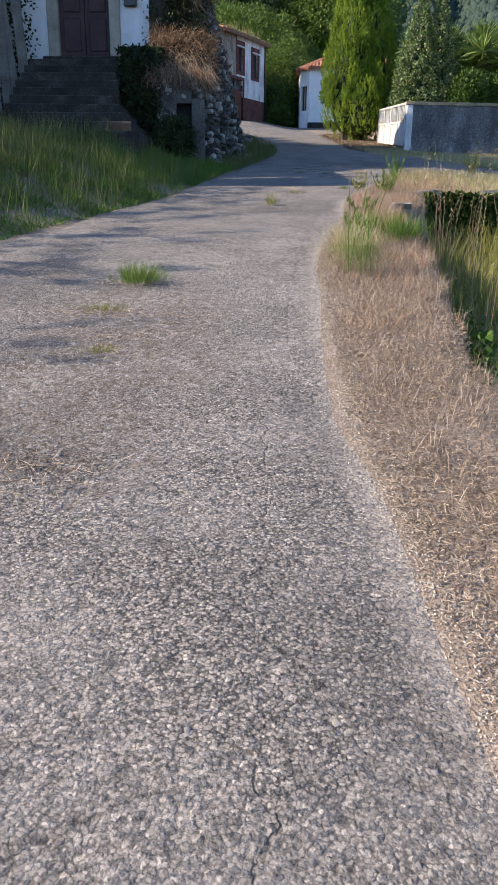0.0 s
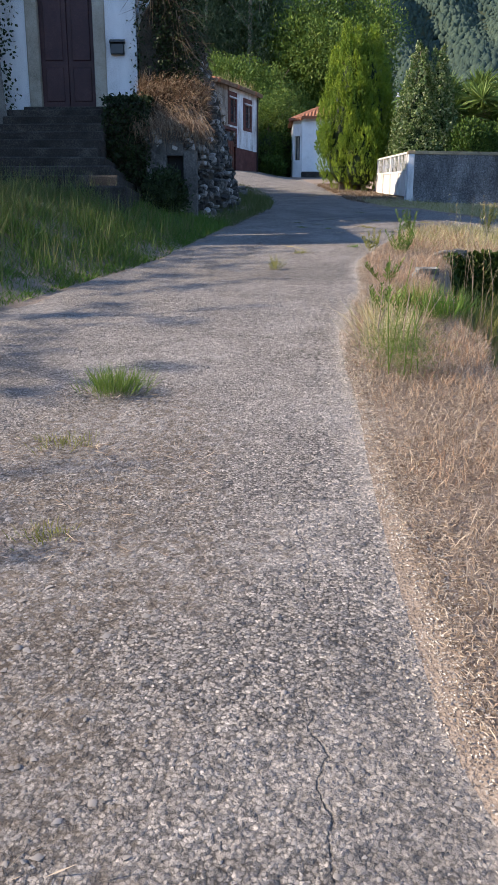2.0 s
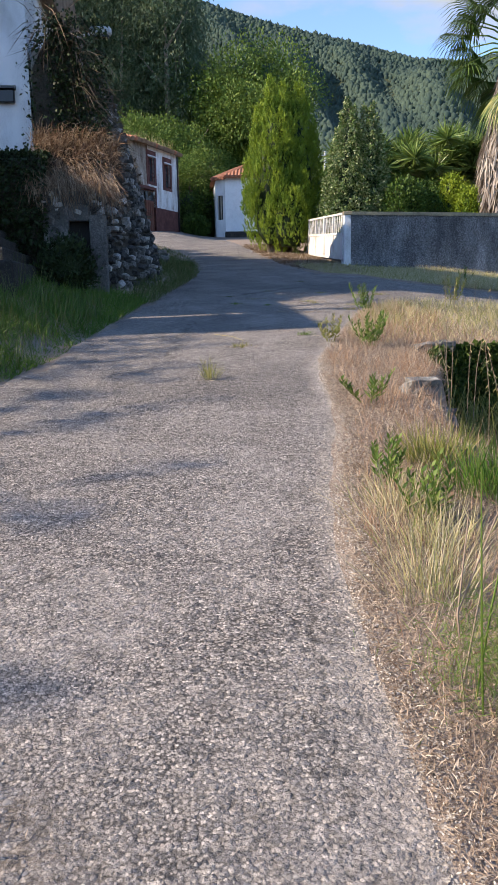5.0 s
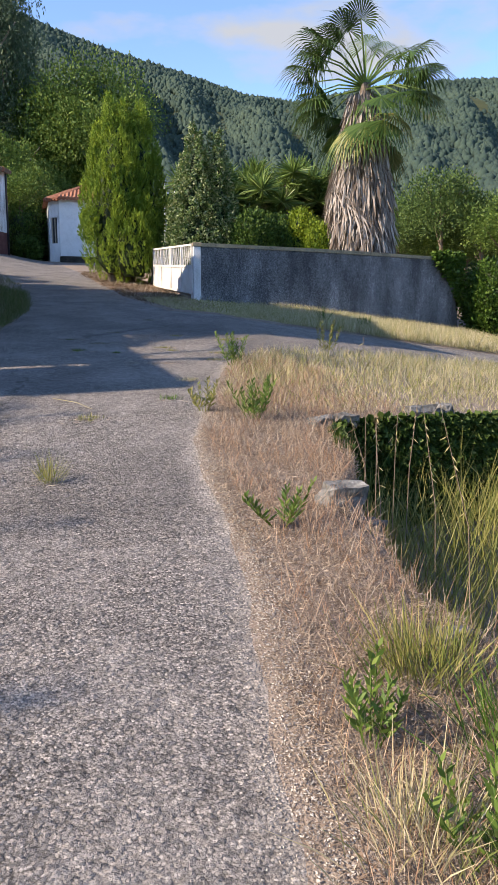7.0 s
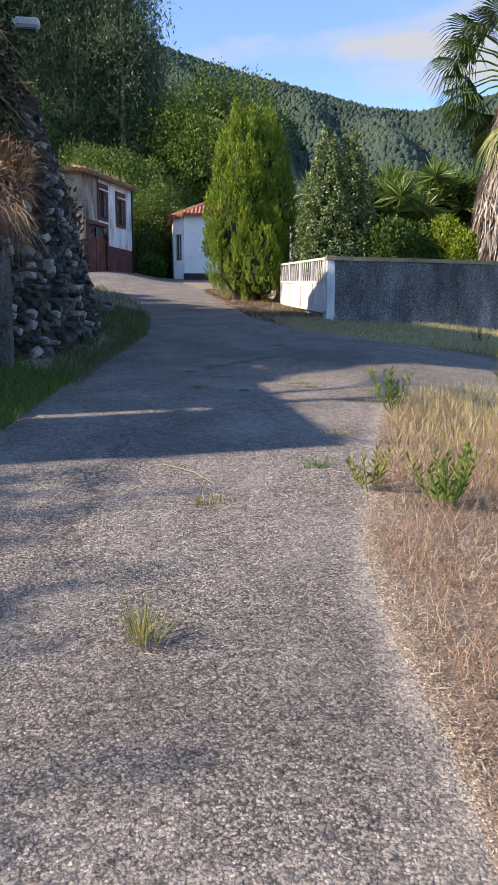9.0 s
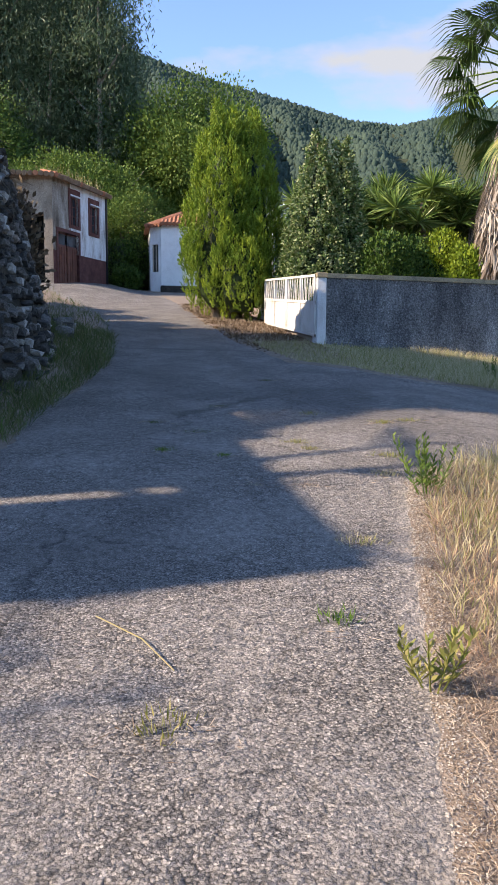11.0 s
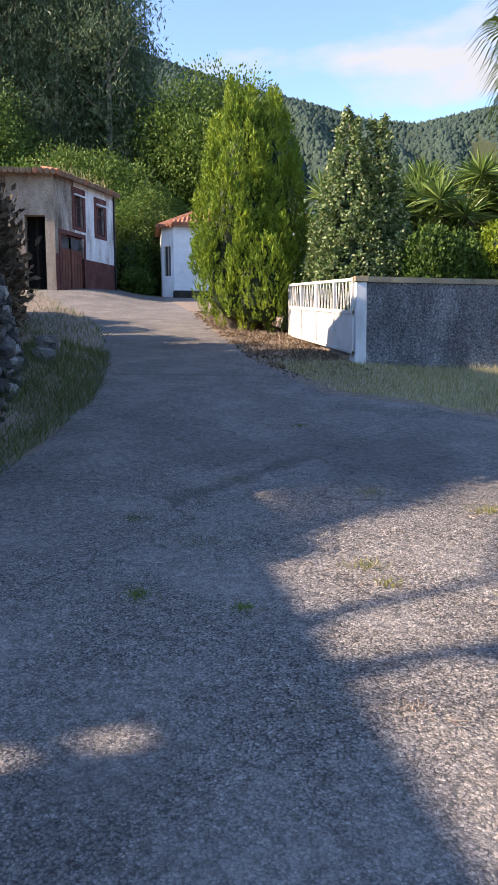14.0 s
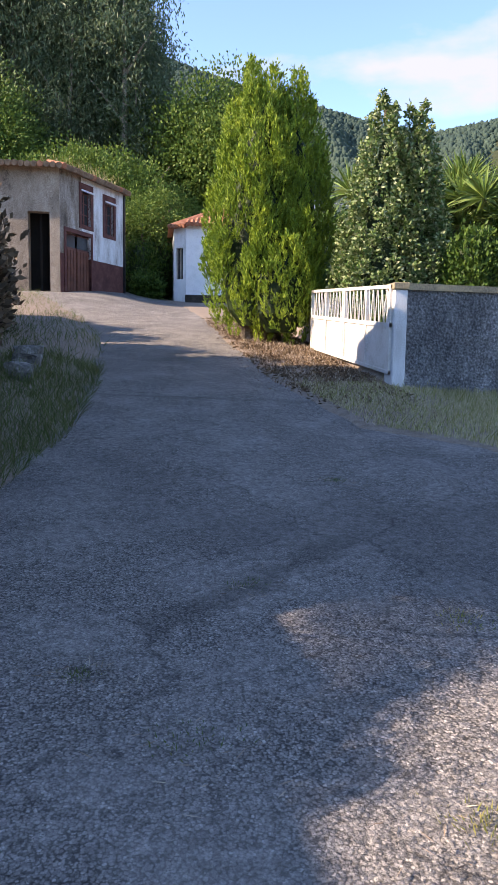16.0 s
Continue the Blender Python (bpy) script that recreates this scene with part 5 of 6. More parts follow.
def white_house():
    t = thing("white_house", "small whitewashed house with terracotta roof behind the cypress", "house", (3.5, 48, 6.2))
    m = face_frame(1.95, 46.9, 1.72, 49.2)
    # rough lit front, and flank with a narrow window
    bm = bmesh.new(); box(bm, 2.35, 6.5, 46.6, 47.0, 5.6, 9.2)
    part("front_wall", bm, M_ROUGHWHITE, t, "rough whitewashed front wall")
    bm = bmesh.new()
    fm = face_frame(1.85, 47.05, 2.35, 46.6)
    box(bm, 0.0, 0.1, 0, 0.35, 5.6, 9.1, fm); box(bm, 0.5, 0.67, 0, 0.35, 5.6, 9.1, fm)
    box(bm, 0.1, 0.5, 0, 0.35, 8.3, 9.1, fm); box(bm, 0.1, 0.5, 0, 0.35, 5.6, 7.0, fm)
    box(bm, 1.85, 2.2, 47.2, 50.5, 5.6, 9.1)
    box(bm, 6.1, 6.5, 47.0, 50.5, 5.6, 9.1); box(bm, 2.2, 6.1, 50.2, 50.5, 5.6, 9.1)
    part("flank_wall", bm, M_WHITE, t)
    bm = bmesh.new(); box(bm, 0.1, 0.5, 0.12, 0.16, 7.0, 8.3, fm)
    w = part("window", bm, M_GLASS, t, "narrow dark window")
    bm = bmesh.new(); box(bm, 0.27, 0.33, 0.08, 0.12, 7.0, 8.3, fm); box(bm, 0.1, 0.14, 0.08, 0.12, 7.0, 8.3, fm); box(bm, 0.46, 0.5, 0.08, 0.12, 7.0, 8.3, fm)
    part("window_frame", bm, M_JAMB, w)
    bm = bmesh.new()
    c = [(1.6, 46.75, 9.1), (2.3, 46.35, 9.2), (6.8, 46.35, 9.2), (6.8, 50.8, 9.1), (1.6, 50.8, 9.1)]
    v = [bm.verts.new(p) for p in c]
    r0, r1 = bm.verts.new((4.0, 48.2, 10.3)), bm.verts.new((5.2, 48.8, 10.3))
    bm.faces.new((v[0], v[1], r0)); bm.faces.new((v[1], v[2], r1, r0)); bm.faces.new((v[2], v[3], r1)); bm.faces.new((v[3], v[4], r0, r1)); bm.faces.new((v[4], v[0], r0)); bm.faces.new(list(reversed(v)))
    rf = part("roof", bm, M_TILE, t, "terracotta tile roof")
    up = (Vector((4.3, 48.3, 10.3)) - Vector((4.0, 46.35, 9.2))).normalized()
    for k in range(24):
        x = 2.3 + 4.4 * (k + 0.5) / 24
        f = min(1.0, max(0.15, (x - 2.2) / 1.9))
        bm = bmesh.new()
        a = Vector((x, 46.33, 9.22)); tube(bm, [tuple(a - up * 0.05), tuple(a + up * 2.0 * f)], [0.1, 0.085], 7)
        part("tile", bm, M_TILE, rf)
    for k in range(5):
        a = Vector((1.62 + 0.14 * k, 46.72 - 0.08 * k, 9.13)); b = Vector((4.0, 48.2, 10.3))
        bm = bmesh.new(); tube(bm, [tuple(a), tuple(a.lerp(b, 0.6 + 0.08 * k))], [0.1, 0.08], 7)
        part("tile", bm, M_TILE, rf)
    bm = bmesh.new(); box(bm, 2.3, 5.2, 46.0, 46.6, 5.7, 6.3); bevel_all(bm, 0.02)
    part("step", bm, M_STEP, t, "dark stone step along front wall")


M_STAINED = mat("streaked_plaster", [(0.04, 0.033, 0.027), (0.15, 0.115, 0.088), (0.34, 0.29, 0.24), (0.6, 0.58, 0.55)], 2.4, 0.95, 0.5, 40, stretch=0.3)
M_OLDPLASTER = mat("peeling_brown_plaster", [(0.05, 0.04, 0.032), (0.19, 0.15, 0.115), (0.31, 0.255, 0.2), (0.46, 0.41, 0.35)], 1.3, 0.95, 0.6, 30, stretch=0.55, bdist=0.02)
M_DOORBROWN = mat("brown_red_door", [(0.08, 0.03, 0.02), (0.15, 0.055, 0.035), (0.22, 0.09, 0.055)], 3.0, 0.7, 0.2, 50)
old_house()
white_house()


# ---- woodland ----
def broad_tree_mesh(seed, h, r, clumps, per, leaf):
    rand = np.random.default_rng(seed)
    V = []
    for _ in range(clumps):
        d = unit(rand.normal(size=3)); d[2] = abs(d[2]) * 1.1 - 0.25
        c = np.array([0, 0, h * 0.6]) + d * np.array([r, r, h * 0.38]) * rand.uniform(0.45, 1.0)
        n = per
        o = unit(rand.normal(size=(n, 3))) * (rand.uniform(0.5, 1, (n, 1)) * r * 0.36)
        V.append(blades(c + o, o + np.array([0, 0, 0.2]) + rand.normal(0, 0.3, (n, 3)) * r * 0.3, leaf * rand.uniform(0.6, 1.3, n), leaf * 0.7))
    return np.concatenate(V)


def euc_mesh(seed, h):
    rand = np.random.default_rng(seed)
    V = []
    for _ in range(70):
        z = h * rand.uniform(0.36, 1.0)
        rr = 2.6 * (1.05 - abs(z / h - 0.62)) * rand.uniform(0.2, 1)
        a = rand.uniform(0, 6.28)
        c = np.array([rr * math.cos(a), rr * math.sin(a), z])
        n = 190
        o = rand.normal(size=(n, 3)) * np.array([0.6, 0.6, 0.75])
        V.append(blades(c + o, np.array([0, 0, -0.8]) + rand.normal(0, 0.5, (n, 3)), rand.uniform(0.16, 0.38, n), 0.075))
    return np.concatenate(V)


def trunk_mesh(h, r, bend, limbs=3):
    bm = bmesh.new()
    tube(bm, [(0, 0, -1.0), (bend * 0.4, 0, h * 0.35), (bend, bend * 0.3, h * 0.9)], [r, r * 0.75, r * 0.25], 7)
    for k in range(limbs):
        a = k * 2.2; z = h * (0.38 + 0.13 * k)
        tube(bm, [(bend * 0.5, 0, z), (bend * 0.5 + 0.9 * math.cos(a), 0.9 * math.sin(a), z + 1.1), (bend * 0.5 + 1.7 * math.cos(a), 1.7 * math.sin(a), z + 2.0)], [r * 0.4, r * 0.28, r * 0.12], 5)
    me = bpy.data.meshes.new("trunk"); bm.to_mesh(me); bm.free()
    return me


def tree_proto(name, label, cat, crown, cmat, trunk, tmat, group):
    t = thing(name, label, cat, (0, 0, 0), group)
    a = new("trunk", trunk); trunk.materials.append(tmat); a.parent = t
    b = new("crown", crown); crown.materials.append(cmat); b.parent = t
    return t


EUC = [tree_proto("eucalyptus_tree", "tall thin eucalyptus with grey-green hanging foliage on the hillside", "tree", quads_mesh("crown", euc_mesh(s, 19)), L_EUC, trunk_mesh(19, 0.24, 0.8 - 0.5 * s), M_EUCBARK, "hillside trees") for s in range(3)]
BROAD = [tree_proto("woodland_tree", "leafy green woodland tree on the slope", "tree", quads_mesh("crown", broad_tree_mesh(10 + s, 6.5, 2.5, 46, 250, 0.13)), (L_WOOD, L_WOODLIGHT, L_WOOD)[s], trunk_mesh(6, 0.16, 0.3, 3), M_BARK, "hillside trees") for s in range(3)]


BIG = [tree_proto("woodland_tree", "tall leafy tree on the wooded slope", "tree", quads_mesh("crown", broad_tree_mesh(30 + s, 10.5, 3.6, 74, 310, 0.145)), (L_WOOD, L_WOODLIGHT)[s], trunk_mesh(9, 0.22, 0.4, 4), M_BARK, "hillside trees") for s in range(2)]


def place(proto, x, y, s):
    turn = random.uniform(0, 6.28)
    o = copy_thing(proto, Matrix.Translation((x, y, float(terrain(x, y)))) @ Matrix.Rotation(turn, 4, "Z"))
    o.scale = (s, s, s * random.uniform(0.9, 1.15))
    return o


random.seed(3)
for k in range(46):                                    # tall stand on the left slope
    x = random.uniform(-34, 1.0); y = random.uniform(64, 98)
    if x > -3 and y < 75:
        continue
    place(EUC[k % 3], x, y, random.uniform(0.8, 1.15) * (1.0 if x < -4 else 0.75))
for k in range(70):                                    # leafy edge behind the houses
    x = random.uniform(-26, 3.0); y = random.uniform(50.5, 74)
    if y < 52 and x < 0.5:
        continue
    place(BROAD[(k + (x > -6)) % 3 if x < -6 else 1], x, y, random.uniform(0.5, 0.8) if x < -5 else random.uniform(0.6, 1.1))
for k in range(40):
    x = random.uniform(-36, 12); y = random.uniform(74, 112)
    place(BIG[k % 2], x, y, random.uniform(0.9, 1.25))
for k in range(8):
    x = random.uniform(-17, -8.5); y = random.uniform(56, 64)
    place(BIG[k % 2], x, y, random.uniform(0.85, 1.2))
for k in range(26):                                    # tallest stand, above the old house
    place(EUC[k % 3], random.uniform(-16, -0.5), random.uniform(62, 82), random.uniform(1.15, 1.45))
for k in range(26):                                    # full crowns between the stand and the cypress
    x = random.uniform(-7, 6.5)
    place(BIG[(k * 3) % 2] if k % 3 else EUC[k % 3], x, random.uniform(60, 78), random.uniform(1.15, 1.5) * (1.0 if x < 2.5 else 0.85) * (1.0 if k % 3 else 0.72))
for x, y, s in ((0.6, 50.8, 0.85), (0.1, 54.0, 1.1), (1.6, 53.8, 0.9), (-1.9, 52.5, 0.9), (-5, 52, 1.0)):
    place(BROAD[1], x, y, s)
for k in range(60):                                    # wood behind the garden
    x = random.uniform(5, 48); y = random.uniform(52, 90)
    place(BROAD[(k * 2) % 3], x, y, random.uniform(0.7, 1.2))
for k in range(34):
    x = random.uniform(13.5, 32); y = random.uniform(31, 52)
    place(BROAD[(k * 2) % 3], x, y, random.uniform(0.5, 0.8))
for p in EUC + BROAD + BIG:
    for o in list(p.children_recursive) + [p]:
        bpy.data.objects.remove(o)

for x, y, r, h in ((0.35, 48.6, 0.8, 2.2), (1.1, 49.6, 0.9, 2.6), (-0.1, 50.2, 0.9, 2.4), (0.7, 47.4, 0.5, 0.9)):
    shrub("wayside_bush", "dark green bush between the two houses", "bush", x, y, r, h, L_SHRUB, 420, leaf=0.14, k=12)

# unseen walls added west of the lane, sized to cast its straight-edged shadow
nb = thing("neighbour_house", "plain unseen walls west of the lane that shade it", "house", (-10, 15, gz(-10, 15)))
TS = math.tan(radians(SUN_EL))
zl = 1.95 + (1.74 + 8.0) * TS + 0.09
def shadow_wall(y0, y1, top, low=1.0):
    """Unseen shadow-casting wall whose top climbs with the lane."""
    bm = bmesh.new()
    for q in box(bm, -8.3, -8.0, y0, y1, low, top):
        if q.co.z > low + 0.01:
            q.co.z += 0.062 * (q.co.y - 12.66)
    return bm
part("wall", shadow_wall(12.66, 14.14, zl), M_GREYPLASTER, nb)
part("wall", shadow_wall(14.3, 16.9, zl), M_GREYPLASTER, nb)
# closes the top of the slit, which ends the thin streak of sun
part("lintel", shadow_wall(14.14, 14.3, zl, zl - 0.25), M_GREYPLASTER, nb)
# tall block added for the full shade further up
bm = bmesh.new(); box(bm, -12.5, -8.0, 16.9, 18.6, 1.0, 12.0); part("wall", bm, M_GREYPLASTER, nb)
# tree added out of view to lay branch shadows on the sunlit patch
bare = thing("bare_tree", "sparse unseen bare-branched tree whose shadow falls on the lane", "tree", (-10, 14.2, gz(-10, 14.2)))
bm = bmesh.new(); tube(bm, [(-10, 14.2, gz(-10, 14.2) - 0.2), (-10.1, 14.2, 6), (-9.9, 14.3, 11.8)], [0.12, 0.08, 0.03], 8)
part("trunk", bm, M_BARK, bare)
random.seed(21)
tips = []
for k in range(11):
    z = 7.6 + 0.4 * k
    a = k * 2.4
    p0 = Vector((-10, 14.2, z))
    dd = Vector((math.cos(a), math.sin(a), 0.35))
    p1 = p0 + dd * random.uniform(0.7, 1.0); p2 = p1 + (dd + Vector((0, random.uniform(-0.5, 0.5), random.uniform(-0.2, 0.4)))) * random.uniform(0.7, 1.2)
    bm = bmesh.new(); tube(bm, [tuple(p0), tuple(p1), tuple(p2)], [0.07, 0.05, 0.02], 5)
    for j in range(2):
        b0 = p1.lerp(p2, random.uniform(0, 0.9)); b1 = b0 + Vector((random.uniform(-0.5, 0.5), random.uniform(-0.7, 0.7), random.uniform(-0.1, 0.6)))
        tube(bm, [tuple(b0), tuple(b1)], [0.03, 0.012], 4)
        tips.append(b1[:])
    part("branch", bm, M_BARK, bare)
tips = np.array(tips)
tp = np.repeat(tips, 2, 0) + rng.normal(0, 0.16, (len(tips) * 2, 3))
link_mesh("leaves", quads_mesh("leaves", blades(tp, rng.normal(0, 1, tp.shape), 0.12, 0.05)), L_WOOD, bare)

# unseen thin-leaved trees added on the west bank, whose sparse tops shade the lane
def wispy_tree(x, y, h, seed):
    rand = np.random.default_rng(seed)
    g = gz(x, y)
    t = thing("feathery_tree", "thin unseen feathery-leaved tree on the west bank, shading the lane", "tree", (x, y, g), "trees on the west bank")
    bm = bmesh.new(); tube(bm, [(x, y, g - 0.2), (x + 0.15, y, g + h * 0.5), (x + 0.1, y + 0.1, g + h * 0.95)], [0.11, 0.07, 0.015], 7)
    part("trunk", bm, M_BARK, t)
    V = []
    for k in range(30):
        f = 0.35 + 0.65 * (k + 0.5) / 30
        a = k * 2.399963
        L = (1.9 - 1.25 * f) * rand.uniform(0.7, 1.2)
        p0 = np.array([x + 0.12, y, g + h * f]); d = np.array([math.cos(a), math.sin(a), 0.25])
        p1 = p0 + d * L * 0.6; p2 = p0 + d * L + np.array([0, 0, -0.1])
        bm = bmesh.new(); tube(bm, [tuple(p0), tuple(p1), tuple(p2)], [0.022, 0.014, 0.005], 4)
        part("branch", bm, M_BARK, t)
        m = int(9 * (1.3 - f)); n = 18 * m
        q = p0 + np.repeat(np.outer(rand.uniform(0.2, 1.05, m), p2 - p0) + rand.normal(0, 0.1, (m, 3)), 18, 0) + rand.normal(0, 1, (n, 3)) * np.array([0.1, 0.05, 0.05])
        V.append(blades(q, d + rand.normal(0, 0.6, (n, 3)) + np.array([0, 0, -0.3]), rand.uniform(0.08, 0.18, n), 0.04))
    link_mesh("leaves", quads_mesh("leaves", np.concatenate(V)), L_EUC, t)


for k, (x, y, h) in enumerate(((-11.6, 1.4, 5.9), (-11.9, 3.3, 6.2), (-11.4, 5.2, 6.1), (-11.9, 7.0, 6.4), (-11.6, 8.7, 6.1), (-11.9, 10.1, 6.3), (-11.4, 11.3, 6.0), (-11.7, 12.1, 6.2))):
    wispy_tree(x, y, h, 50 + k)

# far forest: one joined canopy
def ico(k):
    bm = bmesh.new(); bmesh.ops.create_icosphere(bm, subdivisions=k, radius=1)
    V = np.array([v.co[:] for v in bm.verts]); F = np.array([[v.index for v in f.verts] for f in bm.faces]); bm.free()
    return V, F


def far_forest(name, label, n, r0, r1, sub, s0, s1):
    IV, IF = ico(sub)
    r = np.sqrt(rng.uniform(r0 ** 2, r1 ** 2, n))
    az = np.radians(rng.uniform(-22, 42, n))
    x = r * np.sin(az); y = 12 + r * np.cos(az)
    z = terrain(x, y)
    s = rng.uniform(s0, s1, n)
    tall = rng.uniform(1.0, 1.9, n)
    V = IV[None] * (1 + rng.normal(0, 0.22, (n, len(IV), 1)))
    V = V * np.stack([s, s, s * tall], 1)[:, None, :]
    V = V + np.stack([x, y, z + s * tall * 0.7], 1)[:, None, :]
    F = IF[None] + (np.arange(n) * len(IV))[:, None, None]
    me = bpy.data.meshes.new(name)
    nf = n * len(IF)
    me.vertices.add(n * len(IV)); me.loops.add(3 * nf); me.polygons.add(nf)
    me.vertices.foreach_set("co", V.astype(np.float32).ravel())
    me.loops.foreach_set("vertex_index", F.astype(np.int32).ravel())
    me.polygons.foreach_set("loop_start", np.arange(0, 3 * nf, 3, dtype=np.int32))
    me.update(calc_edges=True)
    tagged(link_mesh(name, me, L_FARHAZE), label, "forest", kind="stuff")


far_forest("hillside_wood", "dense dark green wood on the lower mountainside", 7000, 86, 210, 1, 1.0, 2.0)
far_forest("mountain_forest", "forest covering the far mountain, blue haze tinted into its green", 46000, 190, 620, 0, 0.9, 1.9)


# ---- grass, weeds and verge ----
def grass(name, label, x, y, height, width, material, lean=0.3, z=None, cat="grass", parent=None, droop=0.15):
    n = len(x)
    zz = ground(x, y) - 0.01 if z is None else z
    d = np.array([0, 0, 1.0]) + rng.normal(0, lean, (n, 3)) * np.array([1, 1, 0.2])
    ob = link_mesh(name, quads_mesh(name, blades(np.stack([x, y, zz], 1), d, height, width, mid=0.35, droop=droop)), material, parent)
    if parent is None:
        tagged(ob, label, cat, kind="stuff")
    return ob


def scatter(n, x0, x1, y0, y1, keep, clump=0.0, scale=1.0):
    x = rng.uniform(x0, x1, n); y = rng.uniform(y0, y1, n)
    k = keep(x, y)
    if clump:
        f = np.sin(x * 3.1 * scale + 1.3 * np.sin(y * 1.7 * scale)) * np.sin(y * 2.3 * scale + 0.9 * np.sin(x * 2.9 * scale))
        k = k & (rng.uniform(-1, 1, n) < f + (1 - clump))
    return x[k], y[k]


def left_of_road(gap):
    return lambda x, y: x < interp(y, LEFT_Y, LEFT_X) - gap


def right_verge(a, b=0.05):
    """Between the road's edge and the pit's rim."""
    def f(x, y):
        return (x > interp(y, RIGHT_Y, RIGHT_X) + a) & (pit_mask(x + b, y) < 0.5)
    return f


# left bank: green in front, browner towards the planks
x, y = scatter(110000, -6.5, -0.6, 7.2, 17.5, lambda x, y: left_of_road(0.05)(x, y) & ~((x > -5.15) & (y > 15.0)) & ~((x > -2.9) & (y > 16.5)), 0.25)
near_edge = interp(y, LEFT_Y, LEFT_X) - x
h = rng.uniform(0.07, 0.3, len(x)) * (0.75 + 0.55 * np.sin(x * 4.1 + 2 * np.sin(y * 1.9)) * np.sin(y * 3.3 + x)) * (0.6 + 0.8 * smooth(0, 1.2, near_edge))
g = near_edge < 1.7 + rng.normal(0, 0.5, len(x))
grass("green_grass", "lush green grass on the shaded bank below the steps", x[g], y[g], h[g], 0.01, L_GREEN, 0.6)
grass("dull_grass", "dull half-dry grass on the bank beside the steps", x[~g], y[~g], h[~g] * 1.25, 0.009, L_SHADEGRASS, 0.6)
x, y = scatter(5200, -5.5, -1.2, 8, 15.5, left_of_road(0.1), 0.6)
grass("tall_grass", "tall seeding grass stems on the bank", x, y, rng.uniform(0.35, 0.75, len(x)), 0.007, L_SHADEGRASS, 0.2)
x, y = scatter(16000, -1.3, 0.3, 16.8, 26.5, lambda x, y: left_of_road(-0.12)(x, y) & (x > -0.95), 0.3)
grass("wall_foot_grass", "rank grass along the stone wall foot", x, y, rng.uniform(0.08, 0.32, len(x)), 0.007, L_SHADEGRASS, 0.5)
x, y = scatter(12000, -8, 0.2, 26, 41.5, left_of_road(-0.05), 0.5)
grass("lane_edge_grass", "rough grass on the lane's upper edge", x, y, rng.uniform(0.08, 0.35, len(x)), 0.01, L_SHADEGRASS, 0.5)

# right verge: cut straw, standing dry stems, green clumps
x, y = scatter(620000, 0.4, 3.2, -1.2, 15.6, right_verge(0.0), 0.3, 1.3)
grass("straw_litter", "flattened brown straw and cut grass on the verge", x, y, rng.uniform(0.012, 0.058, len(x)), 0.0034, L_STRAW, 1.5, droop=0.25)
x, y = scatter(46000, 0.4, 3.4, -1.2, 16.4, right_verge(0.12), 0.75, 0.9)
grass("dry_stems", "standing dry grass stems on the verge", x, y, rng.uniform(0.06, 0.2, len(x)), 0.003, L_STRAW, 0.45)
x, y = scatter(46000, 0.5, 3.4, 4.5, 15.5, right_verge(0.08), 1.1, 1.7)
grass("russet_stems", "reddish-brown dry weed stems standing on the verge", x, y, rng.uniform(0.06, 0.28, len(x)) * (0.5 + 0.5 * smooth(5.5, 8, y)), 0.0028, L_RUSSET, 0.4)
x, y = scatter(60000, 1.9, 14, 12.4, 17.2, lambda x, y: (x > interp(y, RIGHT_Y, RIGHT_X) + 0.1) & (pit_mask(x, y) < 0.3), 0.4)
grass("oat_grass", "pale dry oat grass beside the side lane", x, y, rng.uniform(0.06, 0.26, len(x)) * (0.45 + 0.55 * smooth(12.5, 14.5, y)), 0.006, L_DRYMIX, 0.4)
x, y = scatter(9000, 2.4, 16, 12.6, 17.2, lambda x, y: (x > interp(y, RIGHT_Y, RIGHT_X) + 0.02) & (pit_mask(x, y) < 0.3), 0.6, 0.6)
grass("green_weeds", "green weeds among the dry grass", x, y, rng.uniform(0.06, 0.24, len(x)), 0.008, L_YGRASS, 0.45)
x, y = scatter(100000, 3.0, 13, 20.5, 26, lambda x, y: (x > interp(y, RIGHT_Y, RIGHT_X) + 0.1) & (y < 24.9 + 0.19 * (x - 4.6)) & (x > 2.9), 0.35)
grass("wall_grass", "yellowing grass along the garden wall foot", x, y, rng.uniform(0.12, 0.42, len(x)) * (0.2 + 0.8 * smooth(4.2, 7.5, x)), 0.009, L_DRYMIX, 0.3)
x, y = scatter(7000, 2.6, 16, 20.5, 26, lambda x, y: (x > interp(y, RIGHT_Y, RIGHT_X) + 0.05) & (y < 24.9 + 0.19 * (x - 4.6)), 0.6)
grass("wall_weeds", "green weeds along the garden wall foot", x, y, rng.uniform(0.06, 0.24, len(x)), 0.008, L_YGRASS, 0.45)
x, y = scatter(9000, 2.4, 4.2, 22, 36, lambda x, y: x > interp(y, RIGHT_Y, RIGHT_X) + 0.02, 0.5)
grass("gate_grass", "dry grass and litter before the gate", x, y, rng.uniform(0.03, 0.16, len(x)), 0.008, L_STRAW, 0.7)

x, y = scatter(60000, 2.3, 4.3, 22.6, 37, lambda x, y: (x > interp(y, RIGHT_Y, RIGHT_X) + 0.15 - 0.6 * rng.uniform(0, 1, len(x)) ** 3) & (rng.uniform(0, 1, len(x)) < smooth(22.6, 25.5, y)), 0.9, 1.6)
grass("leaf_litter", "brown fallen leaves and needles along the lane edge", x, y, rng.uniform(0.03, 0.09, len(x)), 0.022, L_LITTER, 1.6, droop=0.2)

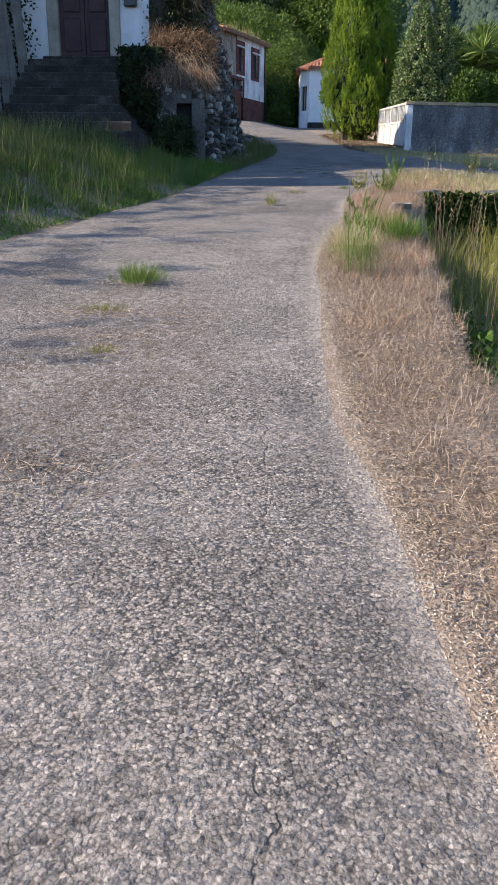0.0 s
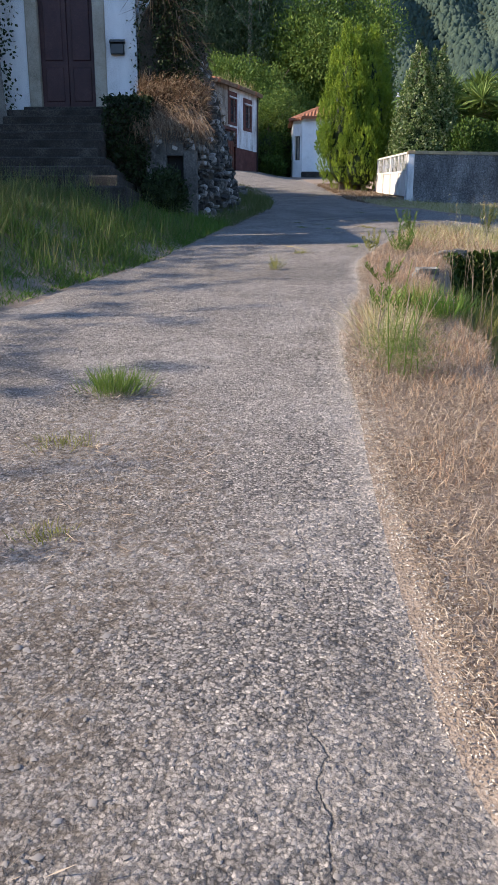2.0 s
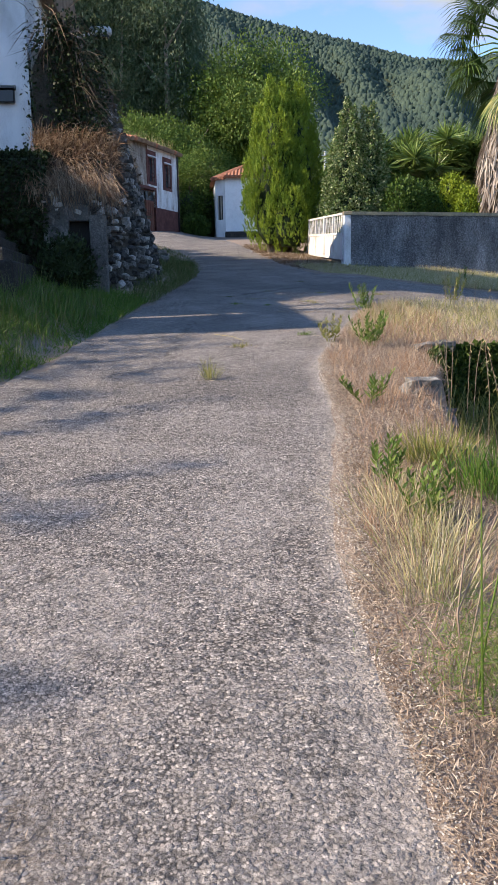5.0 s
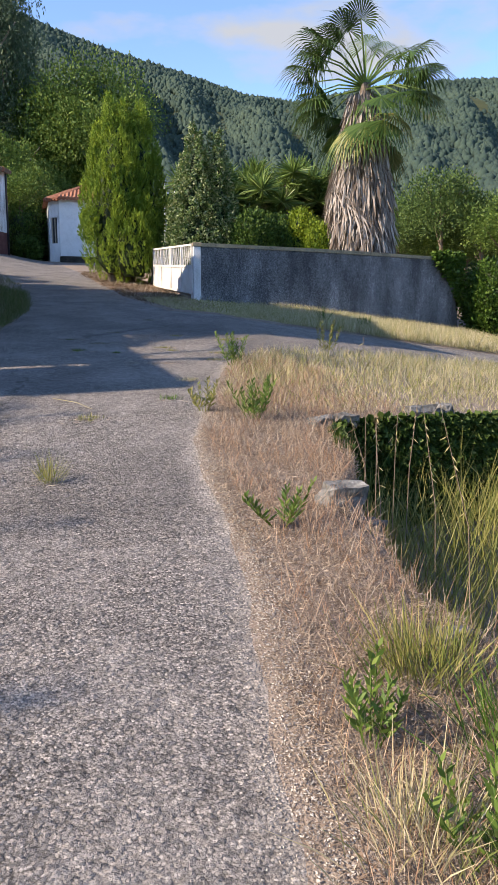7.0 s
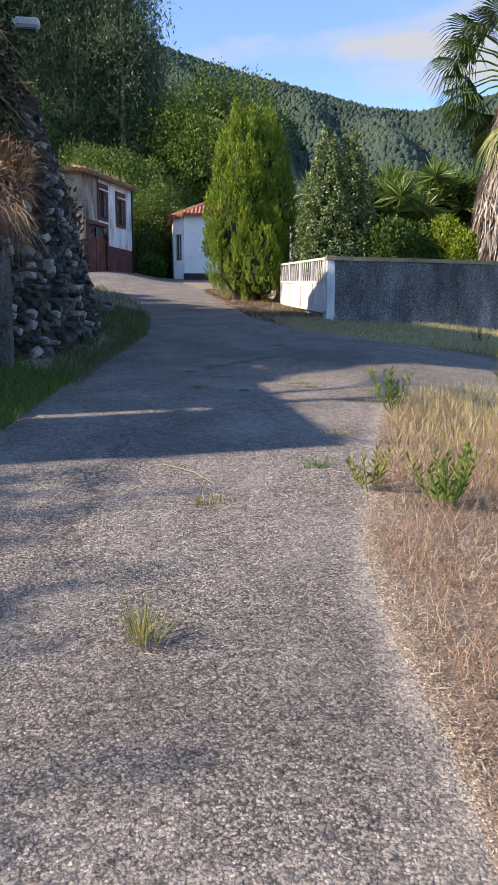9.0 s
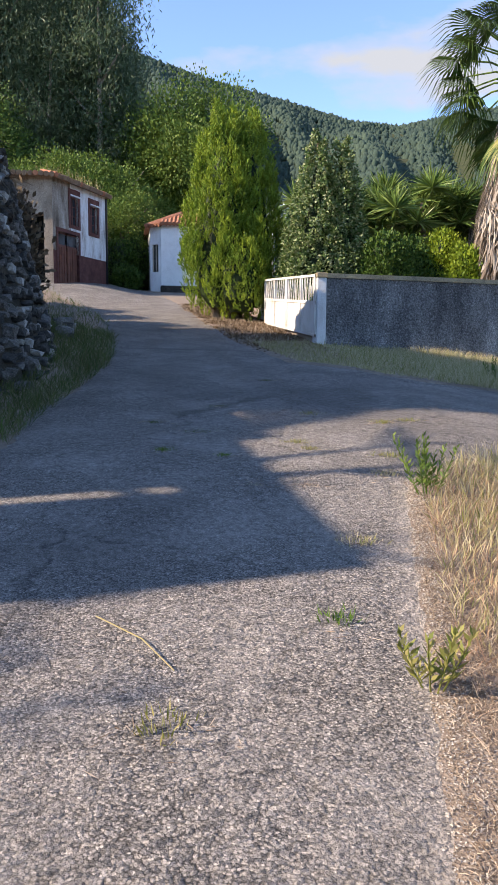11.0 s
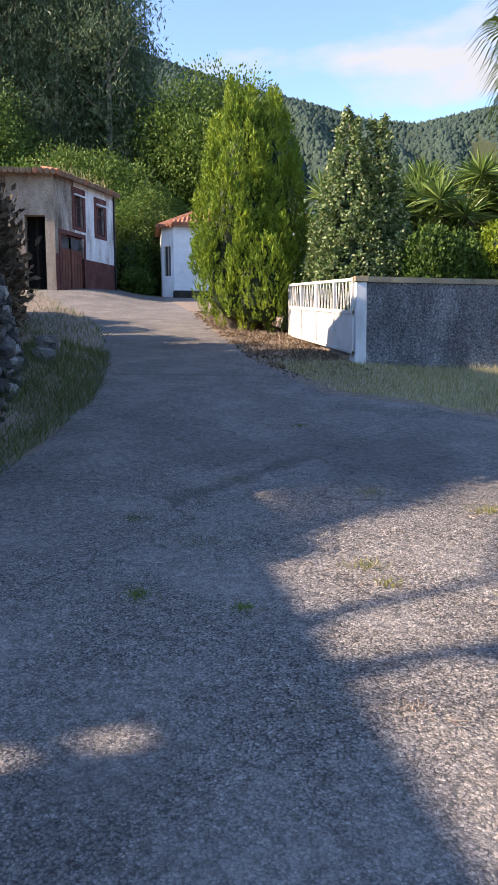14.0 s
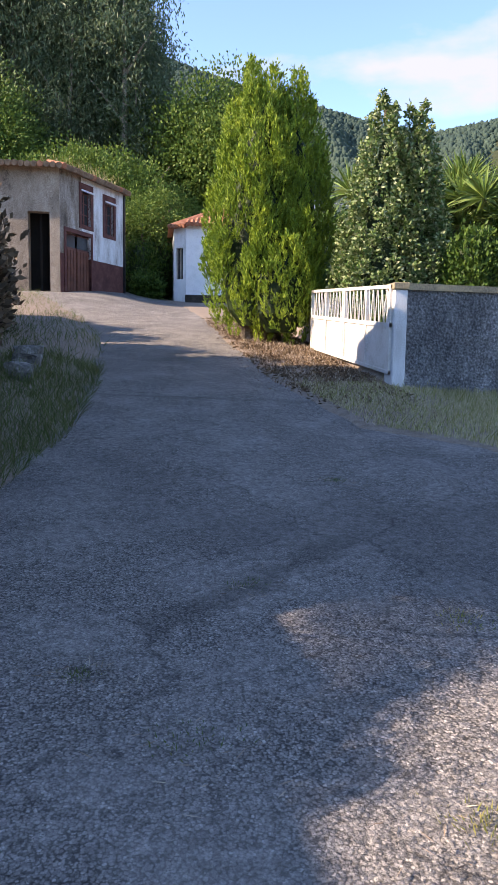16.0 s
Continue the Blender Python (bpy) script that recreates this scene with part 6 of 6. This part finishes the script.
# pit: ivy on its far bank, brambles along the rim, grass on its floor
x, y = scatter(45000, 1.3, 7, -1, 12.2, lambda x, y: pit_mask(x, y) > 0.6, 0.3)
grass("pit_grass", "tall green and yellow grass in the sunken plot", x, y, rng.uniform(0.25, 0.85, len(x)), 0.009, L_YGRASS, 0.3)
x, y = scatter(260000, 2.0, 7, 11.3, 12.9, lambda x, y: (pit_mask(x, y) > 0.01) & (pit_mask(x, y) < 0.999))
p = np.stack([x, y, ground(x, y) + rng.uniform(0, 0.06, len(x))], 1)
ob = leaf_skin("ivy_bank", p, np.tile([0, -0.8, 0.1], (len(x), 1)), L_IVYBANK, None, 0.075)
tagged(ob, "ivy and grass hanging down the pit's far bank", "ivy", kind="stuff")
yb = rng.uniform(-0.5, 10.5, 9000)
xb = interp(yb, PIT_Y, PIT_X) + 0.1 + np.abs(rng.normal(0, 0.28, 9000)) + 0.25 * smooth(5.5, 8, yb)
zb = ground(xb - 0.6, yb) - 0.1 - 0.5 * (xb - interp(yb, PIT_Y, PIT_X)) + rng.normal(0, 0.1, 9000) - 0.35 * smooth(4.6, 6, yb)
m_ = (np.sin(yb * 2.2) > -0.3) & (yb < 6.8)
p = np.stack([xb, yb, zb], 1)[m_]
ob = leaf_skin("brambles", p, np.tile([0.3, 0, 0.9], (len(p), 1)), L_IVY, None, 0.07)
tagged(ob, "green brambles crowding the rim of the sunken plot", "bramble", kind="stuff")
for k in range(26):
    yy = random.uniform(4.5, 10.8); xx = float(interp(yy, PIT_Y, PIT_X)) + random.uniform(0.15, 0.8)
    t = thing("wild_oat", "nodding wild oat stalk with drooping seed heads", "grass stalk", (xx, yy, gz(xx, yy)), "wild oats in the pit")
    hgt = random.uniform(1.35, 1.85)
    q = gz(xx, yy)
    dx, dy = random.uniform(-0.15, 0.2), random.uniform(-0.15, 0.15)
    bm = bmesh.new(); tube(bm, [(xx, yy, q), (xx + dx * 0.4, yy + dy * 0.4, q + hgt * 0.6), (xx + dx * 1.6, yy + dy * 1.6, q + hgt)], [0.003, 0.0025, 0.0012], 4)
    part("stem", bm, L_STRAW, t)
    n = 14
    f = np.linspace(0.62, 1.0, n)
    c = np.stack([xx + dx * (0.4 + 1.2 * (f - 0.6) / 0.4), yy + dy * (0.4 + 1.2 * (f - 0.6) / 0.4), q + hgt * f], 1)
    link_mesh("seed_head", quads_mesh("seed_head", blades(c, np.stack([rng.normal(0, 0.5, n), rng.normal(0, 0.5, n), -0.6 * np.ones(n)], 1), 0.045, 0.008)), L_OAT, t)["kind"] = "stuff"


def weed(name, label, x, y, h, r, material, n=90, width=0.012, dry=0):
    g = gz(x, y)
    t = thing(name, label, "weed", (x, y, g))
    c = np.stack([x + rng.normal(0, r * 0.4, n), y + rng.normal(0, r * 0.4, n), np.full(n, g)], 1)
    lean = (c - np.array([x, y, g])) / max(r, 0.02) * 0.5
    link_mesh("leaves", quads_mesh("leaves", blades(c, lean + np.array([0, 0, 1.0]) + rng.normal(0, 0.25, (n, 3)), h * rng.uniform(0.4, 1.0, n), width, mid=0.4, droop=0.12)), material, t)
    if dry:
        c2 = np.stack([x + rng.normal(0, r * 1.1, dry), y + rng.normal(0, r * 1.1, dry), np.full(dry, g + 0.012)], 1)
        link_mesh("dry_litter", quads_mesh("dry_litter", blades(c2, rng.normal(0, 1, (dry, 3)) * np.array([1, 1, 0.15]) + np.array([0, 0, 0.12]), rng.uniform(0.03, 0.09, dry), 0.004)), L_STRAW, t)["kind"] = "stuff"


def leafy_weed(x, y, h, stems, material, name="leafy_weed", label="upright leafy green weed on the dry verge"):
    g = gz(x, y)
    t = thing(name, label, "weed", (x, y, g))
    V = []
    for k in range(stems):
        a = random.uniform(0, 6.28); rr = random.uniform(0.04, 0.2)
        n = 22
        f = np.linspace(0.15, 1, n); hh = h * random.uniform(0.6, 1.0)
        c = np.stack([x + math.cos(a) * rr * (0.4 + f), y + math.sin(a) * rr * (0.4 + f), g + hh * f], 1)
        az = np.arange(n) * 2.4
        bms = bmesh.new()
        tube(bms, [(x + math.cos(a) * rr * 0.4, y + math.sin(a) * rr * 0.4, g), tuple(c[-1])], [0.004, 0.002], 4)
        part("stem", bms, material, t)
        V.append(blades(c, np.stack([np.cos(az), np.sin(az), 0.6 + f], 1), 0.075 * (1.2 - 0.6 * f), 0.017))
    link_mesh("leaves", quads_mesh("leaves", np.concatenate(V)), material, t)


# tufts growing through the road
ROAD_TUFTS = [(0.77, 16.45, 0.1, 0.1, L_WEED), (1.18, 17.19, 0.2, 0.06, L_SHADEGRASS), (1.26, 16.25, 0.07, 0.08, L_WEED), (2.43, 17.94, 0.15, 0.09, L_YGRASS), (2.0, 16.69, 0.13, 0.09, L_YGRASS), (2.05, 16.45, 0.1, 0.07, L_YGRASS),
              (0.74, 17.6, 0.1, 0.05, L_SHADEGRASS), (2.38, 20.2, 0.12, 0.06, L_SHADEGRASS), (3.09, 17.48, 0.14, 0.1, L_YGRASS), (2.68, 16.17, 0.14, 0.1, L_YGRASS), (2.48, 15.62, 0.15, 0.09, L_DRYMIX), (1.78, 15.41, 0.12, 0.05, L_STRAW), (1.8, 14.25, 0.15, 0.12, L_DRYMIX), (1.39, 15.45, 0.08, 0.04, L_SHADEGRASS), (1.5, 18.4, 0.14, 0.06, L_SHADEGRASS), (3.4, 17.6, 0.16, 0.08, L_YGRASS)]
weed("grass_tuft", "green tuft growing through the worn road", -0.92, 5.95, 0.26, 0.2, L_WEED, 480, 0.004, 300)
weed("grass_tuft", "small yellowing tuft in the broken road", -1.0, 5.1, 0.09, 0.2, L_YGRASS, 160, 0.004, 420)
weed("grass_tuft", "low green tuft in the broken road", -0.86, 4.15, 0.08, 0.12, L_YGRASS, 150, 0.004, 160)
weed("dry_tuft", "dry flattened grass patch on the road", -0.85, 2.75, 0.05, 0.2, L_STRAW, 60, 0.005, 800)
weed("dry_tuft", "dry grass patch in the road's cracks", -0.5, 5.0, 0.05, 0.2, L_STRAW, 30, 0.006, 200)
weed("dry_tuft", "dry grass patch in the road's cracks", -0.75, 4.6, 0.05, 0.25, L_STRAW, 30, 0.006, 240)
weed("thin_weed", "thin sprawling weed growing through the road", 0.15, 10.95, 0.3, 0.06, L_YGRASS, 90, 0.004, 20)
weed("grass_tuft", "small tuft in the road beside dry stalk", 0.55, 12.6, 0.1, 0.12, L_YGRASS, 50, 0.008, 80)
weed("grass_tuft", "small tuft near the shadow's edge", 1.4, 13.3, 0.09, 0.1, L_GREEN, 50, 0.008, 20)
for x, y, r, h, mt in ROAD_TUFTS:
    weed("grass_tuft", "low grass tuft in a crack of the shaded lane" if mt is not L_YGRASS else "yellow-green grass tuft on the sunlit lane", x, y, h * 0.65, r, mt, 150, 0.005, 60)
# verge clumps
fen = thing("fennel_plant", "feathery green fennel with tall thin stems on the verge", "weed", (0.86, 6.25, gz(0.86, 6.25)))
fg = gz(0.86, 6.25)
n = 2600
o = rng.normal(0, 1, (n, 3)) * np.array([0.12, 0.12, 0.09]) + np.array([0.86, 6.25, fg + 0.17])
link_mesh("foliage", quads_mesh("foliage", blades(o, rng.normal(0, 1, (n, 3)) + np.array([0, 0, 0.5]), rng.uniform(0.03, 0.08, n), 0.0022)), L_WEED, fen, "feathery thread-like leaves")
for k in range(11):
    x0, y0 = 0.86 + random.uniform(-0.12, 0.14), 6.25 + random.uniform(-0.1, 0.1)
    bm = bmesh.new(); tube(bm, [(x0, y0, fg), (x0 + random.uniform(-0.04, 0.05), y0, fg + 0.3), (x0 + random.uniform(-0.06, 0.14), y0 + 0.03, fg + random.uniform(0.45, 0.75))], [0.004, 0.0035, 0.002], 5)
    part("stem", bm, L_WEED if k % 2 else L_STRAW, fen)
weed("grass_clump", "pale dry grass clump beside the road edge", 0.86, 6.9, 0.42, 0.18, L_DRYMIX, 240, 0.0035, 60)
weed("grass_clump", "pale dry grass clump beside the road edge", 0.95, 7.7, 0.36, 0.22, L_DRYMIX, 240, 0.004)
weed("grass_clump", "green and dry grass clump on the verge", 1.0, 7.3, 0.36, 0.26, L_DRYMIX, 260, 0.004)
weed("grass_clump", "yellow-green grass clump on the verge", 0.98, 1.85, 0.18, 0.12, L_YGRASS, 300, 0.0035, 60)
weed("grass_clump", "yellow-green grass clump on the verge", 1.08, 2.25, 0.22, 0.14, L_YGRASS, 300, 0.0035, 60)
weed("grass_clump", "rank green grass on the pit's rim", 1.5, 7.9, 0.4, 0.26, L_GREEN, 420, 0.005)
weed("grass_clump", "rank green grass on the pit's rim", 1.35, 8.4, 0.35, 0.22, L_YGRASS, 380, 0.005)
leafy_weed(1.95, 12.3, 0.42, 12, L_WEED)
leafy_weed(2.55, 15.0, 0.4, 10, L_WEED)
leafy_weed(1.35, 9.9, 0.25, 6, L_WEED)
leafy_weed(1.12, 7.6, 0.32, 7, L_WEED)
leafy_weed(1.6, 12.7, 0.3, 6, L_YGRASS)
leafy_weed(4.2, 16.0, 0.5, 8, L_YGRASS)
leafy_weed(6.6, 21.8, 0.45, 8, L_IVY)
leafy_weed(7.6, 21.6, 0.4, 8, L_IVY)
leafy_weed(1.0, 8.1, 0.3, 6, L_WEED)

# dry stalk lying across the road
st = thing("dry_stalk", "long dry pale stalk lying on the road", "stalk", (0.5, 13.2, gz(0.5, 13.2)))
bm = bmesh.new(); tube(bm, [(0.3, 13.45, gz(0, 13.45) + 0.02), (0.5, 13.2, gz(0, 13.2) + 0.03), (0.62, 12.95, gz(0, 12.95) + 0.02)], [0.003, 0.003, 0.002], 5)
part("stem", bm, L_OAT, st)

# hanging dry grass over the retaining wall
n = 5000
hx, hy = rng.uniform(-2.5, -1.1, n), rng.uniform(16.6, 17.95, n)
front = smooth(17.7, 16.75, hy)
hz = 5.0 - 0.75 * front - 0.2 * smooth(-1.5, -1.0, hx) + rng.normal(0, 0.07, n)
c = np.stack([hx, hy, hz], 1)
d = np.stack([0.35 + rng.normal(0, 0.35, n), -0.7 + rng.normal(0, 0.3, n), 0.75 - 1.5 * smooth(0.2, 0.9, front) + rng.normal(0, 0.35, n)], 1)
ob = link_mesh("hanging_dry_grass", quads_mesh("hanging_dry_grass", blades(c, d, rng.uniform(0.15, 0.5, n), 0.008, droop=0.35)), L_MOP)
tagged(ob, "mop of dry straw hanging over the stone wall", "dry grass", kind="stuff")
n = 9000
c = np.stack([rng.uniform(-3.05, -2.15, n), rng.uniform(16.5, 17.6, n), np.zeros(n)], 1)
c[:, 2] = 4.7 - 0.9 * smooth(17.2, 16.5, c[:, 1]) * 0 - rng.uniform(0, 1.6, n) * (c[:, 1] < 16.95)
ob = leaf_skin("ivy_mass", c, np.tile([0.0, -0.7, 0.5], (n, 1)), L_IVYANDSHADE, None, 0.06)
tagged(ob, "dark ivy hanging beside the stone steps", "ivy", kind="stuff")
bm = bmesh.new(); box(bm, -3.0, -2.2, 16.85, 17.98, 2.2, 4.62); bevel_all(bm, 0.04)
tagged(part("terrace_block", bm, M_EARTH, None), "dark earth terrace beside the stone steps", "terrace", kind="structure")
# bushes beside the planks and brambles past the wall
shrub("bush", "sunlit green bush at the planks' side", "bush", -7.4, 18.1, 0.8, 3.8, L_SHRUB, 700, leaf=0.12)
for x, y, r, h in ((-2.15, 26.6, 0.75, 2.6), (-2.6, 28.3, 0.9, 2.3), (-3.0, 30.5, 1.0, 2.1), (-3.4, 32.6, 1.0, 2.0), (-4.2, 34.2, 1.0, 1.8)):
    shrub("dry_bramble", "tangled dry brown bramble beside the lane", "bramble", x, y, r, h, L_DRYVINE, 420, leaf=0.16, k=12)

# street lamp, pole and wires
lamp = thing("street_lamp", "street lamp with grey head on curved arm above the ruin", "street lamp", (-2.6, 22, 4.5))
bm = bmesh.new(); tube(bm, [(-2.6, 22, 4.2), (-2.6, 22, 7.6), (-2.3, 22, 8.05), (-1.9, 22, 8.15)], [0.05, 0.045, 0.03, 0.03], 8)
part("arm", bm, M_GALV, lamp)
bm = bmesh.new(); box(bm, -1.92, -1.45, 21.9, 22.1, 8.12, 8.28); bevel_all(bm, 0.04)
part("lamp_head", bm, M_GALV, lamp, "grey lamp head")
bm = bmesh.new(); box(bm, -1.85, -1.5, 21.93, 22.07, 8.07, 8.125); bevel_all(bm, 0.02)
part("diffuser", bm, M_GLASS, lamp)
pole = thing("utility_pole", "grey utility pole with insulators beyond the garden", "utility pole", (8.9, 52, gz(8.9, 52)))
bm = bmesh.new(); tube(bm, [(8.9, 52, gz(8.9, 52) - 0.3), (8.9, 52, 11.6)], [0.12, 0.07], 8)
part("post", bm, M_GALV, pole)
for z in (10.7, 11.3):
    bm = bmesh.new(); box(bm, 8.5, 9.6, 51.95, 52.05, z, z + 0.08); part("cross_arm", bm, M_GALV, pole)
    for x in (8.6, 9.5):
        bm = bmesh.new(); tube(bm, [(x, 52, z + 0.08), (x, 52, z + 0.25)], 0.05, 6); part("insulator", bm, M_WHITE, pole)
for k, z in enumerate((10.95, 11.55)):
    wire = thing("overhead_wire", "thin sagging overhead wire", "wire", (9.5, 52, z))
    bm = bmesh.new()
    tube(bm, [(9.5 + 40 * f, 52 + 4 * f, z - 1.5 * f + 4 * (f - 0.5) ** 2 - 1.0 - k * 0.2 * f) for f in np.linspace(0, 1, 12)], 0.018, 4)
    part("cable", bm, M_GALV, wire)

# stones on the pit's rim
def rock(bm, c, s, seed):
    r = bmesh.ops.create_icosphere(bm, subdivisions=2, radius=1)
    for q in r["verts"]:
        f = 1 + 0.5 * noise.noise(q.co * 1.3 + Vector((seed * 7.1, 0, 0))) + 0.22 * noise.noise(q.co * 3.5 + Vector((seed, 3, 0)))
        q.co = Vector([max(-0.72, min(0.72, c_ * 1.15)) for c_ in q.co])
        q.co = Vector((q.co.x * s[0] * f, q.co.y * s[1] * f, q.co.z * s[2] * f)) + Vector(c)
for k, (x, y, s) in enumerate(((2.5, 12.0, (0.18, 0.13, 0.07)), (2.05, 10.3, (0.14, 0.12, 0.09)), (2.2, 10.55, (0.12, 0.1, 0.1)), (3.6, 12.35, (0.15, 0.1, 0.08)), (3.9, 12.4, (0.12, 0.1, 0.09)), (1.84, 10.2, (0.19, 0.12, 0.1)), (2.65, 11.95, (0.14, 0.12, 0.1)), (-0.62, 24.6, (0.24, 0.22, 0.16)), (-0.55, 23.9, (0.2, 0.17, 0.16)), (-0.7, 25.3, (0.24, 0.2, 0.2)), (1.62, 8.6, (0.07, 0.06, 0.05)))):
    bm = bmesh.new()
    rock(bm, (x, y, gz(x - 0.1, y) + s[2] * 0.3), s, k + 1)
    tagged(part("rock", bm, M_STONE, None), "grey weathered rock half sunk in dry earth", "rock", "rocks beside the lane")

# crumbled chips on the road
def chips():
    n = 120000
    y = -0.9 + 24 * rng.uniform(0, 1, n) ** 1.25
    u_ = rng.uniform(0.005, 0.995, n)
    a, b = interp(y, LEFT_Y, LEFT_X), np.minimum(interp(y, RIGHT_Y, RIGHT_X), 4.5)
    x = np.maximum(a, -2.2) * (1 - u_) + b * u_
    z = slope(x, y) + 0.012 + 0.006 * np.sin(x * 2.2) * np.sin(y * 1.3)
    s = np.clip(np.exp(rng.normal(-5.65, 0.4, n)), 0.0025, 0.014)
    coarse = np.exp(-((x + 0.75) / 0.75) ** 2) * (smooth(1.8, 3.2, y) - smooth(5.6, 6.6, y))
    s = s * (1 + 0.45 * coarse)
    base = np.array([[1, 0, 0], [0, 1, 0], [-1, 0, 0], [0, -1, 0], [0, 0, 0.55], [0, 0, -0.6]], float)
    V = base[None] * (1 + rng.normal(0, 0.25, (n, 6, 1)))
    a = rng.uniform(0, 6.28, n); ca, sa = np.cos(a), np.sin(a)
    V = np.stack([V[..., 0] * ca[:, None] - V[..., 1] * sa[:, None], V[..., 0] * sa[:, None] + V[..., 1] * ca[:, None], V[..., 2] + rng.normal(0, 0.15, (n, 6))], -1)
    V = V * s[:, None, None] + np.stack([x, y, z + s * 0.15], 1)[:, None, :]
    F = np.array([[0, 1, 4], [1, 2, 4], [2, 3, 4], [3, 0, 4]])
    F = F[None] + (np.arange(n) * 6)[:, None, None]
    nf = n * 4
    me = bpy.data.meshes.new("chippings")
    me.vertices.add(n * 6); me.loops.add(3 * nf); me.polygons.add(nf)
    me.vertices.foreach_set("co", V.astype(np.float32).ravel())
    me.loops.foreach_set("vertex_index", F.astype(np.int32).ravel())
    me.polygons.foreach_set("loop_start", np.arange(0, 3 * nf, 3, dtype=np.int32))
    me.update(calc_edges=True)
    tagged(link_mesh("chippings", me, M_CHIP), "loose pale stone chippings scattered on the road", "gravel", kind="stuff")


chips()
ye = rng.uniform(-1, 16, 42000)
xe = interp(ye, RIGHT_Y, RIGHT_X) + 0.02 + 0.03 * np.sin(ye * 5.3) + rng.normal(0.0, 0.075, 42000)
ze = np.maximum(slope(xe, ye) + 0.012, ground(xe, ye) - 0.008)
ve = blades(np.stack([xe, ye, ze], 1), rng.normal(0, 1, (42000, 3)) * np.array([1, 1, 0.25]), rng.uniform(0.004, 0.014, 42000), 0.006)
tagged(link_mesh("edge_grit", quads_mesh("edge_grit", ve), M_GRIT), "pale grit along the road's crumbling edge", "gravel", kind="stuff")

# ---- stones of the retaining wall ----
def stone_meshes(n, material):
    out = []
    for k in range(n):
        bm = bmesh.new()
        bmesh.ops.create_icosphere(bm, subdivisions=1, radius=1)
        for q in bm.verts:
            v = q.co.copy()
            e = 0.6
            v = Vector([math.copysign(abs(c) ** e, c) for c in v])
            f = 1 + 0.45 * noise.noise(v * 1.1 + Vector((k * 9.7, 1, 2)))
            q.co = v * f * 0.62
        me = bpy.data.meshes.new("stone"); bm.to_mesh(me); bm.free()
        me.materials.append(material)
        out.append(me)
    return out


random.seed(11)
SM = stone_meshes(9, M_STONE)
SP = stone_meshes(4, M_PALESTONE)
SD = stone_meshes(7, M_DARKSTONE)
count = 0
s = 0.55
rowz = 0
sm_rest = []
zoff = 0.0
while zoff < 4.2:
    hh = random.uniform(0.1, 0.17) if zoff < 2.6 else random.uniform(0.07, 0.12)
    s = 0.5 + random.uniform(0, 0.2)
    while s < PLEN - 0.2:
        ww = random.uniform(0.12, 0.36) * (1.0 if s < 4.5 else 1.5)
        x, y, nx, ny = path_at(s + ww / 2)
        g = gz(x + 0.3, y) - 0.1
        z = g + zoff + hh / 2 + random.uniform(-0.07, 0.07) + 0.05 * math.sin(s * 4 + zoff * 3)
        if z < float(wall_top(s)) - 0.05 and (zoff < 3.1 or s < 6.0) and not (s < 1.0 and z > 3.0) and not (s < 0.95):
            back = 0.13 + BATTER * (z - g + 0.3) - 0.03
            pick = random.random()
            o = new("stone", random.choice(SP if pick < 0.16 else SM if pick < 0.55 else SD))
            o.parent = ret
            o.location = Vector((x - nx * back, y - ny * back, z)) - ret.location
            o.rotation_euler = (random.uniform(-0.3, 0.3), random.uniform(-0.45, 0.45), math.atan2(ny, nx) + math.pi / 2 + random.uniform(-0.15, 0.15))
            o.scale = (ww * random.uniform(0.42, 0.66), random.uniform(0.09, 0.2), hh * random.uniform(0.42, 0.85))
            count += 1
        s += ww * 1.0
    zoff += hh * 0.97
x, y = scatter(9000, -2.7, -0.6, 14.6, 17.2, left_of_road(0.02))
grass("rank_grass", "rank green grass at the wall's corner", x, y, rng.uniform(0.06, 0.26, len(x)), 0.009, L_GREEN, 0.4)
shrub("dead_shrub", "dark dead shrub below the niche", "shrub", -1.85, 16.42, 0.36, 0.75, L_IVYANDSHADE, 260, leaf=0.07, k=12)
# pier at the foot of the steps with pale stones
for k in range(74):
    x = random.uniform(-2.25, -1.95) if k < 40 else random.uniform(-2.2, -1.3); z = random.uniform(2.6, 4.1)
    if -1.9 < x < -1.46 and 3.0 < z < 3.7:
        continue
    o = new("stone", random.choice(SP if k % 3 == 0 else SD)); o.parent = ret
    o.location = Vector((x, 16.68, z)) - ret.location
    o.rotation_euler = (0, random.uniform(-0.4, 0.4), random.uniform(-0.2, 0.2))
    o.scale = (random.uniform(0.05, 0.11), 0.08, random.uniform(0.04, 0.08))
